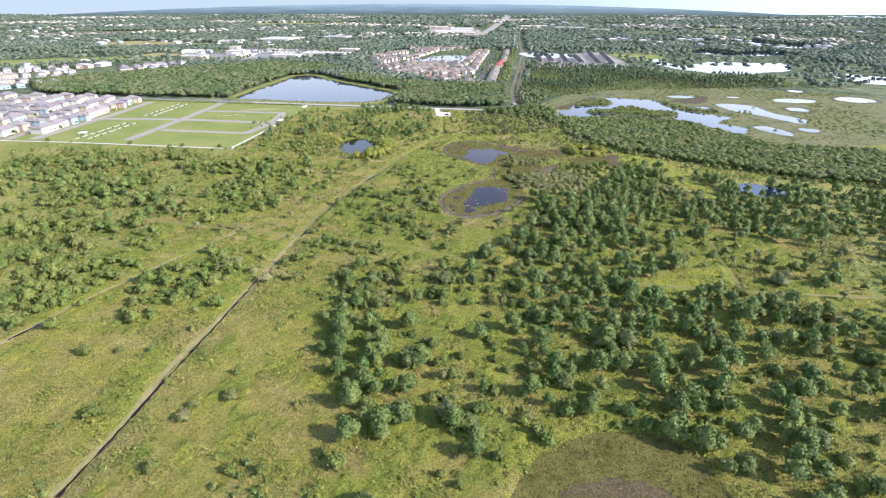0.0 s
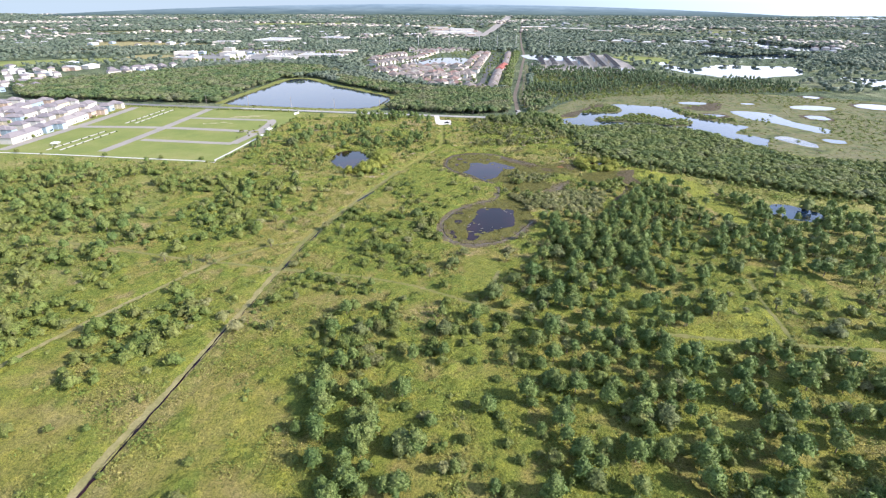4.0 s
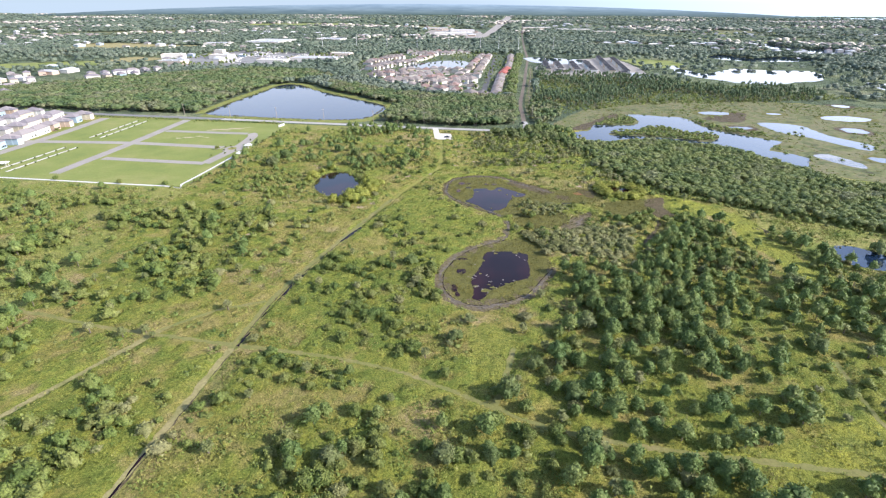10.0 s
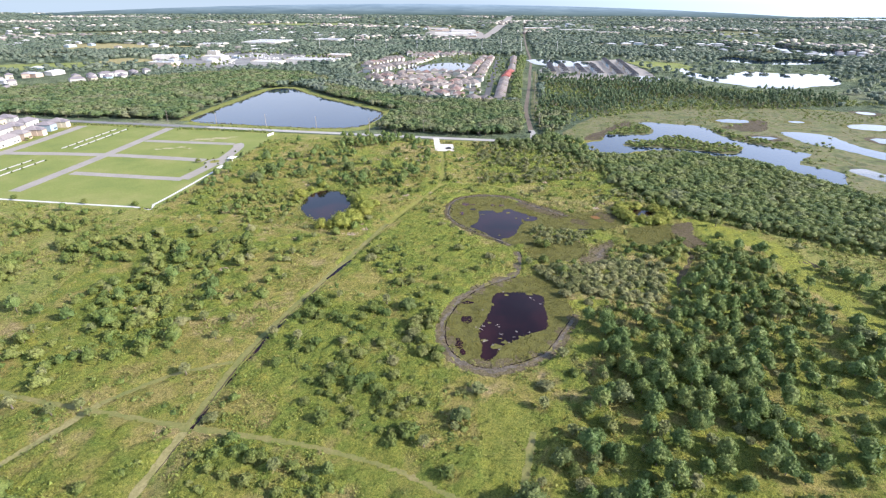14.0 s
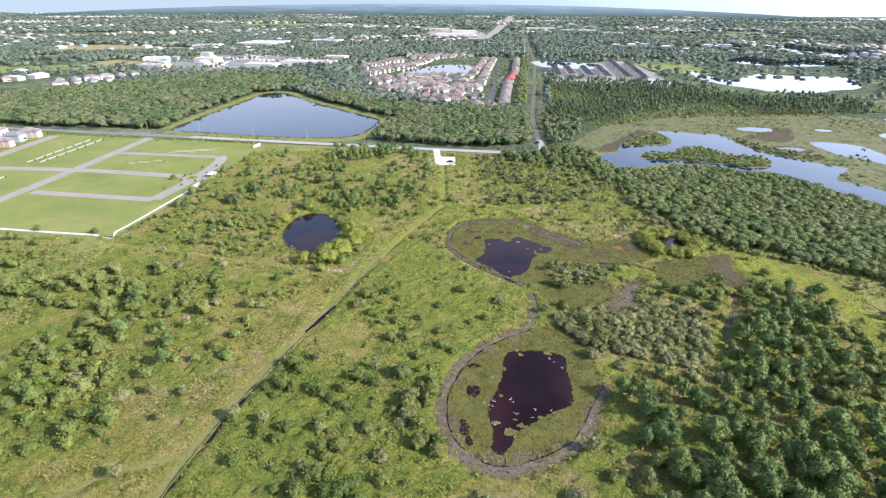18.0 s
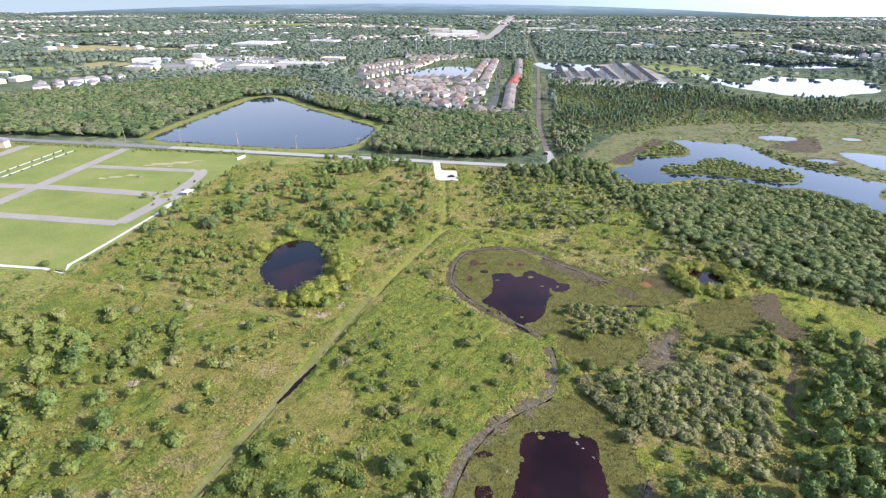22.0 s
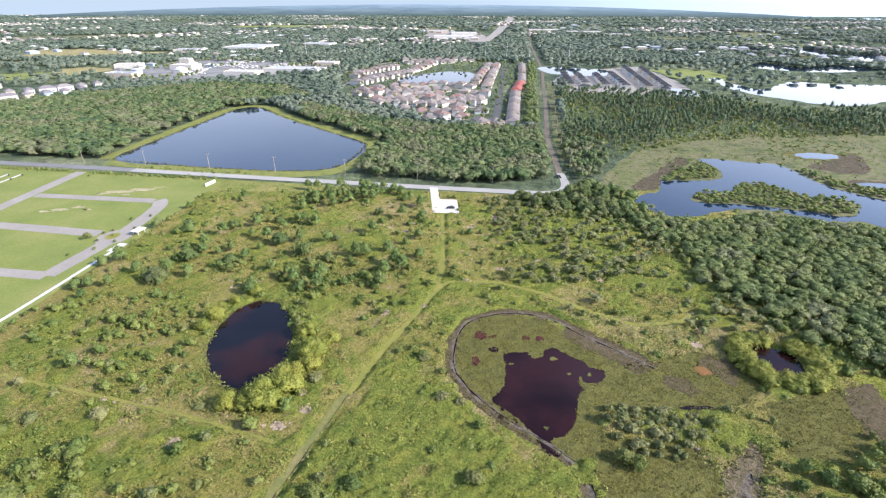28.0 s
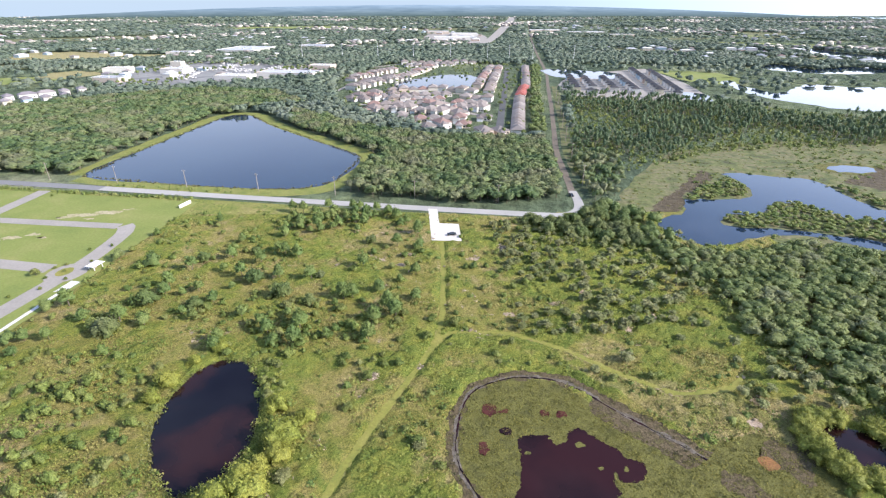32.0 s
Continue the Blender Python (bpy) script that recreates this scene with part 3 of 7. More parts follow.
MUD_PATCH = [(85, 359), (85, 353), (79, 345), (78, 340), (72, 333), (65, 333), (65, 339), (70, 342), (72, 348), (79, 354)]
MARSH_CENTRE = [(58, 360), (68, 358), (71, 347), (65, 339), (52, 335), (43, 339), (41, 350), (46, 361)]
MARSH_EAST = [(48, 371), (58, 384), (74, 393), (88, 396), (102, 388), (99, 377), (84, 370), (70, 371), (58, 370)]
LAKE_EAST = [(118, 537), (126, 547), (140, 554), (147, 572), (167, 574), (189, 577), (197, 590), (198, 612), (196, 622), (207, 625), (226, 616), (246, 611), (249, 590), (250, 565), (258, 546), (268, 534), (279, 521), (288, 512), (277, 502), (264, 490), (262, 482), (272, 476), (276, 463), (262, 442), (250, 440), (240, 455), (236, 470), (234, 490), (231, 503), (219, 505), (206, 507), (196, 517), (181, 523), (161, 521), (143, 513), (131, 512), (123, 519)]
ISLAND = [(152, 537), (156, 544), (166, 551), (178, 548), (197, 565), (211, 567), (218, 555), (224, 542), (234, 542), (243, 538), (243, 528), (233, 515), (220, 512), (212, 519), (203, 521), (190, 527.5), (173, 531), (158, 533)]
SPIT = [(152, 580), (172, 597), (194, 608), (197, 594), (189, 580), (168, 575), (149, 571)]
POND_FAR_R = [(181, 311), (196, 314), (207, 300), (199, 289), (186, 293), (178, 303)]
MEADOW_EAST = [(105, 560), (125, 600), (170, 660), (213, 690), (315, 712), (398, 692), (500, 650), (540, 560), (440, 440), (342, 405), (300, 400), (262, 425), (240, 460), (200, 505), (140, 500), (118, 520)]
LAWN = [(-352, 428), (-288, 421), (-166, 399), (-153, 403), (-143, 478), (-134, 575), (-206, 588), (-320, 608), (-330, 540)]
FOREST_E = [(96, 516), (141, 497), (174, 508), (225, 488), (250, 430), (262, 400), (330, 380), (330, 300), (240, 318), (194, 350), (155, 379), (128, 396), (126, 412), (112, 440), (117, 470), (108, 498)]
FOREST_ROAD = [(52, 545), (60, 520), (115, 505), (118, 540), (98, 572), (78, 545)]
FOREST_N = [(-50, 585), (-42, 650), (-60, 700), (-130, 775), (-150, 850), (-60, 760), (0, 722), (100, 712), (92, 640), (80, 580), (40, 567), (0, 574)]
FOREST_W = [(-240, 632), (-232, 720), (-226, 800), (-200, 850), (-140, 880), (-190, 960), (-300, 990), (-420, 900), (-560, 760), (-480, 660), (-300, 632)]
PINES_N = [(106, 600), (112, 690), (140, 820), (160, 930), (210, 935), (330, 880), (440, 800), (520, 720), (398, 696), (225, 680), (135, 630)]
PINES_S = [(-44, 165), (-26, 120), (-4, 95), (40, 112), (70, 100), (110, 60), (220, 40), (340, 150), (320, 270), (230, 300), (180, 318), (140, 352), (105, 330), (62, 285), (48, 255), (28, 222)]
ROUND_MARSH = [(14, 92), (18, 100), (25, 109), (42, 116), (56, 114), (64, 108), (66, 96), (60, 78), (40, 72), (20, 78)]
ROUND_MUD = [(25, 94), (30, 99), (40, 101), (49, 99.5), (53, 95), (50, 84), (36, 80), (27, 86)]

# ---- ground ----
bm0 = bmesh.new()
bmesh.ops.create_circle(bm0, cap_ends=True, cap_tris=True, segments=96, radius=4900)
bmesh.ops.translate(bm0, verts=bm0.verts, vec=(0, 160, 0))
ground = tagged(new("ground", finish("ground", bm0, M_HAZED_FAR)), "flat green wooded lowland reaching to the horizon", "ground", "", "structure")
sheet("scrub_meadow", [(-760, 690), (-440, 635), (-276, 606), (-121, 577), (0, 555), (60, 546), (110, 560), (130, 600), (215, 690), (315, 712), (420, 690), (620, 560), (620, -140), (-760, -140)],
      0.02, M_GROUND, "scrubby grassland in green, yellow and dry tan", "grassland", straight=True)
bm0 = bmesh.new()
ring = []
for i in range(81):
    a = radians(-60 + 120 * i / 80)
    # Top edge bulges straight ahead, shaped to fit the camera's view.
    top = 84 * max(0.0, math.cos(a * 2.45)) ** 0.8 if abs(a) < radians(36.5) else 0
    top += 3 + 1.5 * noise.noise((i * 0.9, 3, 1))
    x, y = 4780 * math.sin(a), 160 + 4780 * math.cos(a)
    ring.append((bm0.verts.new((x, y, -2)), bm0.verts.new((x, y, top))))
for (a, b), (c, d) in zip(ring, ring[1:]):
    bm0.faces.new((a, c, d, b))
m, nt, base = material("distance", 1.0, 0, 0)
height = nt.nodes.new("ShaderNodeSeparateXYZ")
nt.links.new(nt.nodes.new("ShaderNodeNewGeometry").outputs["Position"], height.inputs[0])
# Haze is painted and self-lit here: paler and bluer with height.
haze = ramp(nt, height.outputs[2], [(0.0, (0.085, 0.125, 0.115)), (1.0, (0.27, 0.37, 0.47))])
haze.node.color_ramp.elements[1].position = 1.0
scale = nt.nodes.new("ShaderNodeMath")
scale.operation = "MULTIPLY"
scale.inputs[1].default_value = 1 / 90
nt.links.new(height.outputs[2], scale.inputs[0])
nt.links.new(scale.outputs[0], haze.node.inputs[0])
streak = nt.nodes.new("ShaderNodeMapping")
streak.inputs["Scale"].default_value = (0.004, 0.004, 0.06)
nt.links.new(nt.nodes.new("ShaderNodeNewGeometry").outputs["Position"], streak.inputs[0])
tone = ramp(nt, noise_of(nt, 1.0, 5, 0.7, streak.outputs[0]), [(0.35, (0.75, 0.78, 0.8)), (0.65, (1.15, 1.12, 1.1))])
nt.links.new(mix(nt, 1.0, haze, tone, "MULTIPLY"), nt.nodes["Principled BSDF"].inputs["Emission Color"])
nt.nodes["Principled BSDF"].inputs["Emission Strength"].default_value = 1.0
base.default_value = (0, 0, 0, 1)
tagged(new("backdrop", finish("backdrop", bm0, m)), "self-lit backdrop of far woods painted in blue haze", "distance", "", "structure")

# meadows, mud and marsh
sheet("wet_meadow", MEADOW_EAST, 0.05, M_WETGRASS, "open wet meadow with olive grass round the lagoons", "meadow", 3, 6)
ribbon("lake_bank", LAKE + LAKE[:1], 26, 0.06, M_GLADE, "mown grassy bank round the large lake", "bank", 1.5, 6)
LAWN_OB = sheet("lawn", LAWN, 0.05, M_LAWN, "bright mown lawn of an unbuilt housing plot", "lawn", straight=True)
sheet("round_marsh", ROUND_MARSH, 0.06, M_MARSH, "dark green round marsh hollow in the meadow", "marsh", 1.5)
sheet("round_mud", ROUND_MUD, 0.09, M_RIM, "dark mud in the middle of the round marsh", "mud", 1.5, 0.6, grain=2.5)
sheet("marsh", MARSH_MID, 0.08, M_MARSH, "floating mat of olive marsh grass in the pond", "marsh", 1.2)
sheet("marsh", MARSH_NEAR, 0.08, M_MARSH, "olive marsh grass round the tea-brown pond", "marsh", 1.2)
sheet("marsh", MARSH_CENTRE, 0.07, M_MARSH, "olive marsh grass between the two ponds", "marsh", 1.6)
sheet("marsh", MARSH_EAST, 0.073, M_MARSH, "olive marsh grass between pond and palms", "marsh", 1.6)
sheet("yellow_meadow", MEADOW_YELLOW, 0.07, M_MARSH, "yellow-green wet grass beside the small pond", "meadow", 1.2)
MID_W = [1.8, 2.2, 2.6, 2.6, 2.4, 2.6, 3.2, 3.8, 4.4, 4.4, 4.0, 2.6]
NEAR_W = [3.4, 4.2, 4.8, 4.8, 4.6, 4.6, 4.8, 5.2, 5.4, 4.8, 4.2, 3.8, 2.2]
ribbon("mud_bank", MUD_MID, [1.15 * w + 0.3 for w in MID_W], 0.10, M_RIM, "grey-brown bank of dried mud curving round the marsh", "mud", 0.45, 0.8, vary=0.9)
ribbon("mud_bank", MUD_NEAR, [1.15 * w for w in NEAR_W], 0.11, M_CRUST, "grey dried mud rim round the tea-brown pond", "mud", 0.9, 0.5, vary=1.5)
ribbon("mud_lip", beside(MUD_NEAR, [0.2 * w for w in NEAR_W]), [0.24 * w for w in NEAR_W], 0.128, M_PALEMUD, "pale cracked ridge along the mud rim", "mud", 0.5, 0.5, vary=2.2, seed=14)
sheet("mud_bank", MUD_BROAD, 0.105, M_RIM, "broad brown bank of wet mud beside the marsh", "mud", 0.6, 0.8, seed=23, grain=2.5)
ribbon("mud_lip", beside(MUD_MID, [-0.46 * w for w in MID_W]), [0.12 * w + 0.6 for w in MID_W], 0.125, M_PALEMUD, "pale cracked lip of the mud bank", "mud", 0.3, 0.8, vary=1.8, seed=4)
ribbon("wet_seam", beside(MUD_MID, [-0.5 * w - 0.2 for w in MID_W]), 0.32, 0.135, M_TEA, "thin dark water seam under the mud lip", "water", 0.3, 0.6, vary=2.6, seed=7)
ribbon("wet_seam", beside(MUD_NEAR, [0.42 * w for w in NEAR_W]), 0.3, 0.14, M_TEA, "thin dark water seam under the mud rim", "water", 0.2, 0.8, vary=2.6, seed=8)
for k, pts in enumerate([MUD_EAST, MUD_PATCH, [(57, 335), (61, 336), (63, 332), (58, 328), (56, 330)], [(92, 396), (102, 401), (100, 391), (92, 380), (88, 384), (85, 389)], [(73, 385), (78, 383), (81, 378), (76, 376), (72, 380)], [(90, 404), (96, 402), (98, 410), (93, 412)]]):
    sheet("mud_patch", pts, 0.115 + 0.002 * k, M_CRUST if k in (1, 2) else M_RIM, "dark bare mud between marsh grass and bushes", "mud", 1.5, 0.6, seed=k, grain=3)
    if k != 1:
        continue
    cx, cy = np.mean(pts, 0)
    sheet("mud_crust", [(cx + 0.3 * (x - cx) + 1, cy + 0.35 * (y - cy)) for x, y in pts], 0.128 + 0.0015 * k, M_PALEMUD, "pale dry crust on the mud", "mud", 1.6, 0.5, seed=k + 3, grain=2)
ribbon("mud_strip", MUD_STRIP, [3.0, 2.2, 2.6, 3.6, 2.0], 0.12, M_RIM, "dark bare mud strip between the bushes", "mud", 0.9, 0.8, vary=0.9)
sheet("mud_patch", [(160, 341), (166, 337), (168, 331), (164, 327), (158, 333)], 0.11, M_RIM, "dark bare mud on the green slope", "mud", 1.5, 0.8, seed=19, grain=3)
sheet("rust_patch", [(83.5, 388), (86.5, 389), (88, 385.5), (84.5, 384.8)], 0.145, M_RUST, "orange iron-stained wet soil", "soil", 0.3, 0.6, grain=1.5)
sheet("mud_patch", [(118, 547), (131, 569), (151, 590), (176, 621), (187, 631), (186, 614), (173, 600), (153, 583), (142, 561), (122, 545)], 0.07, M_MUD, "dark mud shore of the lagoon", "mud", 2.5, 3)

for k, pts in enumerate(([(11, 244), (17, 253), (29, 245), (28, 233), (20, 218), (11, 218)], [(77, 194), (99, 199), (124, 208), (120, 188), (93, 181), (74, 179)], [(182, 210), (195, 210), (172, 183), (166, 188)], [(155, 340), (158, 328), (166, 315), (161, 287), (147, 269), (152, 300), (147, 321)]  )):
    if k > 1:
        sheet("glade", pts, 0.03 + 0.002 * k, M_GLADE, "bright yellow-green grassy glade between the pines", "grassland", 3, 1.0, seed=k)

# water
sheet("large_lake", LAKE, 0.10, M_LAKE, "large still lake reflecting the pale sky", "lake", 0.8, 5)
sheet("round_pond", [(x + 0.12 * (x + 62), y + 0.12 * (y - 405)) for x, y in POND_ROUND], 0.07, M_MARSH, "ring of olive reeds round the pond", "reeds", 1.0)
sheet("pond", POND_ROUND, 0.12, M_RED, "round dark pond with reddish silt showing through", "pond", 0.6, 0.6, grain=1.8)
sheet("pond", POND_MID, 0.12, M_TEA, "dark tea-brown pond with ragged grassy edges", "pond", 0.55, 0.3, grain=1.0)
sheet("pond", POND_NEAR, 0.12, M_TEA, "dark red-brown pond in a marsh ring", "pond", 0.6, 0.3, grain=1.1)
for k, (x, y, a, b) in enumerate([(17.6, 406.5, 2.0, 2.6), (14.8, 392.8, 1.5, 2.2), (21.2, 398.6, 1.9, 1.2), (21.6, 405.8, 1.8, 0.7), (32.9, 404.7, 1.5, 1.2), (37.9, 404.4, 1.5, 1.4), (20, 368, 0.6, 1.2), (11.4, 291, 2.2, 2.6), (8, 277, 1.2, 3.0), (12.4, 302.5, 2.4, 1.0), (9, 272.6, 1.0, 1.8), (76, 371, 4.6, 0.8), (21, 372, 0.5, 1.4), (24, 367, 0.5, 1.2)]):
    sheet("pool", [(x + a * math.cos(t), y + b * math.sin(t)) for t in np.arange(6) * 1.047], 0.16, M_REDPOOL if k != 2 and k < 6 else M_TEA, "small red-brown pool in the marsh grass", "pool", 0.8, 0.3, seed=k, grain=1.2)
for k, (x, y, a) in enumerate([(40, 393.5, 1.3), (26, 391, 0.9), (49.5, 385.5, 1.0), (43, 386, 0.7), (32, 364, 0.9), (34, 396, 1.6), (20, 379, 1.0), (21.5, 301, 1.0), (17.5, 292, 1.3), (20.4, 275, 2.0), (23.5, 277.5, 1.4), (28, 308, 1.2), (37, 308.5, 1.5), (41, 290, 1.0), (29.5, 280.6, 0.9), (19.3, 289, 0.8), (16.6, 278.5, 1.1), (17.6, 297.6, 1.6), (22, 279.6, 0.5)]):
    sheet("islet", [(x + a * math.cos(t), y + 0.7 * a * math.sin(t)) for t in np.arange(7) * 0.898], 0.15, M_MARSH, "small floating mat of marsh grass", "islet", 0.75, 0.35, seed=k, grain=1.6)
sheet("pond", POND_SMALL, 0.12, M_TEA, "small dark pond in a ring of yellow-green bushes", "pond", 0.6)
sheet("lagoon", LAKE_EAST, 0.10, M_LAKE, "wide lagoon reflecting the sky, with a wooded island", "lake", 2.5, 4)
sheet("island", ISLAND, 0.13, M_WETGRASS, "low grassy island in the lagoon", "island", 1.5, 4)
sheet("mud_patch", [(268, 606), (296, 621), (315, 636), (323, 628), (300, 592), (286, 586), (273, 592)], 0.075, M_MUD, "dark mud flat between the meadow pools", "mud", 3.0, 2, seed=31, grain=6)
sheet("pond", POND_FAR_R, 0.12, M_LAKE, "small pond between the pinewoods", "pond", 1.0)
LAGOONS = [(291, 632, 17, 9), (280, 563, 12, 6), (410, 604, 24, 14), (379, 551, 10, 12), (328, 458, 8, 8), (484, 609, 20, 18), (353, 628, 8, 5), (455, 671, 10, 8)]
for k, (x, y, a, b) in enumerate(LAGOONS):
    sheet("pool_margin", [(x + (a + 5) * math.cos(t), y + (b + 5) * math.sin(t)) for t in np.arange(8) * 0.785], 0.07, M_MUD if k % 2 else M_MARSH, "muddy margin of a meadow pool", "mud", 3.5, 4, seed=k)
    sheet("lagoon_pool", [(x + a * math.cos(t), y + b * math.sin(t)) for t in np.arange(8) * 0.785], 0.10, M_LAKE, "shallow pool in the wet meadow", "pool", 3, 4, seed=k)
sheet("lagoon", [(310, 584), (342, 574), (343, 533), (354, 498), (338, 485), (322, 523), (307, 546)], 0.10, M_LAKE, "long shallow pool in the wet meadow", "pool", 2, 4)
sheet("lagoon_pool", [(285, 470), (300, 474), (306, 450), (300, 436), (290, 448)], 0.10, M_SHALLOW, "grey drying pool in the wet meadow", "pool", 2, 4)
FAR_LAKES = [[(402, 948), (424, 1056), (432, 1000), (440, 955), (528, 1028), (567, 1000), (640, 990), (590, 890), (535, 862), (468, 836), (430, 868)], [(634, 860), (680, 800), (690, 740), (605, 735), (605, 805)], [(874, 1577), (944, 1624), (950, 1478), (1020, 1432), (941, 1335), (865, 1362), (874, 1447), (826, 1495)], [(792, 1712), (818, 1618), (765, 1531), (730, 1570)],
             [(305, 950), (330, 965), (345, 937), (317, 890)], [(600, 1258), (646, 1281), (667, 1176), (639, 1142), (599, 1174), (578, 1209)], [(430, 1072), (444, 1072), (428, 1025), (410, 1030)], [(-55, 1020), (-30, 1090), (30, 1145), (70, 1110), (55, 1000), (0, 990)], [(198, 1215), (296, 1165), (278, 1095), (190, 1119)],
             [(640, 1190), (760, 1240), (780, 1170), (660, 1140)]]
for k, pts in enumerate(FAR_LAKES):
    sheet("far_lake", pts, 0.15 + 0.006 * k, M_LAKE, "distant lake shining under the sky", "lake", 6, 10, seed=k)

# trails, ditch, roads
for k, (line, w) in enumerate([(TRAIL[9:], 2.0), (TRAIL_W[:5], 2.6), (TRAIL_X, 2.0), (TRAIL_V, 1.8), (TRAIL_E, 2.2), (TRAIL_N, 0.9), ([(x + 0.3, y + 1.8) for x, y in TRAIL_N], 0.8), (TRAIL_R, 1.6), (beside(TRAIL[:6], 0.9), 2.3), (beside(TRAIL[5:10], 0.9), 2.0), (TRAIL_W[4:], 1.5)]):
    ribbon("trail", line, w, 0.06 + 0.005 * k, M_TANTRAIL if k in (1, 8) else M_DULLTRAIL if k in (2, 3, 7, 9, 10) else M_TRAIL, "mown yellow-green grass trail through the scrub", "trail", 0.6, 1.0, seed=k, vary=0.35)
ribbon("ditch", beside(TRAIL[:10], -0.3), 0.3, 0.118, M_MUD, "dark dry seam of the ditch beside the trail", "ditch", 0.3, 0.8, vary=2.2)
for k, (line, w) in enumerate([([(-87, 98), (-84, 118), (-81, 140), (-78, 160), (-75.5, 178), (-73, 198)], (0.85, 0.5)), ([(-65, 240), (-63.5, 248)], (1.0, 0.5)), ([(-62.5, 256), (-60, 266)], (0.4, 0.8)), ([(-49, 302), (-45, 313), (-42, 320)], (0.4, 0.7)), ([(-36, 337), (-31, 350), (-26, 362)], (0.6, 0.3)), ([(-143, 158), (-136, 172), (-131, 184)], (0.9, 0.4)), ([(-60, 266), (-56, 284), (-52, 294), (-49, 302)], (1.2, 0.7)), ([(-44.4, 321), (-42.2, 326), (-40.2, 330.5), (-37, 338)], (0.8, 2.0, 1.0))]):
    ribbon("ditch", line, w, 0.125, M_TEA, "narrow dark water-filled ditch along the trail", "ditch", 0.4, 1.0, seed=k)
ribbon("road_bend", ROAD_BEND, (6.5, 4.6), 0.146, M_ROAD, "pale road bending into the track", "road", 0.0, 2)
ribbon("road", ROAD[:4], 7.6, 0.132, M_GREYROAD, "grey asphalt road beside the lawn", "road", 0.0, 6)
ribbon("road", ROAD[3:], 7.2, 0.14, M_ROAD, "pale weathered two-lane road", "road", 0.0, 6)
ribbon("power_line_road", POWER_ROAD, (4.2, 6), 0.13, M_DIRT, "long straight brown track under the power line", "track", 0.5, 8)
ribbon("road_verge", [(x + 9, y) for x, y in POWER_ROAD[1:6]], 8, 0.06, M_WETGRASS, "mown verge beside the track", "verge", 1.0, 8)
LOT_OB = sheet("car_park", LOT, 0.15, M_SHELL, "white crushed-shell car park beside the road", "car park", 0.5, straight=True)


# ---- plants ----
def pine_shape(r, rich):
    """A young pine: whorls of rounded needle tufts stepping in to a blunt, leaning top."""
    h = r.uniform(5.8, 8.0)
    lumps = [(r.uniform(-0.3, 0.3), r.uniform(-0.3, 0.3), h * 0.87, r.uniform(0.75, 1.0))]
    for z, out, rad, k in ((0.46, 1.45, 1.15, 6), (0.62, 1.05, 1.15, 5), (0.76, 0.55, 1.0, 3)):
        turn = r.uniform(0, 6.283)
        for i in range(k):
            a, q = turn + i * 6.283 / k + r.uniform(-0.3, 0.3), out * r.uniform(0.6, 1.3)
            lumps.append((q * math.cos(a), q * math.sin(a), h * (z + r.uniform(-0.04, 0.04)), rad * r.uniform(0.75, 1.15)))
    leaves = crown(r, lumps, 3 if rich else 2, 380 if rich else 150, 0.29 if rich else 0.45, 0.2, 1.0, 0.6)
    limbs = [tube((0, 0, -0.1), (0, 0, h * 0.8), 0.17, 0.05)]
    if rich:
        limbs += [tube((0, 0, h * 0.36), (x * 0.8, y * 0.8, z), 0.05, 0.02, 3) for x, y, z, _ in lumps[1:7]]
    return leaves, joined(limbs)


def shrub_shape(r, rich, wide=2.2, tall=4.2, sprays=360):
    """A broad shrub: a low dome of uneven outline, several stems grown together."""
    k = 9
    lumps = []
    sx, sy = r.uniform(0.75, 1.15), r.uniform(0.75, 1.15)
    for i in range(k):
        a, d = i * 2.4 + r.uniform(-0.5, 0.5), wide * math.sqrt((i + 0.2) / k) * 0.85
        z = tall * (0.66 - 0.42 * (d / wide) ** 2) * r.uniform(0.8, 1.15)
        lumps.append((d * math.cos(a) * sx, d * math.sin(a) * sy, z, wide * r.uniform(0.34, 0.54)))
    leaves = crown(r, lumps, 3 if rich else 2, sprays if rich else 90, (0.06 * wide + 0.13) * math.sqrt(360 / sprays) if rich else 0.08 * wide + 0.22, 0.24, 1.0, 0.2 * wide)
    limbs = [tube((0, 0, -0.1), (0.1, 0, tall * 0.45), 0.13, 0.08)] + [tube((0.1, 0, tall * 0.3), (x * 0.8, y * 0.8, z), 0.07, 0.03, 3) for x, y, z, _ in lumps[:5]]
    return leaves, joined(limbs)


def oak_shape(r, rich):
    return shrub_shape(r, rich, 3.6, 6.5)


def palm_shape(r, rich):
    h = r.uniform(2.3, 3.7)
    vs = []
    k = 52 if rich else 30
    for i in range(k):
        a, up = r.uniform(0, 6.283), math.asin(r.uniform(-0.75, 1))
        out = np.array((math.cos(a) * math.cos(up), math.sin(a) * math.cos(up), math.sin(up)))
        side = np.array((-math.sin(a), math.cos(a), 0))
        fold = np.cross(out, side)
        b = np.array((0, 0, h)) + out * 0.35
        m = np.array((0, 0, h)) + out * 1.15
        tip = np.array((0, 0, h - 0.25)) + out * r.uniform(1.45, 1.8)
        for sgn in (-1, 1):
            w = side * sgn * r.uniform(0.3, 0.5) + fold * 0.12
            vs += [b, m + w, m, m, m + w, tip + w * 0.45]
    v = np.array(vs)
    leaves = joined([(v, np.arange(len(v)).reshape(-1, 3)), core([(0, 0, h - 0.1, 1.15)], 0.9)])
    return leaves, tube((0, 0, -0.1), (r.uniform(-0.2, 0.2), 0.1, h), 0.2, 0.17, 6)


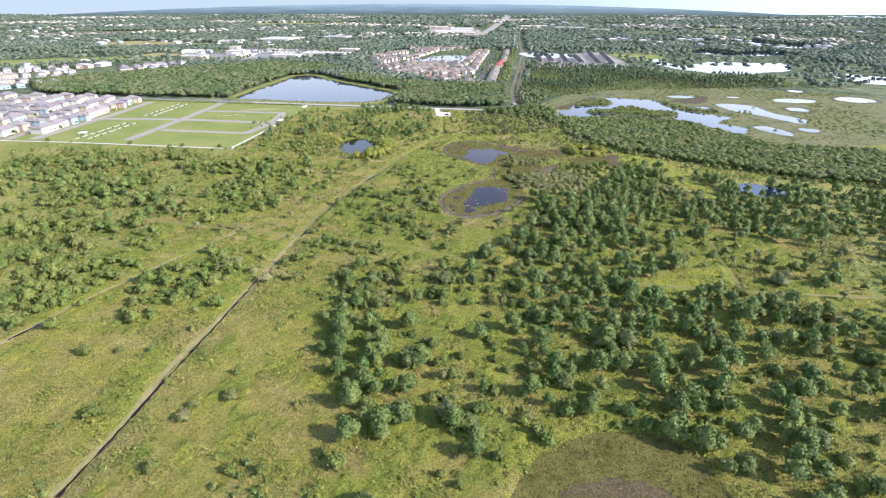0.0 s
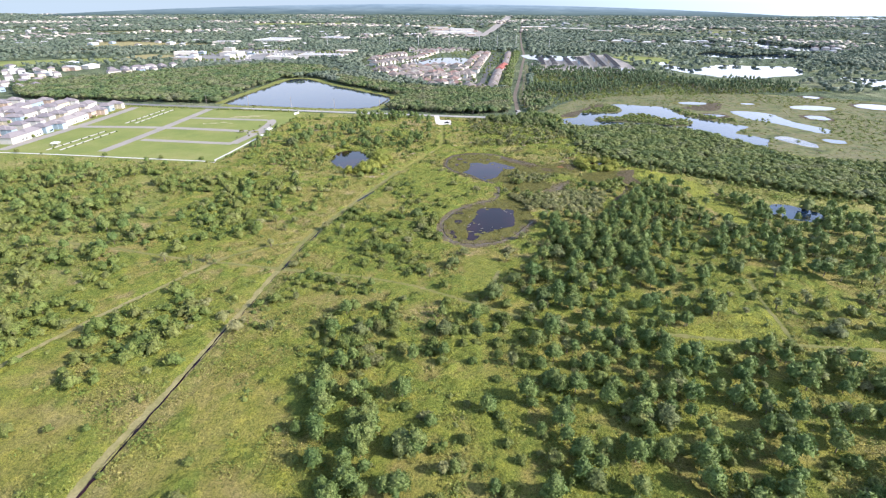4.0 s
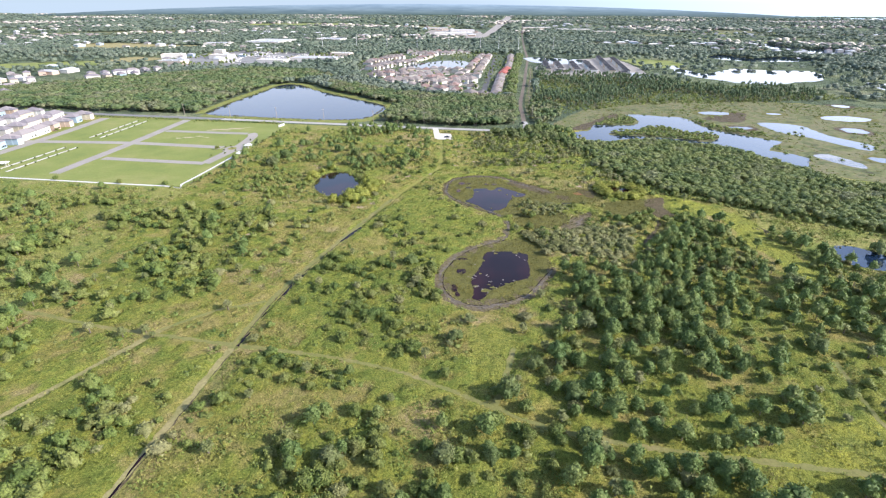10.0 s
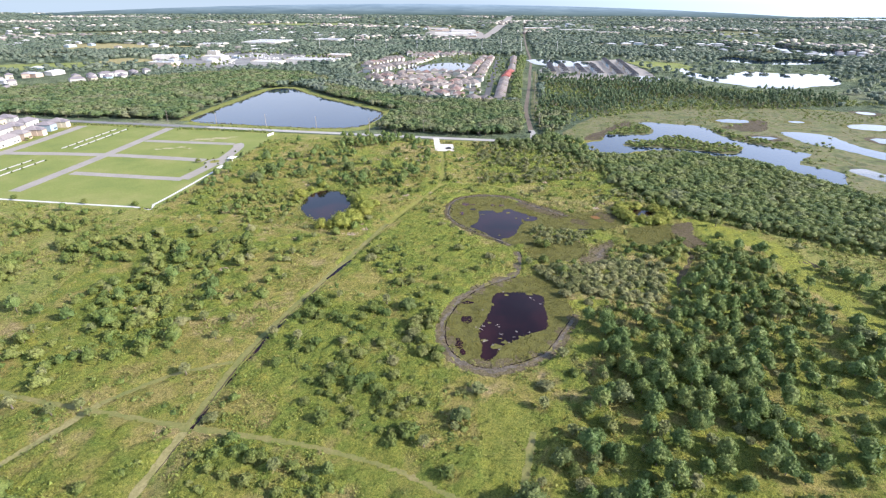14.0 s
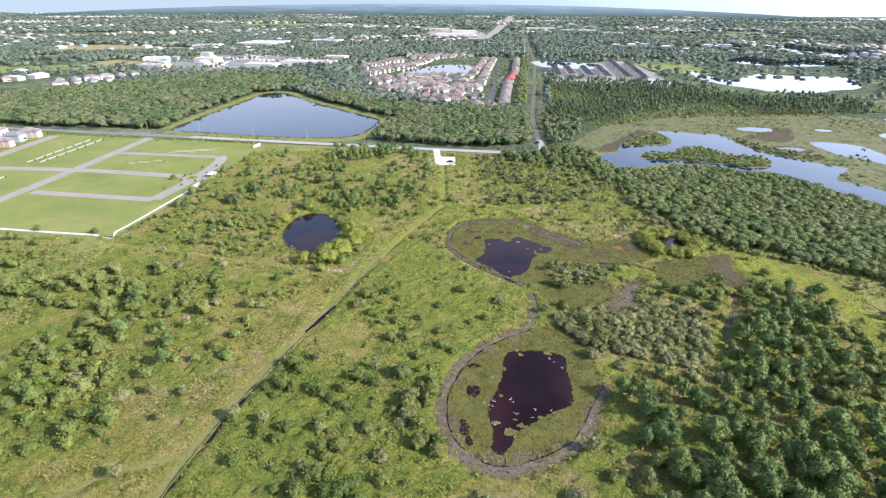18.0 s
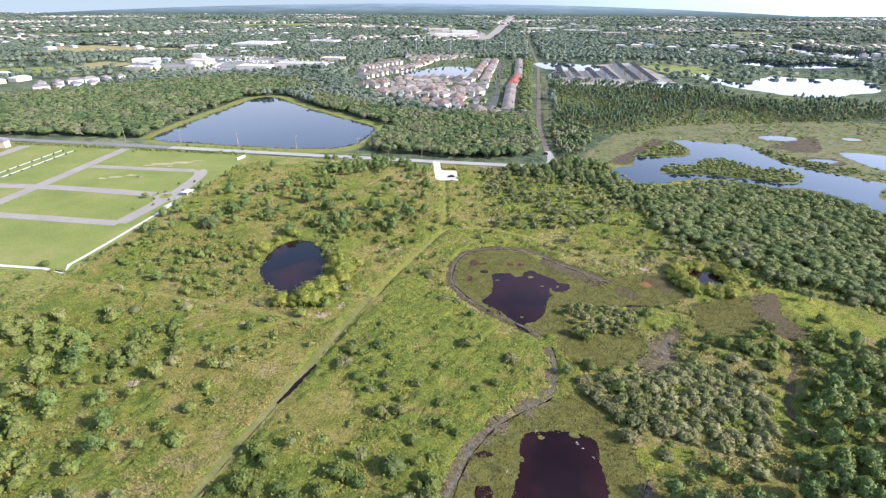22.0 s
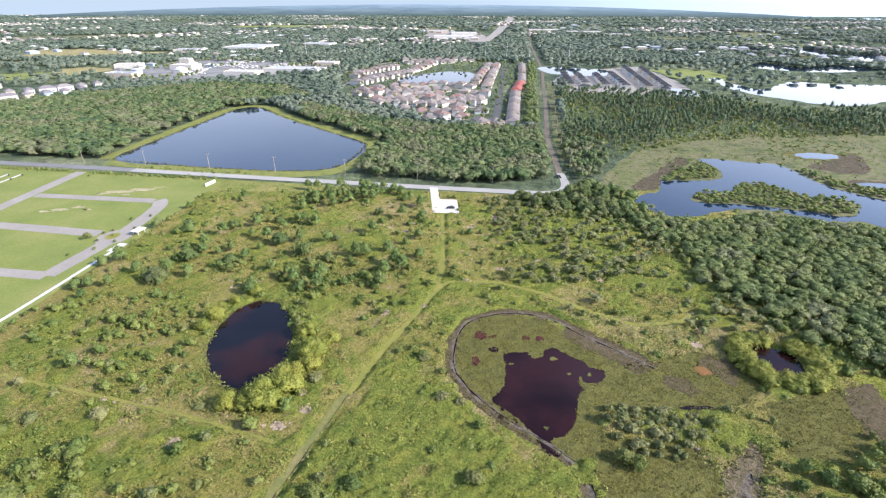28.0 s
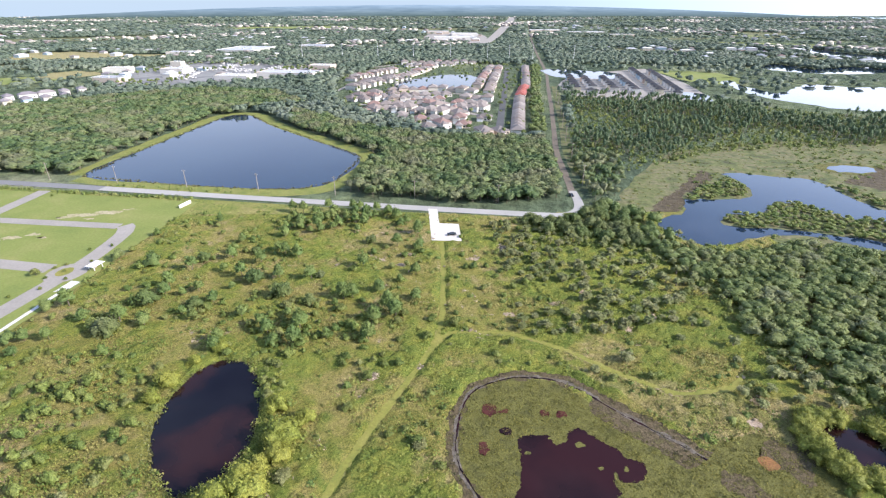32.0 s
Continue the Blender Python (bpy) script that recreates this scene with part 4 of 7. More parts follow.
def tuft_shape(r):
    k = 7
    a = r.uniform(0, 6.283, k)
    d = r.uniform(0.0, 0.55, k)
    p = np.stack([np.cos(a) * d, np.sin(a) * d, np.zeros(k)], 1)
    w = np.stack([-np.sin(a), np.cos(a), np.zeros(k)], 1) * r.uniform(0.16, 0.3, (k, 1))
    tip = p + np.stack([np.cos(a) * 0.25, np.sin(a) * 0.25, r.uniform(0.5, 1.0, k)], 1)
    v = np.stack([p - w, p + w, tip], 1).reshape(-1, 3)
    return template((v, np.arange(len(v)).reshape(-1, 3)))


def fern_shape(r):
    """A low spray of fronds, close to the ground."""
    k = 15
    a, d = r.uniform(0, 6.283, k), np.sqrt(r.uniform(0, 1, k)) * 1.0
    c = np.stack([np.cos(a) * d, np.sin(a) * d, 0.75 * (1.25 - d) * r.uniform(0.5, 1.3, k)], 1)
    n = np.stack([np.cos(a) * 0.5, np.sin(a) * 0.5, np.ones(k)], 1) + 0.45 * r.normal(size=(k, 3))
    u = np.cross(n, r.normal(size=(k, 3)))
    u /= np.linalg.norm(u, axis=1)[:, None]
    w = np.cross(n / np.linalg.norm(n, axis=1)[:, None], u)
    q = r.uniform(0.15, 0.31, (k, 1))
    v = np.stack([c + u * q, c - u * q * 0.6 + w * q * 0.7, c - u * q * 0.6 - w * q * 0.7], 1).reshape(-1, 3)
    v[:, 2] = np.maximum(v[:, 2], 0.04)
    return template((v, np.arange(len(v)).reshape(-1, 3)))


def bush_shape(r):
    """A low uneven heap of leaf sprays over a dense middle."""
    lumps = [(r.uniform(-0.5, 0.5), r.uniform(-0.5, 0.5), r.uniform(0.1, 0.35), r.uniform(0.45, 0.8)) for _ in range(2)]
    v, t = core(lumps[:1], 0.9)
    v = v * np.array((r.uniform(0.8, 1.3), r.uniform(0.8, 1.3), 0.8)) + r.normal(size=v.shape) * 0.12
    lv, lt = leaf_cloud(r, [(x, y, z, w * 1.15) for x, y, z, w in lumps], 34, 0.19, 0.9)
    lv[:, 2] = np.maximum(lv[:, 2], 0.03)
    return template(joined([(lv, lt), (v, t)]))


def canopy_shape(r, lumps=6, level=2, leaves=60, size=0.45):
    """A broad forest crown."""
    ls = [(r.uniform(-1.9, 1.9), r.uniform(-1.9, 1.9), r.uniform(3.4, 5.4), r.uniform(1.3, 2.1)) for _ in range(lumps)]
    return template(crown(r, ls, level, leaves, size, 0.24, 1.0, 0.7), tube((0, 0, 0), (0, 0, 5), 0.2, 0.12, 3))


def tall_pine_shape(r):
    """A slim plantation pine, seen from far."""
    ls = [(r.uniform(-0.4, 0.4), r.uniform(-0.4, 0.4), z, w) for z, w in ((5.0, 1.5), (6.6, 1.45), (8.2, 1.1), (9.4, 0.6))]
    return template(crown(r, ls, 2, 44, 0.5, 0.22, 1.0, 0.6), tube((0, 0, 0), (0, 0, 6), 0.2, 0.12, 3))


def far_shape(r):
    lumps = [(r.uniform(-0.25, 0.25), r.uniform(-0.25, 0.25), r.uniform(0.4, 0.6), r.uniform(0.28, 0.4)) for _ in range(3)]
    return template(crown(r, lumps, 1, 6, 0.2, 0.2, 1.0, 0.12))


RNG = np.random.RandomState(7)
SHAPES = {
    "pine_tree": (pine_shape, M_PINE, "young slash pine with clustered dark green needles in the scrub", "pine tree"),
    "shrub": (shrub_shape, M_SHRUB, "rounded leafy green shrub standing in rough grass", "shrub"),
    "oak_tree": (oak_shape, M_OAK, "broad dark green oak with a lumpy crown", "oak tree"),
    "palm_tree": (palm_shape, M_PALM, "cabbage palm with a round grey-green head of fan fronds", "palm tree"),
    "grey_shrub": (lambda r, rich: shrub_shape(r, rich, 2.3, 3.6), M_GREY, "silvery grey-green bush at the marsh edge", "shrub"),
    "willow": (lambda r, rich: shrub_shape(r, rich, 3.4, 5.0, 900), M_WILLOW, "yellow-green willow bush beside the pond", "willow"),
}


def plant_maker(name):
    """Four models of a plant, each an Empty with trunk and crown."""
    shape, mat, label, category = SHAPES[name]
    models = []
    for k in range(4):
        (lv, lt), (wv, wt) = shape(RNG, True)
        models.append((mesh_of(name + "_crown", lv, lt, [mat], None, False), mesh_of(name + "_trunk", wv, wt, [M_BARK])))
    return models


def plant(name, models, x, y, size, high, group):
    shape, mat, label, category = SHAPES[name]
    crown, trunk = models[RNG.randint(4)]
    e = tagged(new(name), label, category, group)
    e.matrix_basis = Matrix.LocRotScale((x, y, 0), Euler((0, 0, RNG.uniform(0, 6.283))), (size, size, high))
    part("trunk", trunk, None, e)
    part("crown", crown, None, e)
    return e


WATERS = [LAKE, POND_ROUND, POND_MID, POND_NEAR, POND_SMALL, LAKE_EAST, POND_FAR_R]
WET = [MUD_BROAD, MARSH_MID, MARSH_NEAR, MEADOW_YELLOW, ROUND_MARSH, MUD_PATCH, MUD_EAST, MARSH_CENTRE, MARSH_EAST]
WALKWAY = [(-352, 428), (-288, 421), (-166, 402.5), (-157, 406), (-146, 478)]
LINES = [(TRAIL, 1.9), (beside(TRAIL[:10], 1.0), 1.6), (TRAIL_W, 1.7), (TRAIL_X, 1.5), (TRAIL_V, 1.4), (TRAIL_E, 1.6), (TRAIL_N, 1.5), (TRAIL_R, 1.2), (ROAD, 8.0), (POWER_ROAD, 9.0), (MUD_STRIP, 1.2), (MUD_MID, 2.4), (MUD_NEAR, 2.3), (WALKWAY, 2.6)]
# kinds of cover
FERN_BEDS = [[(-58, 270), (-50, 304), (-29, 301), (-15, 313), (3, 316), (2, 245), (-16, 246), (-33, 261), (-48, 263)], [(-36, 345), (-20, 375), (-8, 396), (4, 385), (18, 362), (30, 345), (28, 325), (5, 318), (-20, 320)]]
SHRUB_BELTS = [[(-43, 263), (-29, 264), (-11, 252), (0, 235), (-10, 233), (-29, 237), (-38, 249)], [(-64, 232), (-53, 240), (-30, 233), (-25, 219), (-59, 219)], [(-118, 197), (-101, 224), (-80, 208), (-89, 181), (-111, 161)], [(-46, 196), (-20, 210), (-5, 190), (-22, 168), (-44, 176)]]
WEST_GROVES = [[(-197, 384), (-148, 387), (-95, 366), (-80, 350), (-80, 336), (-108, 328), (-116, 308), (-157, 330)], [(-145, 280), (-134, 286), (-137, 310), (-122, 316), (-95, 307), (-85, 286), (-88, 271), (-103, 263), (-121, 263), (-139, 271)], [(-220, 255), (-142, 259), (-119, 224), (-125, 197), (-133, 173), (-142, 162), (-149, 162)], [(-306, 369), (-277, 395), (-203, 385), (-172, 330), (-158, 278), (-198, 273), (-254, 300)]]
OPEN_GRASS = [[(-99, 261), (-90, 288), (-69, 296), (-63, 316), (-50, 349), (-41, 349), (-51, 296), (-60, 270), (-67, 254), (-77, 251)], [(-98, 234), (-92, 245), (-72, 242), (-70, 229), (-86, 227)], [(-82, 95), (-30, 95), (-26, 140), (-44, 168), (-72, 172)], [(-130, 120), (-95, 120), (-92, 165), (-105, 200), (-128, 170)]]
GLADES = [[(11, 244), (17, 253), (29, 245), (28, 233), (20, 218), (11, 218)], [(77, 194), (99, 199), (124, 208), (120, 188), (93, 181), (74, 179)], [(182, 210), (195, 210), (172, 183), (166, 188)], [(155, 340), (158, 328), (166, 315), (161, 287), (147, 269), (152, 300), (147, 321)], [(130, 386), (145, 380), (154, 366), (164, 352), (175, 341), (154.5, 315), (151.5, 329), (150.5, 349.5), (138, 359), (131, 369)], [(50, 304), (67, 304), (65, 300), (53, 296), (49.6, 297.5)]]
PALM_SCRUB = [(40, 455), (70, 440), (112, 425), (114, 500), (95, 535), (45, 540)]
GREY_BAND = [(42, 330), (60, 330), (79, 337), (99, 330), (93, 312), (84, 300), (67, 305), (54, 309), (42, 317)]


def among(zones, x, y):
    hit = np.zeros(len(x), bool)
    for z in zones:
        hit |= inside(z, x, y)
    return hit


def free(x, y, extra=0.0, wet=True):
    """Where plants may stand."""
    ok = ~inside(LAWN, x, y) & ~inside([(a * 1.0, b) for a, b in LOT], x, y)
    for p in WATERS:
        ok &= ~inside(p, x, y)
    if wet:
        for p in WET:
            ok &= ~inside(p, x, y)
    for line, w in LINES:
        ok &= off_line(line, x, y) > w + extra
    return ok


def grow(name, box, gap, keep, zone=None, patch=None, extra=0.6):
    x, y = spots(RNG, box, gap)
    p = np.full(len(x), keep)
    if patch:
        p = keep * np.clip((patches(x, y, patch[0], patch[1]) - patch[2]) * 6 + 0.5, 0.06, 1)
    sel = (RNG.uniform(0, 1, len(x)) < p) & free(x, y, extra)
    if zone is not None:
        sel &= inside(zone, x, y)
    return np.stack([x[sel], y[sel]], 1)


def stand(box, gap, zones, keep, without=(), patch=None, extra=0.6):
    """Plants in some zones of the plan, none in others."""
    q = grow("", box, gap, keep, None, patch, extra)
    sel = ~among(without, q[:, 0], q[:, 1])
    if zones:
        sel &= among(zones, q[:, 0], q[:, 1])
    return q[sel]


BARE = OPEN_GRASS + GLADES
LANDMARKS = {
    "pine_tree": [(-21, 133), (-15, 114), (25, 129), (30, 125), (-18, 145)],
    "shrub": [(-18, 346), (-16, 349), (11, 347), (18, 328), (49, 353), (52, 351), (48, 335), (96, 346), (104, 346), (94, 357), (88, 344), (77, 356), (77, 364), (-69, 105), (-50, 104), (-59, 129), (-68, 126), (-112, 150), (-94, 123), (-61, 140), (-43, 104), (-102, 151), (-19, 122), (-29, 109), (4, 99)],
    "palm_tree": [(-157, 303), (-74, 280), (-76, 262), (-99, 248), (-95, 245), (-39, 226), (-31, 223), (-93, 343), (-91, 357), (-105, 245), (-3, 233), (-46, 279), (64, 254), (58, 242), (59, 236), (32, 228), (39, 227), (1, 136), (108, 418), (116, 416), (118, 408), (99, 426), (98, 445), (86, 438)],
    "grey_shrub": [(-9, 278), (-7, 281), (51, 368), (49, 361), (57, 368), (64, 366), (71, 368), (76, 364), (65, 360), (71, 361), (64, 356), (44, 327), (55, 324), (83, 338), (90, 334), (95, 328), (77, 326), (104, 335), (-69, 122), (54, 364), (60, 363), (68, 365)],
    "oak_tree": [(2, 121), (7, 118)],
    "willow": [(-52, 373), (-47, 374), (-42, 380), (-41, 386), (-37, 390), (-38, 396), (-33, 403), (-43, 407), (-79, 411), (-78, 419), (-74, 428), (-69, 435), (-57, 373)],
}
GROVES = {
    "pine_tree": [stand((-75, 528, -12, 562), 5.5, None, 0.6), stand((-50, 60, 340, 370), 5.8, [PINES_S], 0.72, GLADES + [GREY_BAND], (22, 3, 0.42)), stand((-330, 200, -75, 400), 9.0, None, 0.4, BARE, (30, 5, 0.5)), stand((-140, 430, 0, 552), 8.5, None, 0.5, (), (20, 6, 0.45)), stand((-40, 110, 20, 230), 9, None, 0.3, BARE), stand((50, 235, 112, 300), 4.8, [[(53, 290), (72, 292), (100, 304), (112, 290), (110, 245), (70, 240), (52, 262)]], 0.6)],
    "shrub": [stand((-155, 380, -75, 440), 4.6, [[(-153, 421), (-132, 437), (-81, 426), (-76, 395), (-99, 385), (-127, 396)]], 0.75), stand((-125, 404, -14, 472), 5.2, [[(-123, 455), (-62, 470), (-15, 459), (-16, 435), (-42, 428), (-37, 406), (-44, 406), (-73, 438)]], 0.8), stand((-310, 160, -80, 400), 4.4, WEST_GROVES, 0.85, (), (11, 17, 0.42)), stand((-120, 150, 5, 270), 4.2, SHRUB_BELTS, 0.75), stand((-340, 150, -60, 405), 7.0, None, 0.55, BARE, (16, 11, 0.5)), stand((-60, 100, 60, 430), 10, None, 0.4, BARE + FERN_BEDS[:1], (14, 12, 0.45)), stand((-150, 405, 115, 552), 5.4, None, 0.5, (), (16, 13, 0.5)), stand((-58, 245, 4, 318), 5.0, FERN_BEDS[:1], 0.32),
              stand((-10, 80, 300, 370), 5.4, [PINES_S], 0.5, GLADES, (15, 14, 0.45)), stand((-8, 262, 10, 322), 3.6, None, 0.5, (), (6, 18, 0.45)), stand((98, 285, 152, 360), 4.6, [[(100, 347), (118, 357), (135, 350), (148, 330), (143, 290), (108, 288)]], 0.8), stand((60, 290, 200, 400), 6.5, None, 0.6, GLADES + [GREY_BAND], (18, 15, 0.42)), stand((-30, 275, 20, 400), 6.5, None, 0.35, (), (10, 16, 0.55))],
    "palm_tree": [stand((32, 410, 128, 540), 4.6, None, 0.75, (), (14, 21, 0.4)), stand((-150, 180, 60, 400), 15, None, 0.25), stand((20, 150, 200, 300), 12, None, 0.45), stand((90, 370, 170, 430), 8, None, 0.3)],
    "grey_shrub": [np.array([q for q in (tuple(p) for p in np.stack(spots(np.random.RandomState(5), (46, 348, 79, 376), 3.0), 1)) if inside([(50, 375), (60, 372), (73, 370), (78, 361), (62, 352), (52, 356), (47, 362)], np.array([q[0]]), np.array([q[1]]))[0]]), stand((40, 285, 110, 345), 2.6, [GREY_BAND], 0.85), stand((45, 285, 110, 350), 8, None, 0.3), stand((-120, 150, 200, 420), 16, None, 0.3, BARE)],
    "oak_tree": [stand((-30, 90, 320, 330), 22, None, 0.5, BARE), stand((50, 500, 130, 575), 6, [FOREST_ROAD], 1), stand((-150, 420, -20, 550), 26, None, 0.5)],
    "willow": [np.array([(111.5 + q * math.cos(t) + 0.8 * math.sin(9 * t), 390.5 + q * math.sin(t)) for q, k in ((10.6, 24), (13.0, 17)) for t in (np.arange(k) + (0.5 if k == 17 else 0)) * (5.5 / k) - 4.7])],
}
SINGLE = {"pine_tree": 290, "shrub": 295, "palm_tree": 190, "grey_shrub": 95, "oak_tree": 90, "willow": 70}
for kind, groves in GROVES.items():
    where = np.concatenate(groves)
    order = np.argsort(np.abs(where[:, 0]) + 0.25 * np.abs(where[:, 1] - 270))
    where = np.concatenate([np.array(LANDMARKS[kind], float), where[order]])
    size = RNG.uniform(0.62, 1.2, (len(where), 1)) * np.array([[1.0, 1.0]]) * RNG.uniform(0.9, 1.1, (len(where), 2))
    if kind == "shrub":
        size *= RNG.uniform(0.5, 1.1, (len(where), 1)) * np.where((where[:, :1] < -70) & (where[:, 1:] < 375), 1.25, np.where(where[:, 1:] > 375, 0.8, 1.0))
    if kind == "willow":
        size *= np.where(where[:, :1] < 0, np.array([[1.1, 1.1]]), np.array([[0.85, 0.7]]))
        size[:4] *= 1.2
    if kind == "grey_shrub":
        size *= np.where(inside(GREY_BAND, where[:, 0], where[:, 1])[:, None], 0.84, np.where(inside(MARSH_CENTRE, where[:, 0], where[:, 1])[:, None] | (np.hypot(where[:, :1] - 62, where[:, 1:] - 363) < 18), 0.62, 1.0)) * np.array([[1.0, 0.85]])
    if kind == "palm_tree":
        size *= np.where((where[:, :1] > 30) & (where[:, 1:] > 405), np.array([[1.25, 0.85]]), np.array([[1.05, 1.0]]))
    models = plant_maker(kind)
    n = SINGLE[kind]
    for (x, y), (w, h) in zip(where[:n], size[:n]):
        plant(kind, models, float(x), float(y), float(w), float(h), kind.replace("_", " ") + "s in the reserve")
    if len(where) > n:
        shape, mat, label, category = SHAPES[kind]
        field(kind + "_thicket", [template(*shape(RNG, False)) for _ in range(4)], where[n:], size[n:], [mat, M_BARK], label.replace("young ", "many young ").replace(" standing", "s standing") + ", many together", category, RNG)


# bare branches lying in the near pond
M_DRIFT = mottled("bleached_wood", [(0.30, 0.27, 0.24), (0.42, 0.39, 0.35)], 1.0, 6, 0.9)


def dead_branch(x, y, spread, r):
    """A bleached fallen limb with forked twigs, lying in shallow water."""
    a = r.uniform(0, 6.283)
    e = tagged(new("dead_branch"), "bleached dead branch lying in tea-brown water", "branch", "dead branches in the pond")
    tip = np.array((math.cos(a), math.sin(a), 0.12)) * spread
    v, t = tube((0, 0, 0.02), tip, 0.09, 0.05, 5)
    part("limb", mesh_of("limb", v, t, [M_DRIFT]), None, e)
    for k in range(4):
        f, b = r.uniform(0.15, 0.9), a + r.choice((-1, 1)) * r.uniform(0.5, 1.2)
        p = tip * f + np.array((0, 0, 0.02))
        v, t = tube(p, p + np.array((math.cos(b), math.sin(b), r.uniform(0.1, 0.5))) * spread * r.uniform(0.35, 0.7), 0.06, 0.025, 4)
        part("twig", mesh_of("twig", v, t, [M_DRIFT]), None, e)
    e.matrix_basis = pose(x, y, 0.1)


for k, (x, y) in enumerate(((15.9, 285.5), (16.8, 284.6), (17.6, 286.6), (14.6, 286.4), (17, 278.6), (16.2, 277.4), (22.2, 286.6), (21.4, 287.2), (22, 282.4), (26.5, 280.4), (19.2, 276.6), (24.6, 276.9), (17.4, 296.8), (37, 306.4), (38.4, 304.2), (39.6, 301.6), (26.8, 309.3), (28.4, 283), (33, 283.4), (20.8, 273.4))):
    dead_branch(x, y, 0.6 + 0.8 * (k * 0.37 % 1), np.random.RandomState(k))


HEAPS = [(-67, 361), (-41, 366), (-17, 421), (-12, 495), (-19, 476), (-8, 505), (-22, 500), (30, 455), (48, 462), (62, 470), (20, 500), (34, 512), (70, 445), (90, 400), (-35, 372), (-38, 379), (95, 408), (82, 452), (-90, 330), (-110, 300)]
for k, (x, y) in enumerate(HEAPS):
    a, b = 2.2 + 1.5 * (k * 0.37 % 1), 1.8 + 1.1 * (k * 0.61 % 1)
    sheet("dead_brush_patch", [(x + a * math.cos(t), y + b * math.sin(t)) for t in np.arange(8) * 0.785], 0.05, M_BRUSH, "pinkish tan patch of flattened dead brush", "brush", 1.3, 0.4, seed=k, grain=2)


# low cover and grass, uncountable
def cover(box, gap, level, seed, extra=0.25):
    """Close-set low plants: thick in the beds and belts, hardly any on open grass."""
    x, y = spots(RNG, box, gap)
    v = 0.6 * patches(x, y, 6, seed) + 0.4 * patches(x, y, 2.6, seed + 1)
    v += np.where(among(FERN_BEDS + SHRUB_BELTS + WEST_GROVES, x, y), 0.17, 0) - np.where(among(BARE, x, y), 0.16, 0) + np.where(inside(PINES_S, x, y), 0.06, 0) + np.where(inside(PALM_SCRUB, x, y), 0.12, 0)
    sel = (RNG.uniform(0, 1, len(x)) < np.clip((v - level) * 5, 0.02, 0.95)) & free(x, y, extra)
    for a, c in HEAPS:
        sel &= np.hypot((x - a) / 2.6, (y - c) / 2.0) > 1
    return np.stack([x[sel], y[sel]], 1)


def value_noise(x, y, size, seed):
    """Smooth noise of the plan, 0 to 1."""
    grid = np.random.RandomState(seed).uniform(0, 1, (256, 256))
    u, v = x / size + 777.3, y / size + 555.1
    i, j = np.floor(u).astype(int), np.floor(v).astype(int)
    fu, fv = u - i, v - j
    fu, fv = fu * fu * (3 - 2 * fu), fv * fv * (3 - 2 * fv)
    a, b_ = grid[i % 256, j % 256], grid[(i + 1) % 256, j % 256]
    c, d = grid[i % 256, (j + 1) % 256], grid[(i + 1) % 256, (j + 1) % 256]
    return (a * (1 - fu) + b_ * fu) * (1 - fv) + (c * (1 - fu) + d * fu) * fv


def domes(x, y, cell, seed):
    """Rounded heaps, one to a cell of a shaken grid, 0 to about 1."""
    r = np.random.RandomState(seed)
    px, py, ps = r.uniform(0, 1, (128, 128)), r.uniform(0, 1, (128, 128)), r.uniform(0.25, 1, (128, 128))
    i, j = np.floor(x / cell).astype(int), np.floor(y / cell).astype(int)
    best = np.zeros(len(x))
    for di in (-1, 0, 1):
        for dj in (-1, 0, 1):
            a, c = (i + di) % 128, (j + dj) % 128
            s_ = ps[a, c]
            d = np.hypot(x - (i + di + px[a, c]) * cell, y - (j + dj + py[a, c]) * cell) / (cell * (0.35 + 0.5 * s_))
            best = np.maximum(best, s_ * np.sqrt(np.clip(1 - d * d, 0, 1)))
    return best


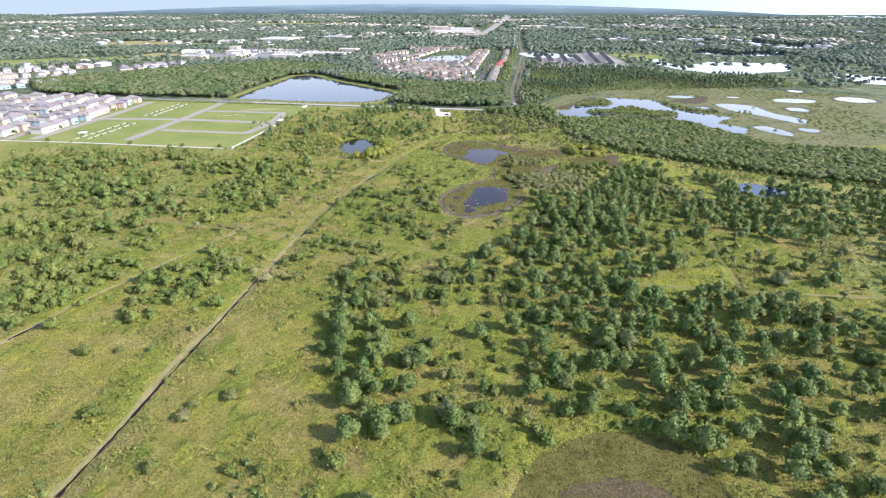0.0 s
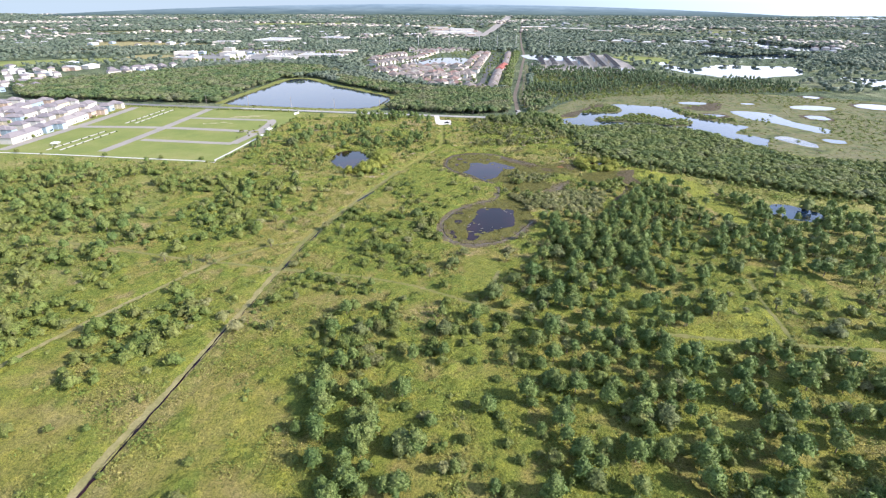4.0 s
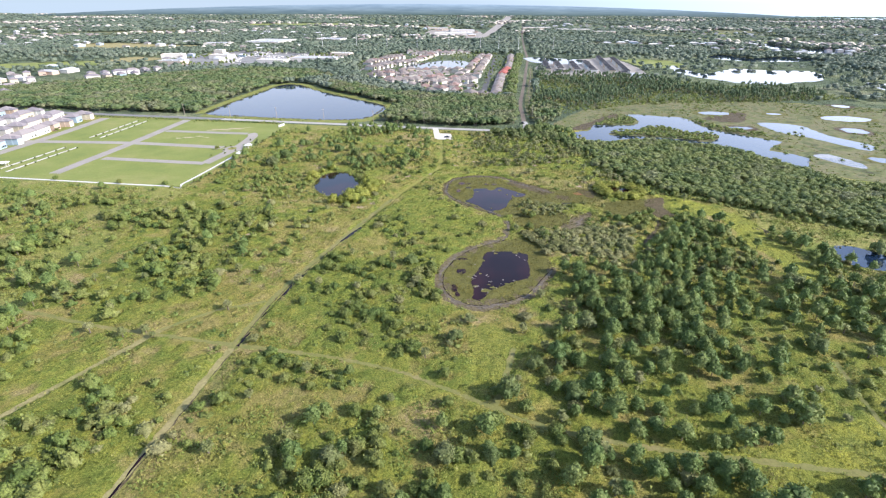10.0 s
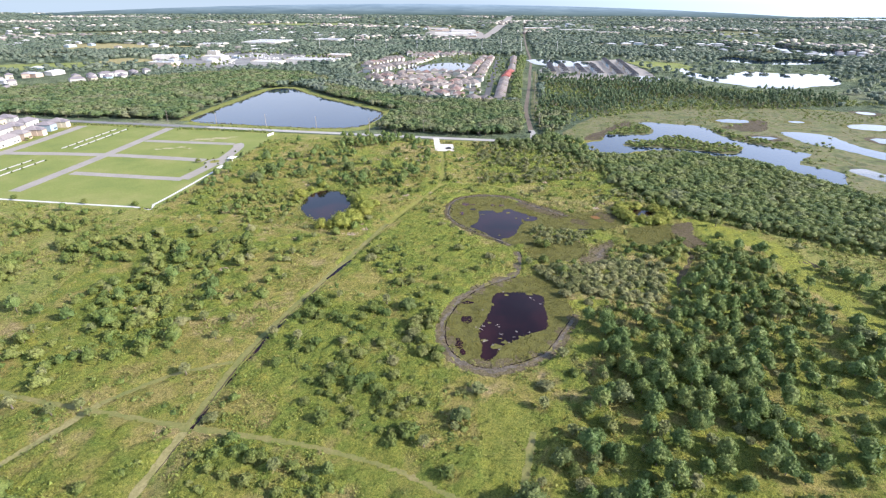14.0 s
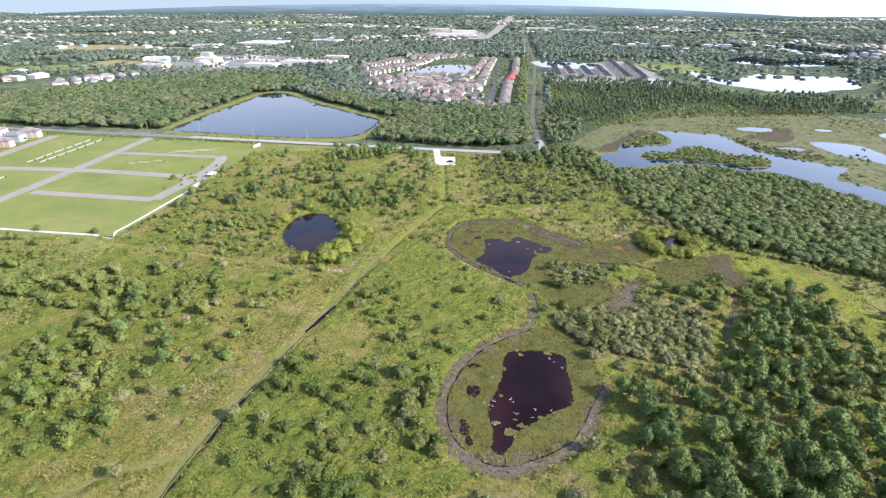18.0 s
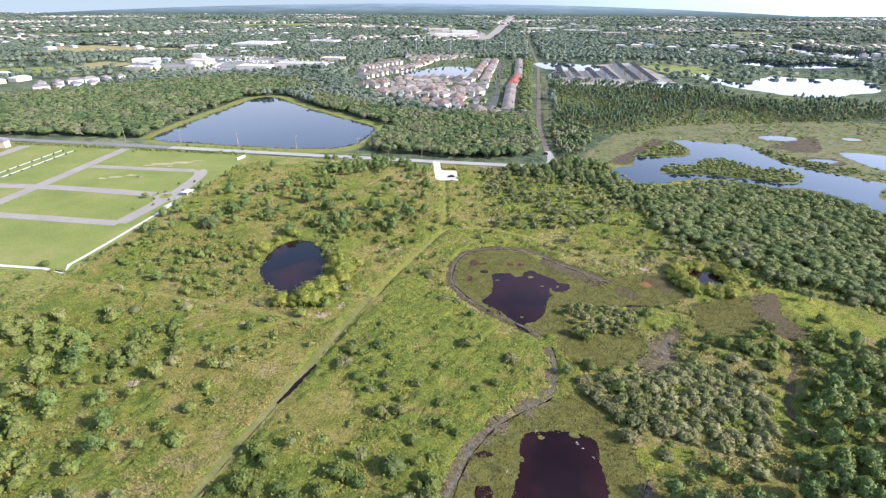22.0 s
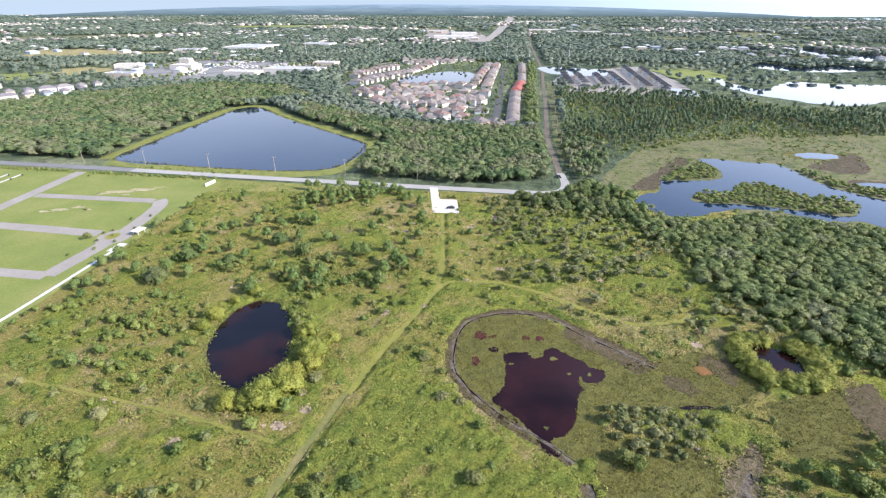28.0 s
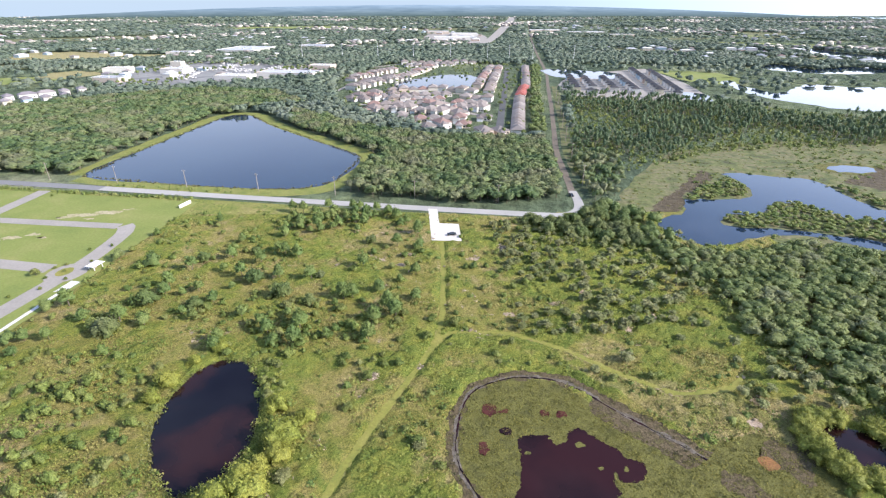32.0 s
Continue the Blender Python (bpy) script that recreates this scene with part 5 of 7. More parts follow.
def low_growth(box, cell):
    """The standing low growth of the reserve as one rough sheet, flat where trails, mud and water lie."""
    x0, y0, x1, y1 = box
    nx, ny = int((x1 - x0) / cell) + 1, int((y1 - y0) / cell) + 1
    gx, gy = np.meshgrid(x0 + np.arange(nx) * cell, y0 + np.arange(ny) * cell)
    x, y = gx.ravel(), gy.ravel()
    x, y = x + RNG.uniform(-0.3, 0.3, len(x)) * cell, y + RNG.uniform(-0.3, 0.3, len(y)) * cell
    room = np.clip(np.minimum(np.minimum(x - x0, x1 - x), np.minimum(y - y0, y1 - y)) / 12, 0, 1)
    for line, w in LINES:
        room = np.minimum(room, np.clip((off_line(line, x, y) - w * 0.75) / 1.4, 0, 1))
    for poly in WATERS + WET + [LAWN, LOT]:
        room = np.where(inside(poly, x, y), 0, np.minimum(room, np.clip((off_line(list(poly) + list(poly[:1]), x, y) - 0.6) / 1.2, 0, 1)))
    for a, c in HEAPS:
        room = np.minimum(room, np.clip((np.hypot((x - a) / 2.6, (y - c) / 2.0) - 0.9) * 1.5, 0, 1))
    v = 0.45 * value_noise(x, y, 11, 31) + 0.35 * value_noise(x, y, 4.5, 32) + 0.2 * value_noise(x, y, 1.8, 33)
    v += np.where(among(FERN_BEDS, x, y), 0.22, 0) + np.where(among(SHRUB_BELTS + WEST_GROVES, x, y), 0.12, 0) - np.where(among(OPEN_GRASS, x, y), 0.12, 0)
    v += np.where(inside(PINES_S, x, y), 0.05, 0) + np.where(inside(PALM_SCRUB, x, y), 0.13, 0)
    glade = among(GLADES, x, y)
    lush = np.where(glade, 0.6 + 0.4 * value_noise(x, y, 5, 34), np.clip((v - 0.42) * 6, 0, 1))
    dry = np.clip((0.5 * value_noise(x, y, 16, 41) + 0.3 * value_noise(x, y, 5, 42) + 0.2 * value_noise(x, y, 1.6, 43) - 0.57) * 7, 0, 0.85) * (1 - lush) * np.where(inside(PINES_S, x, y), 0.5, 1) * np.interp(y, [150, 230], [0.6, 1])
    verge = np.interp(y, [95, 240, 262], [1, 0.75, 0]) * np.clip(1 - (off_line(beside(TRAIL[:6], -4.0), x, y) - 1.2) / 2.6, 0, 1)
    dry = np.where(inside(TAN_FLAT, x, y), np.maximum(dry, 0.3 + 0.6 * value_noise(x, y, 4, 45)), dry)
    dry = np.where(glade, 0, np.maximum(dry, verge * (0.4 + 0.6 * value_noise(x, y, 3, 44))))
    high = 0.10 + 0.22 * value_noise(x, y, 1.5, 51)
    high = high + lush * (0.55 * domes(x, y, 2.2, 52) + 0.8 * domes(x, y, 3.7, 53) * value_noise(x, y, 9, 54)) + 0.35 * domes(x, y, 2.6, 55) * (1 - dry)
    high = np.where(glade, 0.1 + 0.35 * high, high) * (1 - 0.75 * verge)
    high = np.maximum(0.02, high + RNG.normal(size=len(x)) * (0.06 + 0.13 * lush))
    z = 0.03 + high * room
    idx = np.arange(nx * ny).reshape(ny, nx)
    a, b_, c, d = idx[:-1, :-1].ravel(), idx[:-1, 1:].ravel(), idx[1:, 1:].ravel(), idx[1:, :-1].ravel()
    keep = (room[a] + room[b_] + room[c] + room[d]) > 0
    a, b_, c, d = a[keep], b_[keep], c[keep], d[keep]
    me = mesh_of("low_growth", np.stack([x, y, z], 1), np.concatenate([np.stack([a, b_, c], 1), np.stack([a, c, d], 1)]), [M_COVER], None, False)
    for name, values in (("lush", lush), ("dry", dry), ("fresh", np.where(glade, np.where(x > 40, 0.45, 0.0) + 0.4 * value_noise(x, y, 6, 35), np.interp(y, [170, 240], [0.55, 0.08]) * value_noise(x, y, 9, 36)))):
        me.attributes.new(name, "FLOAT", "POINT").data.foreach_set("value", values.astype(np.float32))
    tagged(new("low_growth", me), "rough yellow-green grass, ferns and vines over sandy ground", "undergrowth", "", "stuff")


low_growth((-150, 80, 168, 556), 1.05)
b = np.concatenate([cover((-115, 84, 140, 300), 1.55, 0.36, 31, 0.1), cover((-130, 300, 130, 470), 1.6, 0.36, 31, 0.1), cover((-100, 470, 100, 555), 2.4, 0.36, 31, 0.1), cover((-230, 140, -146, 400), 2.3, 0.38, 31, 0.1), cover((164, 150, 210, 350), 2.2, 0.36, 31, 0.1)])
field("fern_carpet", [fern_shape(RNG) for _ in range(8)], b, RNG.uniform(0.8, 1.5, (len(b), 1)) * RNG.uniform(0.8, 1.25, (len(b), 2)) * (1, 1.35), [M_FERN], "low carpet of bright green fern and vine leaves", "ferns", RNG)
b = np.concatenate([cover((-130, 80, 150, 440), 7.5, 0.50, 31), cover((-150, 440, 130, 560), 7.5, 0.50, 31), cover((-300, 120, -130, 420), 5.2, 0.45, 31), cover((150, 120, 260, 380), 4.0, 0.45, 31)])
field("fern_beds", [bush_shape(RNG) for _ in range(8)], b, RNG.uniform(0.6, 1.5, (len(b), 1)) * RNG.uniform(0.75, 1.2, (len(b), 2)) * np.array([[1.15, 0.8]]), [M_FERN], "beds of bright green fern and vine", "ferns", RNG)
b = np.concatenate([cover((-130, 80, 150, 440), 3.8, 0.53, 51), cover((-150, 440, 130, 560), 4.0, 0.5, 51), cover((-300, 120, -130, 420), 5.0, 0.5, 51)])
field("low_bushes", [bush_shape(RNG) for _ in range(6)], b, RNG.uniform(0.7, 1.9, (len(b), 1)) * RNG.uniform(0.8, 1.2, (len(b), 2)), [M_SHRUB], "low green bushes through the grass", "bushes", RNG)
heaps = np.array(HEAPS + [tuple(q) for q in grow("", (-130, 300, 110, 540), 24, 0.5)] + [tuple(q) for q in grow("", (-40, 425, 100, 535), 11, 0.55)])
b = np.concatenate([heaps + RNG.normal(size=heaps.shape) * (2.6, 1.7) for _ in range(8)])
field("dead_brush", [bush_shape(RNG) for _ in range(4)], b, RNG.uniform(0.5, 1.3, (len(b), 1)) * np.array([[1.0, 0.45]]), [M_DEAD], "pinkish tan heaps of dead brush and dry stalks", "brush", RNG)
b = np.concatenate([grow("", (120, 300, 260, 400), 3.2, 0.8, [(128, 392), (160, 372), (200, 345), (240, 316), (236, 306), (190, 334), (150, 362), (122, 380)], (12, 71, 0.5)), grow("", (40, 95, 130, 200), 6, 0.3, None, (14, 72, 0.6))])
field("yellow_scrub", [bush_shape(RNG) for _ in range(4)], b, RNG.uniform(0.7, 1.6, (len(b), 1)) * np.array([[1.0, 0.6]]), [M_WILLOW], "low scrub in yellow-green leaf", "bushes", RNG)
g = np.concatenate([grow("", (-115, 78, 135, 440), 2.1, 0.75, None, (5, 35, 0.42), -0.1), grow("", (-150, 440, 130, 555), 2.8, 0.7, None, (7, 35, 0.4), -0.1), grow("", (135, 150, 205, 360), 2.0, 0.8, None, (5, 35, 0.35), -0.1)])
field("grass_tufts", [tuft_shape(RNG) for _ in range(6)], g, np.stack([RNG.uniform(0.6, 1.5, len(g)), RNG.uniform(0.4, 0.95, len(g))], 1), [M_GRASS], "rough yellow-green grass tufts", "grass", RNG)
x, y = spots(RNG, (0, 74, 130, 425), 1.15)
sel = (inside(MEADOW_YELLOW, x, y) | inside(MARSH_MID, x, y) | inside(MARSH_NEAR, x, y) | inside(ROUND_MARSH, x, y) | inside(MARSH_CENTRE, x, y) | inside(MARSH_EAST, x, y)) & ~inside(MUD_PATCH, x, y) & ~inside(ROUND_MUD, x, y) & ~inside(POND_MID, x, y) & ~inside(POND_NEAR, x, y)
g = np.stack([x[sel], y[sel]], 1)
field("marsh_reeds", [tuft_shape(RNG) for _ in range(4)], g, RNG.uniform(0.5, 1.1, (len(g), 1)) * np.array([[1.0, 0.4]]), [M_REED], "short olive reeds on the marsh", "reeds", RNG)
x, y = spots(RNG, (0, 74, 130, 425), 1.25)
sel = among([MEADOW_YELLOW, MARSH_MID, MARSH_NEAR, ROUND_MARSH, MARSH_CENTRE, MARSH_EAST], x, y) & ~among([MUD_PATCH, POND_MID, POND_NEAR, ROUND_MUD], x, y)
sel &= RNG.uniform(0, 1, len(x)) < np.clip((value_noise(x, y, 3.2, 61) - 0.3) * 3, 0.1, 0.95)
g = np.stack([x[sel], y[sel]], 1)
field("marsh_mats", [fern_shape(RNG) for _ in range(6)], g, RNG.uniform(0.6, 1.1, (len(g), 1)) * np.array([[1.0, 0.45]]), [M_REED], "clumped olive mats of floating marsh plants", "marsh plants", RNG)

x, y = spots(RNG, (100, 400, 560, 715), 6)
sel = inside(MEADOW_EAST, x, y) & ~inside(LAKE_EAST, x, y) & (RNG.uniform(0, 1, len(x)) < np.clip((patches(x, y, 26, 61) - 0.52) * 6, 0.03, 0.9))
for a, c, w, d in LAGOONS:
    sel &= np.hypot((x - a) / (w + 3), (y - c) / (d + 3)) > 1
sel |= (off_line(LAKE_EAST + LAKE_EAST[:1], x, y) < 5) & ~inside(LAKE_EAST, x, y) & (RNG.uniform(0, 1, len(x)) < 0.5)
w = np.stack([x[sel], y[sel]], 1)
field("lagoon_bushes", [bush_shape(RNG) for _ in range(4)], w, RNG.uniform(1.0, 2.4, (len(w), 1)) * np.array([[1.0, 0.6]]), [M_SHRUB], "low bushes round the lagoons", "bushes", RNG)
x, y = spots(RNG, (100, 400, 560, 715), 4.5)
sel = inside(MEADOW_EAST, x, y) & ~inside(LAKE_EAST, x, y) & (RNG.uniform(0, 1, len(x)) < 0.7)
for a, c, w, d in LAGOONS + [(330, 535, 26, 55), (296, 455, 14, 22)]:
    sel &= np.hypot((x - a) / (w + 4), (y - c) / (d + 4)) > 1
g = np.stack([x[sel], y[sel]], 1)
field("meadow_grass", [tuft_shape(RNG) for _ in range(4)], g, RNG.uniform(0.9, 2.2, (len(g), 1)) * np.array([[1.0, 0.25]]), [M_REED], "coarse grass on the wet meadow", "grass", RNG)
x, y = spots(RNG, (-90, 370, -30, 445), 1.1)
ring_d = off_line(POND_ROUND + POND_ROUND[:1], x, y)
sel = ~inside(POND_ROUND, x, y) & (ring_d < np.where((x > -56) & (y > 400), 8, 3.2))
g = np.stack([x[sel], y[sel]], 1)
field("pond_reeds", [tuft_shape(RNG) for _ in range(4)], g, RNG.uniform(0.7, 1.3, (len(g), 2)), [M_GREY], "grey-green reeds round the pond", "reeds", RNG)
x, y = spots(RNG, (60, 290, 340, 520), 3.0)
edge = off_line(FOREST_E + FOREST_E[:1], x, y)
sel = (edge < 6) & ~inside(LAKE_EAST, x, y) & free(x, y, 0) & (RNG.uniform(0, 1, len(x)) < 0.8)
w = np.stack([x[sel], y[sel]], 1)
field("forest_edge", [bush_shape(RNG) for _ in range(4)], w, RNG.uniform(1.2, 2.6, (len(w), 1)) * RNG.uniform(0.8, 1.2, (len(w), 2)), [M_SHRUB], "leafy undergrowth along the forest edge", "bushes", RNG)
x, y = spots(RNG, (90, 560, 530, 940), 6.5)
sel = (inside(PINES_N, x, y) | inside([(96, 578), (94, 640), (104, 690), (128, 640), (108, 590)], x, y)) & (off_line(POWER_ROAD, x, y) > 8)
w = np.stack([x[sel], y[sel]], 1)
field("plantation_undergrowth", [bush_shape(RNG) for _ in range(4)], w, RNG.uniform(2.0, 4.0, (len(w), 1)) * RNG.uniform(0.6, 1.0, (len(w), 2)), [M_SHRUB], "green undergrowth below the pines", "bushes", RNG)
x, y = spots(RNG, (0, 255, 130, 430), 1.3)
sedge = np.minimum(off_line(beside(MUD_MID, [0.5 * w for w in MID_W]), x, y), np.minimum(off_line(beside(MUD_NEAR, [-0.55 * w for w in NEAR_W]), x, y), off_line(MUD_PATCH + MUD_PATCH[:1], x, y)))
on_mud = np.minimum(off_line(MUD_MID, x, y), off_line(MUD_NEAR, x, y)) < 3
bare = among([MUD_EAST, MUD_PATCH, MUD_BROAD], x, y) & (value_noise(x, y, 3, 71) > 0.5)
sel = (bare & (RNG.uniform(0, 1, len(x)) < 0.5)) | ((sedge < 1.6) & (RNG.uniform(0, 1, len(x)) < 0.6)) | (on_mud & (RNG.uniform(0, 1, len(x)) < 0.16))
g = np.stack([x[sel], y[sel]], 1)
field("brown_sedge", [tuft_shape(RNG) for _ in range(4)], g, RNG.uniform(0.6, 1.3, (len(g), 2)) * (1, 0.6), [M_SEDGE], "brown sedge fringing the mud", "sedge", RNG)
# closed woods
for name, zone, gap, mat, lab in (("east_forest", FOREST_E, 4.0, M_FOREST, "dense dark evergreen forest"), ("roadside_forest", FOREST_N, 5.2, M_MIXED, "dense green wood between the road and the houses"),
                                  ("lakeside_forest", FOREST_W, 7.2, M_MIXED, "dense green wood beside the lake"), ("island_bushes", ISLAND, 3.6, M_SHRUB, "low green bushes on the island"), ("spit_bushes", SPIT, 3.6, M_SHRUB, "low green bushes on a spit in the lagoon"), ("shore_bushes", [(255, 602), (251, 580), (254, 562), (262, 547), (272, 537), (286, 528), (290, 540), (278, 548), (268, 562), (262, 582)], 4.0, M_SHRUB, "band of green bushes along the lagoon shore")):
    xs, ys = zip(*zone)
    x, y = spots(RNG, (min(xs), min(ys), max(xs), max(ys)), gap)
    sel = inside(zone, x, y) & (off_line(ROAD, x, y) > 9) & (off_line(POWER_ROAD, x, y) > 8)
    if "bushes" not in name:
        sel &= ~inside(LAKE, x, y) & ~inside(LAKE_EAST, x, y) & (off_line(LAKE + LAKE[:1], x, y) > 14)
    w = np.stack([x[sel], y[sel]], 1)
    s = RNG.uniform(0.75, 1.3, (len(w), 2)) * (gap / 4.3 if "bushes" not in name else 0.55)
    s[:, 1] = RNG.uniform(0.85, 1.15, len(w)) * {"east_forest": 0.66, "island_bushes": 0.34, "spit_bushes": 0.3, "shore_bushes": 0.34}.get(name, 1.0)
    field(name, [canopy_shape(RNG, 6, *((2, 90, 0.5) if name == "east_forest" else (2, 56, 0.62))) for _ in range(6)], w, s, [mat, M_BARK], lab, "forest", RNG)
x, y = spots(RNG, (92, 565, 145, 700), 5.0)
sel = inside([(95, 574), (100, 640), (112, 700), (136, 660), (126, 612), (112, 580)], x, y) & (off_line(POWER_ROAD, x, y) > 7.5) & (RNG.uniform(0, 1, len(x)) < 0.75)
w = np.stack([x[sel], y[sel]], 1)
field("trackside_trees", [canopy_shape(RNG, 5) for _ in range(4)], w, RNG.uniform(0.6, 1.05, (len(w), 2)), [M_MIXED, M_BARK], "green trees and saplings beside the track", "trees", RNG)
x, y = spots(RNG, (-250, 590, -40, 840), 1.7)
d = off_line(LAKE + LAKE[:1], x, y)
sel = ~inside(LAKE, x, y) & (d < 2.2) & (RNG.uniform(0, 1, len(x)) < 0.7)
w = np.stack([x[sel], y[sel]], 1)
field("lake_reeds", [tuft_shape(RNG) for _ in range(4)], w, RNG.uniform(1.0, 2.0, (len(w), 2)) * (1, 0.7), [M_SEDGE], "brown reeds along the lake shore", "reeds", RNG)
x, y = spots(RNG, (-240, 590, 60, 640), 3.0)
sel = (off_line(beside(ROAD[3:8], 6.0), x, y) < 2.2) & ~inside(LAKE, x, y) & (RNG.uniform(0, 1, len(x)) < 0.6)
w = np.stack([x[sel], y[sel]], 1)
field("roadside_bushes", [bush_shape(RNG) for _ in range(4)], w, RNG.uniform(0.8, 1.7, (len(w), 2)), [M_SHRUB], "low green bushes along the road verge", "bushes", RNG)
x, y = spots(RNG, (100, 595, 530, 940), 5.0)
sel = inside(PINES_N, x, y) & (RNG.uniform(0, 1, len(x)) < np.clip(patches(x, y, 22, 41) * 1.8 - 0.6 + (y - 700) * 0.002, 0.08, 0.8)) & (off_line(POWER_ROAD, x, y) > 9)
w = np.stack([x[sel], y[sel]], 1)
field("pine_plantation", [tall_pine_shape(RNG) for _ in range(5)], w, RNG.uniform(0.7, 1.25, (len(w), 1)) * RNG.uniform(0.85, 1.1, (len(w), 2)), [M_PLANTATION, M_BARK], "tall dark pines in a loose plantation", "pinewood", RNG)


# ---- houses ----
TURN = -9.5     # the streets lie turned against the flight


def block(bm, x0, y0, z0, x1, y1, z1):
    v = [bm.verts.new(p) for p in ((x0, y0, z0), (x1, y0, z0), (x1, y1, z0), (x0, y1, z0), (x0, y0, z1), (x1, y0, z1), (x1, y1, z1), (x0, y1, z1))]
    for f in ((3, 2, 1, 0), (4, 5, 6, 7), (0, 1, 5, 4), (1, 2, 6, 5), (2, 3, 7, 6), (3, 0, 4, 7)):
        bm.faces.new([v[i] for i in f])
    return bm


def hip(bm, x0, y0, x1, y1, z, rise, thick=0.2):
    """A hipped roof with eaves of some thickness; its ridge runs along the longer side."""
    w, d = x1 - x0, y1 - y0
    cx, cy = (x0 + x1) / 2, (y0 + y1) / 2
    if w >= d:
        r = [(cx - (w - d) / 2 - 0.05, cy), (cx + (w - d) / 2 + 0.05, cy)]
    else:
        r = [(cx, cy - (d - w) / 2 - 0.05), (cx, cy + (d - w) / 2 + 0.05)]
    b = [bm.verts.new((x, y, z - thick)) for x, y in ((x0, y0), (x1, y0), (x1, y1), (x0, y1))]
    e = [bm.verts.new((x, y, z)) for x, y in ((x0, y0), (x1, y0), (x1, y1), (x0, y1))]
    t = [bm.verts.new((x, y, z + rise)) for x, y in r]
    bm.faces.new(b[::-1])
    for i in range(4):
        bm.faces.new((b[i], b[(i + 1) % 4], e[(i + 1) % 4], e[i]))
    if w >= d:
        for f in ((e[0], e[1], t[1], t[0]), (e[1], e[2], t[1]), (e[2], e[3], t[0], t[1]), (e[3], e[0], t[0])):
            bm.faces.new(f)
    else:
        for f in ((e[0], e[1], t[0]), (e[1], e[2], t[1], t[0]), (e[2], e[3], t[1]), (e[3], e[0], t[0], t[1])):
            bm.faces.new(f)
    return bm


def house(w, d, h, roof_mat, wall_mat, label, group, wing=True):
    """A detached house: walls, main roof, front wing, garage door, windows. Front is towards -y."""
    e = tagged(new("house"), label, "house", group)
    bm = block(bmesh.new(), -w / 2, -d / 2, 0, w / 2, d / 2, h)
    if wing:
        block(bm, -w / 2 + 0.4, -d / 2 - 4, 0, -w / 2 + 6.4, -d / 2 + 0.01, h - 0.2)
    part("wall", bm, wall_mat, e)
    part("roof", hip(bmesh.new(), -w / 2 - 0.6, -d / 2 - 0.6, w / 2 + 0.6, d / 2 + 0.6, h + 0.2, 0.24 * min(w, d) + 0.3), roof_mat, e)
    front = -d / 2
    if wing:
        part("wing_roof", hip(bmesh.new(), -w / 2 - 0.1, -d / 2 - 4.5, -w / 2 + 6.9, -d / 2 + 5, h + 0.02, 1.7), roof_mat, e)
        part("garage_door", block(bmesh.new(), -w / 2 + 1, -d / 2 - 4.06, 0.05, -w / 2 + 5.8, -d / 2 - 4.0, 2.3), M_WHITE, e)
    for x in (w * 0.1, w * 0.32):
        part("window", block(bmesh.new(), x - 0.8, front - 0.05, 1.0, x + 0.8, front, 2.2), M_PANE, e)
    for y in (-d * 0.2, d * 0.2):
        part("window", block(bmesh.new(), w / 2, y - 0.7, 1.0, w / 2 + 0.05, y + 0.7, 2.2), M_PANE, e)
    return e


def row(models, line, gap, face=0.0, r=RNG, back=0.0):
    """Houses along a line of the plan, gable turned with the street."""
    p = curve_points(line, 2.0)
    run = np.r_[0, np.cumsum(np.linalg.norm(np.diff(p, axis=0), axis=1))]
    for s in np.arange(gap / 2, run[-1], gap):
        x, y = np.interp(s, run, p[:, 0]), np.interp(s, run, p[:, 1])
        x2, y2 = np.interp(s + 1, run, p[:, 0]), np.interp(s + 1, run, p[:, 1])
        a = math.degrees(math.atan2(y2 - y, x2 - x)) if s + 1 < run[-1] else a
        copy_thing(models[r.randint(len(models))], pose(x, y, 0, 0, 0, a + face + r.uniform(-3, 3)))


def models_of(*specs):
    return [house(*s) for s in specs]


def retire(models, spots_):
    """Puts the models themselves at places of their own."""
    for m_, (x, y, a) in zip(models, spots_):
        m_.matrix_basis = pose(x, y, 0, 0, 0, a)


TAN = models_of((13, 14, 3.3, M_ROOF, M_STUCCO, "tan stucco house with a brown tiled hip roof", "houses of the tiled-roof estate"),
                (12, 15, 5.6, M_ROOF, M_STUCCO, "two-storey tan stucco house with a brown tiled roof", "houses of the tiled-roof estate"),
                (14, 12, 3.3, M_ROOF, M_STUCCO, "low stucco house with a tiled roof and garage wing", "houses of the tiled-roof estate"))
for line, gap, face in (([(-10, 757), (10, 768)], 15, 0), ([(38, 733), (64, 744)], 16, 0), ([(-74, 828), (-52, 845), (-27, 845), (14, 822)], 12.8, 0), ([(-70, 872), (-26, 873), (0, 866), (30, 820)], 12.8, 180),
                        ([(-98, 908), (-64, 951)], 12.8, 0), ([(-84, 905), (-48, 930), (-20, 934), (18, 942)], 13, 0), ([(34, 912), (68, 903)], 12.8, 180), ([(26, 862), (60, 842)], 12.8, 0), ([(24, 886), (64, 874)], 12.8, 0), ([(-50, 905), (14, 905)], 13, 0),
                        ([(-56, 973), (11, 980), (58, 963)], 12.8, 180), ([(-122, 1075), (-93, 1143), (-62, 1190)], 13, 0), ([(-108, 990), (-78, 1045), (-52, 1085), (-40, 1110)], 13, 0), ([(60, 1000), (104, 1240)], 13, 90), ([(-30, 790), (0, 795), (36, 790)], 13, 0), ([(-101, 1020), (-69, 1078), (-34, 1130), (4, 1255)], 13, 180), ([(-50, 1255), (46, 1285)], 16, 0), ([(-60, 1300), (80, 1310)], 16, 0),
                        ([(72, 960), (116, 1225)], 14.5, 90)):
    row(TAN, line, gap, face)
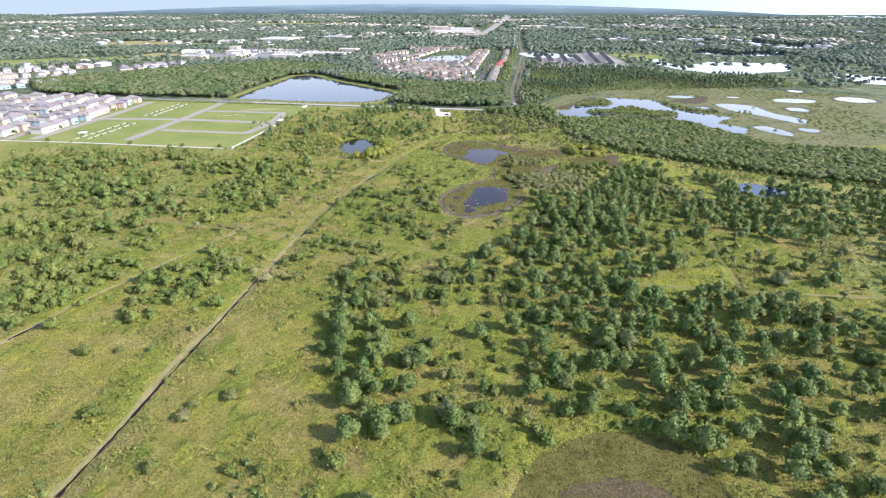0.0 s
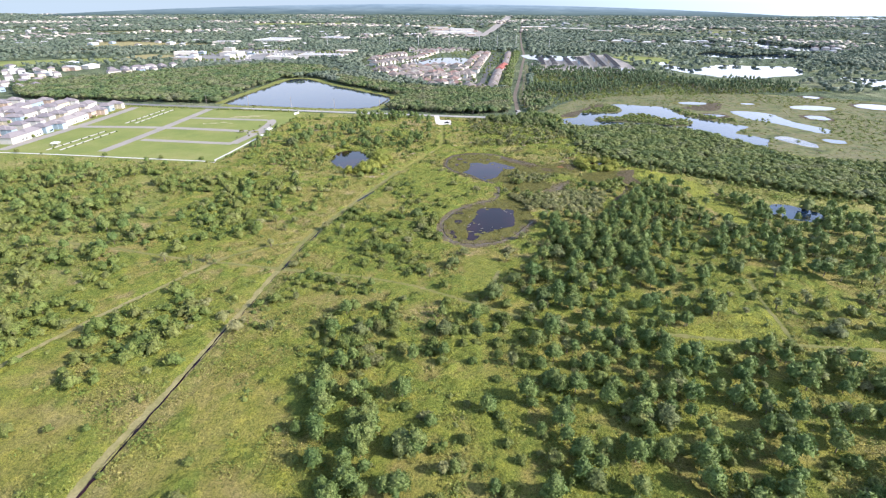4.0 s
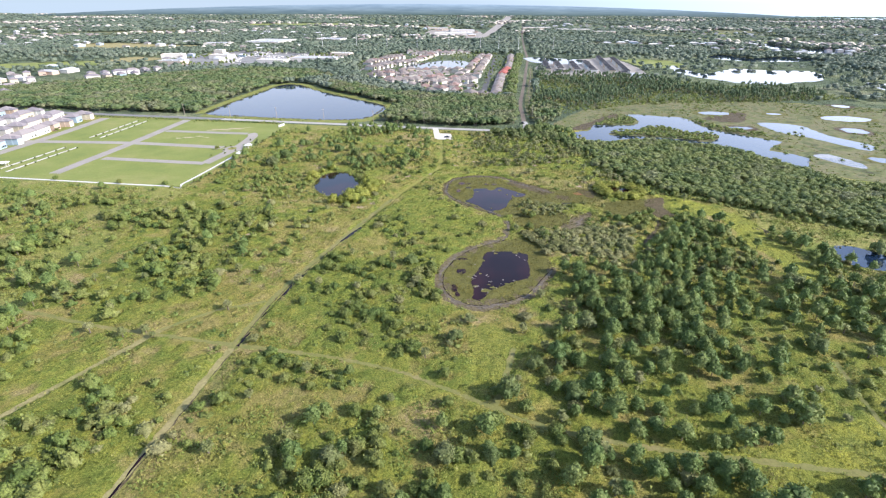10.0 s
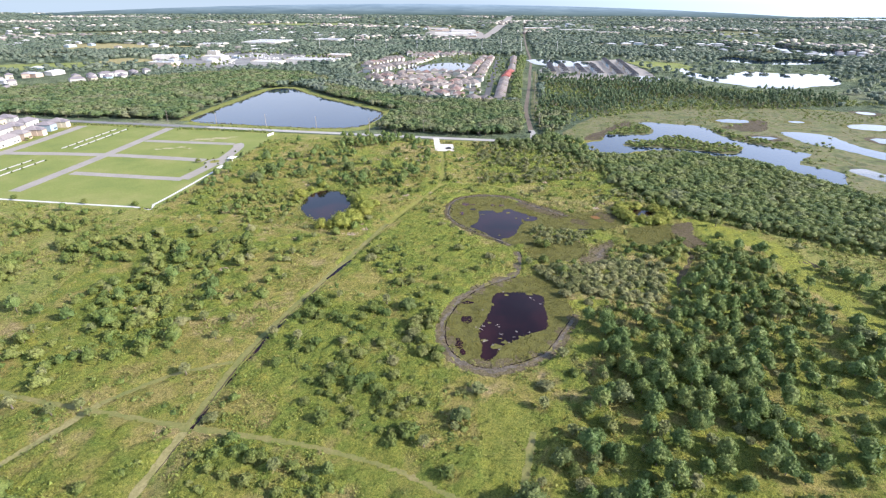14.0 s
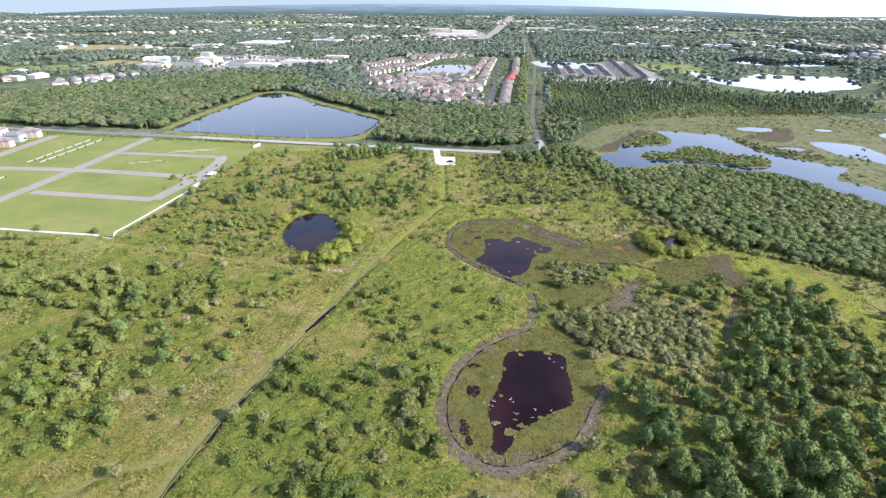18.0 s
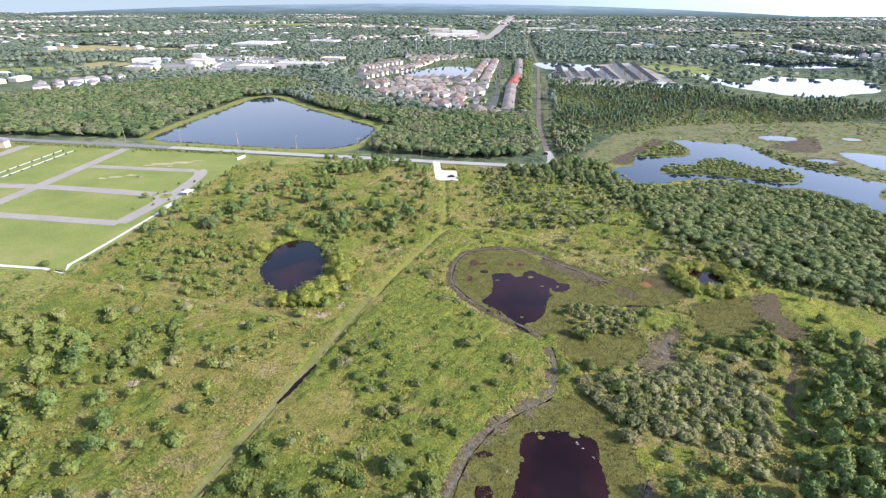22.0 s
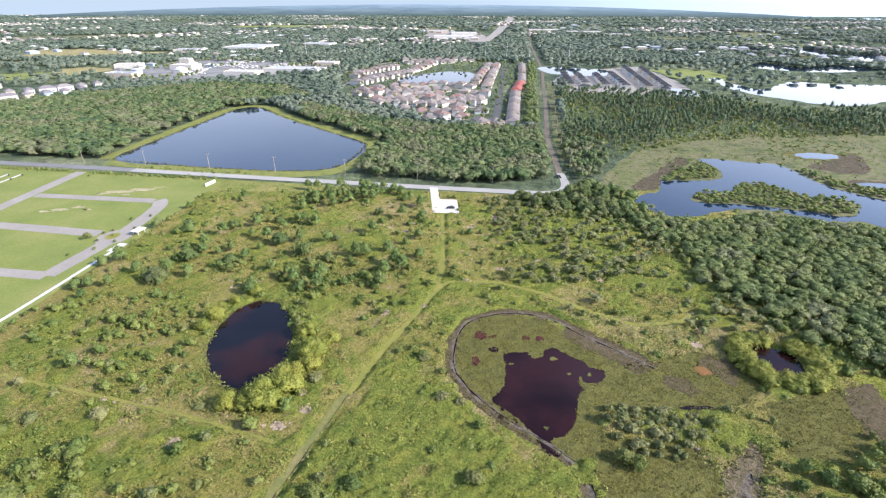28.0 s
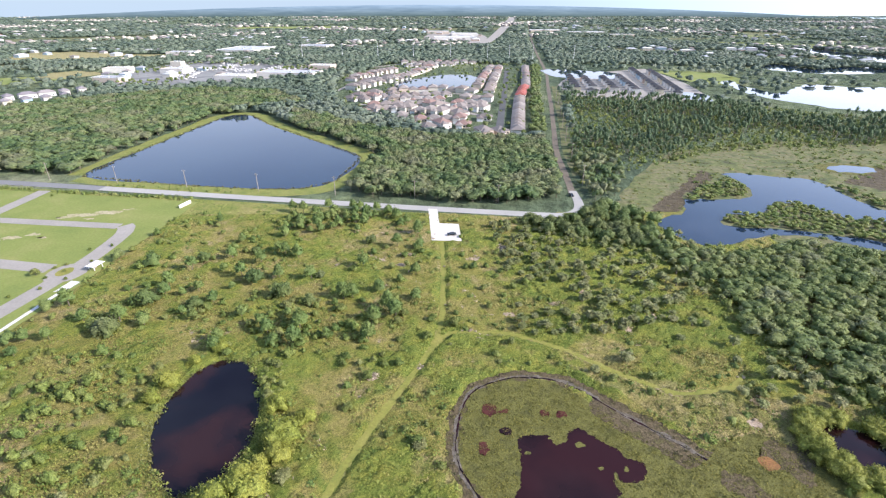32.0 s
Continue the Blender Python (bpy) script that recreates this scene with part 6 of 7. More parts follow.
retire(TAN, [(30, 770, TURN), (-30, 800, TURN), (52, 800, TURN)])
EAST_ROW = models_of((15, 12, 3.4, M_ROOF, M_STUCCO, "tan stucco house in a close row, brown tiled roof", "houses of the long eastern row", False))
row(EAST_ROW, [(76, 741), (92, 840), (105, 918)], 12.6, 0)
row(EAST_ROW, [(128, 1010), (164, 1240)], 12.6, 0)
RED = models_of((15, 12, 3.4, M_REDROOF, M_STUCCO, "stucco house in a close row with a red tiled roof", "red-roofed houses of the eastern row", False))
row(RED, [(107, 928), (125, 1003)], 12.6, 0)
retire(EAST_ROW, [(96, 862, 80)])
retire(RED, [(119, 980, 80)])
DARK = models_of((10, 9, 5.8, M_DARKROOF, M_PASTEL, "pale house with a dark shingled hip roof", "dark-roofed houses of the new estate"))
for line, gap in (([(186, 965), (205, 1085)], 22), ([(210, 975), (226, 1090)], 22), ([(234, 960), (254, 1090)], 21), ([(258, 950), (280, 1090)], 21)):
    row(DARK, line, gap, 90)
TERRACE = models_of((10, 9, 5.8, M_DARKROOF, M_PASTEL, "pale two-storey house in a close row, dark shingled roof", "close-set dark-roofed houses of the new estate", False))
row(TERRACE, [(286, 945), (334, 1190)], 19, 0)
row(TERRACE, [(308, 940), (354, 1160)], 19, 0)
retire(DARK, [(200, 950, 80)])
retire(TERRACE, [(300, 930, 80)])
WEST = models_of((10, 11, 5.0, M_GREYROOF, M_PASTEL, "pastel two-storey house with a grey-brown roof", "houses west of the lawn"), (9, 12, 5.4, M_GREYROOF, M_PASTEL, "narrow pastel house with a grey-brown roof", "houses west of the lawn", False), (18, 10, 5.0, M_GREYROOF, M_PASTEL, "cream terrace of houses under a grey-brown roof", "houses west of the lawn", False))
for line, gap in (([(-336, 450), (-336, 520), (-338, 604)], 16), ([(-362, 440), (-362, 520), (-366, 610)], 17), ([(-392, 440), (-392, 520), (-396, 620)], 17), ([(-425, 470), (-425, 630)], 18), ([(-455, 500), (-458, 640)], 19), ([(-490, 540), (-492, 640)], 24), ([(-520, 560), (-525, 640)], 24)):
    row(WEST, line, gap, 0)
for line in ([(-640, 780), (-560, 850)], [(-600, 720), (-520, 800)], [(-560, 690), (-500, 750)], [(-680, 860), (-580, 930)], [(-520, 900), (-440, 985)], [(-500, 870), (-430, 940)]):
    row(WEST, line, 19, 0)
retire(WEST, [(-410, 530, 90), (-440, 560, 90), (-408, 560, 90)])
for line, w, mt, lab in (([(60, 745), (80, 880), (98, 1000), (132, 1240)], 7, M_DARKROAD, "dark asphalt street between the houses"), ([(-90, 885), (-26, 889), (4, 885), (40, 832), (62, 815)], 7, M_CONC, "pale estate street"),
                         ([(-110, 1046), (-80, 1108), (-50, 1160), (-30, 1240)], 7, M_CONC, "pale estate street"), ([(-106, 895), (-66, 962), (20, 960), (76, 935)], 6, M_CONC, "pale estate street"),
                         ([(218, 960), (240, 1095)], 8, M_CONC, "pale street of the new estate"), ([(270, 945), (316, 1190)], 9, M_CONC, "pale street of the new estate"), ([(244, 955), (266, 1090)], 8, M_CONC, "pale street of the new estate"),
                         ([(-349, 430), (-350, 610)], 8, M_CONC, "pale estate street"), ([(-377, 430), (-380, 620)], 8, M_CONC, "pale estate street"), ([(-440, 470), (-442, 640)], 8, M_CONC, "pale estate street"),
                         ([(-150, 870), (-128, 960), (-118, 1020)], 5, M_CONC, "pale perimeter road of the estate"), ([(-185, 1125), (-130, 1210), (-60, 1300), (20, 1330)], 8, M_CONC, "pale road behind the estate")):
    ribbon("street", line, w, 0.16, mt, lab, "street", 0, 6)
ribbon("highway", [(130, 1780), (200, 2100), (330, 2850), (637, 4700)], (26, 60), 0.2, M_CONC, "wide pale highway running to the horizon", "highway", 0, 20)
sheet("new_estate_ground", [(180, 940), (205, 1100), (345, 1210), (372, 1180), (330, 925)], 0.08, M_CONC, "pale driveways and verges among the new houses", "verge", 2, 8)

x, y = spots(RNG, (-530, 430, -325, 640), 12)
sel = RNG.uniform(0, 1, len(x)) < 0.5
w = np.stack([x[sel], y[sel]], 1)
w = w[(np.abs((w[:, 0] + 336) % 29 - 14.5) < 5)]
field("garden_trees", [canopy_shape(RNG, 4) for _ in range(4)], w, RNG.uniform(0.5, 0.9, (len(w), 2)), [M_OAK, M_BARK], "dark green garden trees between the houses", "trees", RNG)

# large flat-roofed buildings
def store(w, d, h, label, r):
    e = tagged(new("warehouse"), label, "warehouse", "large flat-roofed buildings")
    part("wall", block(bmesh.new(), -w / 2, -d / 2, 0, w / 2, d / 2, h), M_STUCCO, e)
    bm = block(bmesh.new(), -w / 2 + 0.4, -d / 2 + 0.4, h + 0.005, w / 2 - 0.4, d / 2 - 0.4, h + 0.3)
    top = part("roof", bm, M_FLATROOF, e)
    bm = bmesh.new()
    for x0, y0, x1, y1 in ((-w / 2, -d / 2, w / 2, -d / 2 + 0.38), (-w / 2, d / 2 - 0.38, w / 2, d / 2), (-w / 2, -d / 2 + 0.38, -w / 2 + 0.38, d / 2 - 0.38), (w / 2 - 0.38, -d / 2 + 0.38, w / 2, d / 2 - 0.38)):
        block(bm, x0, y0, h + 0.003, x1, y1, h + 0.8)
    part("parapet", bm, M_STUCCO, e)
    for k in range(4):
        x, y = r.uniform(-w / 2 + 3, w / 2 - 3), r.uniform(-d / 2 + 3, d / 2 - 3)
        part("roof_unit", block(bmesh.new(), x - 1.5, y - 1.2, h + 0.304, x + 1.5, y + 1.2, h + 1.7), M_POLE, top, "grey rooftop air handler")
    return e


for x, y, w, d, h, a in ((-296, 1100, 52, 30, 6, TURN), (-222, 1130, 92, 42, 7, TURN), (-430, 1560, 90, 110, 9, TURN), (-290, 1665, 70, 60, 8, TURN), (-455, 1262, 20, 14, 9, TURN), (-520, 1190, 40, 25, 7, 5), (-190, 1225, 40, 30, 7, TURN),
                          (440, 2440, 120, 40, 8, 0), (560, 2300, 130, 40, 8, 0), (640, 2150, 80, 40, 7, 0), (-420, 1180, 40, 30, 7, TURN), (-470, 1080, 45, 26, 6, TURN), (60, 2000, 110, 60, 8, 0), (110, 2200, 90, 60, 8, 0), (20, 2350, 80, 50, 8, 0), (-540, 1480, 60, 40, 8, 0)):
    s = store(w, d, h, "wide commercial building with a pale flat roof", RNG)
    s.matrix_basis = pose(x, y, 0, 0, 0, a)
sheet("parking_apron", [(-481, 1092), (-477, 1344), (-300, 1440), (-165, 1245), (-200, 1120), (-289, 1041), (-419, 1010)], 0.1, M_YARD, "grey asphalt yards round the stores", "pavement", 3, 15)
sheet("parking_apron", [(20, 1900), (150, 1880), (170, 2300), (20, 2420), (-30, 2100)], 0.1, M_CONC, "pale paved yards beside the highway", "pavement", 5, 20)
FAR_FIELDS = [[(668, 1452), (824, 1391), (781, 1329), (656, 1417)], [(-830, 1328), (-918, 1532), (-839, 1579), (-645, 1505), (-555, 1510), (-546, 1402), (-736, 1331)], [(1143, 2542), (1310, 2302), (1148, 2039), (1112, 2385)], [(-623, 1139), (-600, 1205), (-527, 1162), (-567, 1101)],
              [(-813, 1226), (-810, 1290), (-718, 1300), (-711, 1240)], [(-900, 1000), (-620, 1130), (-560, 1080), (-800, 930)], [(430, 1650), (760, 1560), (760, 1480), (430, 1560)], [(700, 1950), (1150, 1700), (1110, 1600), (690, 1830)], [(-330, 1740), (-60, 1820), (-60, 1740), (-320, 1670)], [(380, 1180), (470, 1150), (440, 1040), (380, 1050)],
              [(-1500, 1900), (-900, 2300), (-860, 2150), (-1400, 1740)], [(1100, 2300), (1800, 1900), (1780, 1780), (1080, 2150)], [(450, 2120), (820, 2050), (820, 1980), (450, 2040)], [(650, 1380), (900, 1200), (960, 1230), (700, 1440)], [(-200, 2700), (300, 2800), (300, 2650), (-200, 2560)], [(-900, 2900), (-400, 3000), (-400, 2800), (-880, 2740)]]
for k, pts in enumerate(FAR_FIELDS):
    sheet("far_field", pts, 0.1 + 0.01 * (k % 5), M_DRY if k in (1, 3) else M_LAWN if k % 2 else M_WETGRASS, "pale open field between distant woods", "field", 8, 25, seed=k)


# distant buildings, too small to tell their parts beyond wall and roof
FAR_MODELS = []
for w, d, h, rm, lab in ((14, 11, 4, M_FLATROOF, "small distant pale-roofed building"), (13, 11, 4, M_ROOF, "small distant tan-roofed house"), (24, 13, 5, M_FLATROOF, "distant long white-roofed building"), (13, 11, 4, M_GREYROOF, "small distant grey-roofed house")):
    e = tagged(new("distant_house"), lab, "house", "distant houses")
    part("wall", block(bmesh.new(), -w / 2, -d / 2, 0, w / 2, d / 2, h), M_PASTEL, e)
    part("roof", hip(bmesh.new(), -w / 2 - 0.5, -d / 2 - 0.5, w / 2 + 0.5, d / 2 + 0.5, h + 0.21, 2.2), rm, e)
    FAR_MODELS.append(e)
CLUSTERS = [(-700, 900, 130, 70, 26), (-900, 1500, 260, 120, 46), (-560, 2000, 300, 120, 40), (-1000, 2500, 500, 150, 34), (700, 1500, 200, 120, 46), (900, 1330, 120, 60, 22), (560, 1560, 100, 60, 16), (-350, 1420, 90, 60, 16), (-150, 2300, 250, 150, 30), (350, 2900, 500, 250, 24), (1300, 2100, 350, 150, 26), (520, 1650, 120, 60, 14), (-250, 1900, 200, 60, 16), (100, 2050, 70, 150, 18), (1000, 2700, 500, 200, 16), (-1600, 2100, 300, 200, 30), (-420, 1180, 90, 60, 14)]
taken = []
for cx, cy, sx, sy, n in CLUSTERS:
    for _ in range(n):
        x, y = cx + RNG.uniform(-1, 1) * sx, cy + RNG.uniform(-1, 1) * sy
        if all(abs(x - a) + abs(y - b) > 34 for a, b in taken):
            taken.append((x, y))
            copy_thing(FAR_MODELS[RNG.randint(4)], pose(x, y, 0, 0, 0, RNG.choice((0, 90)) + TURN))
retire(FAR_MODELS, [(-640, 1010, 0), (-760, 1330, 0), (820, 1440, 0), (-700, 1600, 0)])

# ---- distant woods ----
BUILT = [[(-110, 890), (-60, 815), (-20, 800), (-15, 745), (60, 715), (100, 725), (180, 1250), (40, 1330), (-80, 1300), (-140, 1080)], [(175, 930), (205, 1110), (350, 1215), (375, 1180), (335, 920)], [(-545, 640), (-325, 625), (-320, 430), (-560, 430)], [(-481, 1082), (-477, 1334), (-280, 1260), (-165, 1245), (-190, 1120), (-289, 1041), (-419, 1000)], [(20, 1900), (150, 1880), (170, 2300), (20, 2420), (-30, 2100)], [(-700, 860), (-560, 680), (-480, 680), (-420, 960), (-500, 1010)]]
w_all = []
for y0, y1, gap, wide, keep in ((560, 1000, 6.8, 10.5, 0.92), (1000, 1500, 9.2, 14, 0.92), (1500, 2300, 15.5, 22, 0.88), (2300, 4700, 34, 44, 0.8)):
    half = y1 * 0.95
    x, y = spots(RNG, (-half, y0, half, y1), gap)
    sel = (np.abs(x) < 0.93 * y + 60) & (RNG.uniform(0, 1, len(x)) < keep * np.clip((patches(x, y, 150, 51) - 0.2) * 4, 0.15, 1))
    for poly in BUILT + FAR_LAKES + FAR_FIELDS + [FOREST_N, FOREST_W, PINES_N, MEADOW_EAST, LAKE, LAWN, LAKE_EAST, FOREST_E]:
        sel &= ~inside(poly, x, y)
    sel &= (off_line(ROAD, x, y) > 16) & (off_line(POWER_ROAD, x, y) > 14) & (off_line(LAKE + LAKE[:1], x, y) > 16) & (off_line([(130, 1780), (330, 2850), (637, 4700)], x, y) > 40)
    for poly in FAR_LAKES:
        for reach in (18, 36, 54, 70):
            sel &= ~inside([(a - reach * 0.3, b - reach) for a, b in poly], x, y)
    sel &= ~((y < 700 - 0.18 * x) & (x < 60)) & ~((x > 60) & (y < 700))
    if taken:
        t = np.array(taken)
        keepers = np.ones(len(x), bool)
        for a, b in t:
            keepers &= np.hypot(x - a, y - b) > 16
        sel &= keepers
    w = np.stack([x[sel], y[sel]], 1)
    s = np.stack([RNG.uniform(0.8, 1.25, len(w)) * wide, RNG.uniform(7.5, 11, len(w)) * (1 if wide < 30 else 1.15)], 1)
    field("distant_woods", [far_shape(RNG) for _ in range(5)], w, s, [M_HAZED_WOODS], "distant green woods with a blue haze tint", "woods", RNG)
# far towns: pale specks of roof and wall
x, y = spots(RNG, (-3400, 1350, 3400, 4600), 24)
sel = (np.abs(x) < 0.93 * y) & (RNG.uniform(0, 1, len(x)) < np.clip((patches(x, y, 150, 81) - 0.66) * 1.8, 0, 0.5))
for poly in FAR_LAKES + FAR_FIELDS:
    sel &= ~inside(poly, x, y)
w = np.stack([x[sel], y[sel]], 1)
bm0 = hip(block(bmesh.new(), -0.5, -0.4, 0, 0.5, 0.4, 0.8), -0.54, -0.44, 0.54, 0.44, 0.86, 0.3, 0.05)
bmesh.ops.triangulate(bm0, faces=bm0.faces)
bm0.verts.index_update()
box_shape = (np.array([v.co[:] for v in bm0.verts]), np.array([[v.index for v in f.verts] for f in bm0.faces]))
bm0.free()
for k, (mt, lab) in enumerate(((M_STUCCO, "pale specks of a far town among trees"), (M_ROOF, "tan roofs of a far town among trees"))):
    q = w[k::2]
    field("far_town", [template(box_shape)], q, np.stack([RNG.uniform(9, 19, len(q)), RNG.uniform(6, 9, len(q))], 1), [mt], lab, "town", RNG)
# cars far off in the store yards
x, y = spots(RNG, (-470, 1050, -190, 1420), 6.5)
sel = (inside([(-421, 1374), (-354, 1410), (-320, 1290), (-373, 1236)], x, y) | (inside([(-470, 1110), (-440, 1230), (-230, 1290), (-250, 1170), (-330, 1140), (-400, 1060)], x, y) & (patches(x, y, 18, 91) > 0.55))) & (RNG.uniform(0, 1, len(x)) < 0.5)
w = np.stack([x[sel], y[sel]], 1)
field("parked_cars", [template(box_shape)], w, np.stack([RNG.uniform(3.8, 5, len(w)), RNG.uniform(1.3, 1.7, len(w))], 1), [M_FLATROOF], "pale cars in rows in the distant store yard", "cars", RNG)
# trees between the store yards
x, y = spots(RNG, (-480, 1020, -170, 1330), 12)
sel = inside([(-481, 1092), (-477, 1334), (-300, 1400), (-165, 1245), (-200, 1120), (-289, 1041), (-419, 1010)], x, y) & (RNG.uniform(0, 1, len(x)) < np.clip((patches(x, y, 24, 92) - 0.5) * 2.5, 0.03, 0.7)) & (np.hypot((x + 222) / 60, (y - 1130) / 40) > 1) & (np.hypot((x + 296) / 42, (y - 1100) / 30) > 1)
w = np.stack([x[sel], y[sel]], 1)
field("yard_trees", [canopy_shape(RNG, 4) for _ in range(4)], w, RNG.uniform(0.6, 1.1, (len(w), 2)), [M_OAK, M_BARK], "dark green trees between the store yards", "trees", RNG)
# garden trees among the houses
x, y = spots(RNG, (-140, 725, 190, 1330), 17)
sel = inside(BUILT[0], x, y) & (RNG.uniform(0, 1, len(x)) < 0.6)
for p in FAR_LAKES:
    sel &= ~inside(p, x, y)
w = np.stack([x[sel], y[sel]], 1)
field("garden_trees", [canopy_shape(RNG) for _ in range(4)], w, RNG.uniform(0.6, 1.0, (len(w), 2)), [M_OAK, M_BARK], "dark green trees between the houses", "trees", RNG)
x, y = spots(RNG, (84, 730, 210, 1260), 6)
d = off_line([(92, 735), (112, 850), (128, 940), (150, 1060), (182, 1240)], x, y)
w = np.stack([x[d < 6], y[d < 6]], 1)
field("hedge_trees", [canopy_shape(RNG) for _ in range(4)], w, RNG.uniform(0.8, 1.15, (len(w), 2)), [M_OAK, M_BARK], "tall dark tree belt beside the track", "trees", RNG)

# ---- the unbuilt estate on the lawn ----
for k, (line, w) in enumerate((([(-236, 596), (-242, 508), (-250, 428)], 8), ([(-331, 513), (-243, 508), (-164, 494)], 7.5), ([(-239, 464), (-161, 451)], 6.5), ([(-234, 550), (-160, 540)], 6.5), ([(-158, 541), (-153, 532), (-153, 496), (-161, 451)], 8), ([(-318, 604), (-320, 527), (-328, 432)], 9))):
    ribbon("estate_road", line, w, 0.10 + 0.006 * k, M_CONC, "pale concrete road across the empty lawn", "road", 0, 4)
for line in ([(-272, 592), (-277, 526)], [(-281, 592), (-286, 526)], [(-277, 495), (-284, 432)], [(-286, 495), (-294, 432)]):
    ribbon("footpath", line, 2.0, 0.10, M_SHELL, "narrow white footpath on the lawn", "path", 0, 6)
for k, (x, y, a, b) in enumerate([(-188, 556, 9, 2.6), (-176, 560, 7, 3), (-197, 552, 5, 1.2), (-168, 564, 4, 1.2), (-205, 527, 5, 1.4), (-197, 530, 4, 1.6), (-190, 526, 3, 0.9), (-212, 524, 3, 0.8), (-182, 550, 3, 0.8)]):
    sheet("bare_patch", [(x + a * math.cos(t), y + b * math.sin(t)) for t in np.arange(9) * 0.698], 0.08, M_SAND, "bare sandy patch in the lawn", "sand", 2.4, 0.8, seed=k, grain=2.5)
sheet("turning_circle", [(-154.5 + 8 * math.cos(t), 490 + 9 * math.sin(t)) for t in np.arange(16) * 0.3927], 0.148, M_CONC, "paved turning circle at the end of the estate road", "road", 0.4, 1.5)
sheet("roundabout_bed", [(-156 + 3.2 * math.cos(t), 491 + 4 * math.sin(t)) for t in np.arange(8) * 0.785], 0.16, M_TRAIL, "planted island in the turning circle", "flower bed", 0.3, 1)
ribbon("pavement", WALKWAY, 1.7, 0.15, M_PALE, "narrow white concrete pavement round the lawn", "pavement", 0, 4)
sheet("pavement_pad", [(-149.5, 474), (-145, 475), (-143.8, 482), (-148, 483)], 0.158, M_PALE, "white concrete pad at the end of the pavement", "pavement", straight=True)
# shelter
shelter = tagged(new("shelter"), "small white-roofed shelter at the edge of the lawn", "shelter")
part("roof", hip(bmesh.new(), -4.0, -3.0, 4.0, 3.0, 2.9, 1.1), M_WHITE, shelter)
for x in (-2.7, 2.7):
    for y in (-1.9, 1.9):
        part("post", block(bmesh.new(), x - 0.12, y - 0.12, 0, x + 0.12, y + 0.12, 2.72), M_WHITE, shelter)
part("bench", block(bmesh.new(), -1.2, 0.6, 0, 1.2, 1.1, 0.45), M_WOODPOLE, shelter)
shelter.matrix_basis = pose(-144.5, 494, 0.1, 0, 0, 75) @ Matrix.Scale(0.75, 4)
copy_thing(shelter, pose(-296, 446, 0.1, 0, 0, 10))
gate = tagged(new("entrance_wall"), "low cream entrance wall at the corner of the lawn", "wall")
part("wall", block(bmesh.new(), -0.2, -4.5, 0, 0.2, 4.5, 1.7), M_STUCCO, gate)
part("coping", block(bmesh.new(), -0.28, -4.6, 1.703, 0.28, 4.6, 1.84), M_WHITE, gate)
gate.matrix_basis = pose(-139, 569, 0.05, 0, 0, TURN - 8)
x, y = spots(RNG, (-330, 570, -140, 612), 2.2)
d = off_line([(-330, 611), (-246, 598)], x, y)
d2 = off_line([(-228, 594), (-142, 580)], x, y)
sel = (d < 1.4) | (d2 < 1.4)
w = np.stack([x[sel], y[sel]], 1)
field("hedge", [bush_shape(RNG) for _ in range(3)], w, RNG.uniform(1.2, 1.7, (len(w), 2)), [M_SHRUB], "clipped green hedge along the road", "hedge", RNG)
models = plant_maker("shrub")
for x, y in ((-166, 404), (-196, 408), (-240, 415), (-290, 421), (-310, 424), (-162, 494), (-156, 476), (-164, 470), (-158, 512), (-225, 586), (-330, 470), (-331, 490), (-329, 550)) + tuple((a + (b - a) * f + 3.0, c + (d_ - c) * f) for a, c, b, d_ in ((-272, 592, -277, 526), (-281, 592, -286, 526), (-277, 495, -284, 432), (-286, 495, -294, 432)) for f in (0.06, 0.2, 0.37, 0.5, 0.68, 0.81, 0.95)) + ((-160, 485), (-151, 484), (-159, 497), (-150, 500), (-156, 491), (-166, 488), (-150, 516)):
    plant("shrub", models, x, y, *((0.75, 0.8) if x < -300 or x in (-166, -196, -240) else (0.3, 0.36)), "shrubs along the lawn")


# ---- poles, cars ----
def pole(x, y, h, arms, mat, label, group):
    e = tagged(new("utility_pole"), label, "pole", group)
    v, t = tube((0, 0, -0.2), (0, 0, h), 0.22 if h < 20 else 0.5, 0.15 if h < 20 else 0.25, 8)
    part("shaft", mesh_of("shaft", v, t, [mat]), None, e)
    for z in arms:
        arm = part("crossarm", block(bmesh.new(), -1.3, 0.152, z - 0.08, 1.3, 0.32, z + 0.08), mat, e)
        for xx in (-1.1, 1.1):
            part("insulator", block(bmesh.new(), xx - 0.08, 0.16, z + 0.083, xx + 0.08, 0.3, z + 0.35), M_POLE, arm, "pale ceramic insulator")
    e.matrix_basis = pose(x, y, 0, 0, 0, TURN)


for x, y in ((-9, 578), (39, 570), (-57, 586), (-105, 593), (-152, 601), (-248, 618), (-200, 610)):
    pole(x, y, 11.5, (10.6,), M_WOODPOLE, "weathered timber utility pole beside the road", "poles along the road")
for x, y in ((-260, 1380), (-180, 1380), (-109, 1380), (-38, 1375), (36, 1362), (108, 1352), (150, 1345), (193, 1330), (270, 1320)):
    pole(x, y, 32, (29, 25), M_POLE, "tall pale steel transmission pole", "transmission poles")
for k in range(7):
    x, y = np.interp(600 + 55 * k, [q[1] for q in POWER_ROAD], [q[0] for q in POWER_ROAD]) + 8, 600 + 55 * k
    pole(float(x), float(y), 14, (13,), M_WOODPOLE, "timber power pole beside the track", "poles along the track")

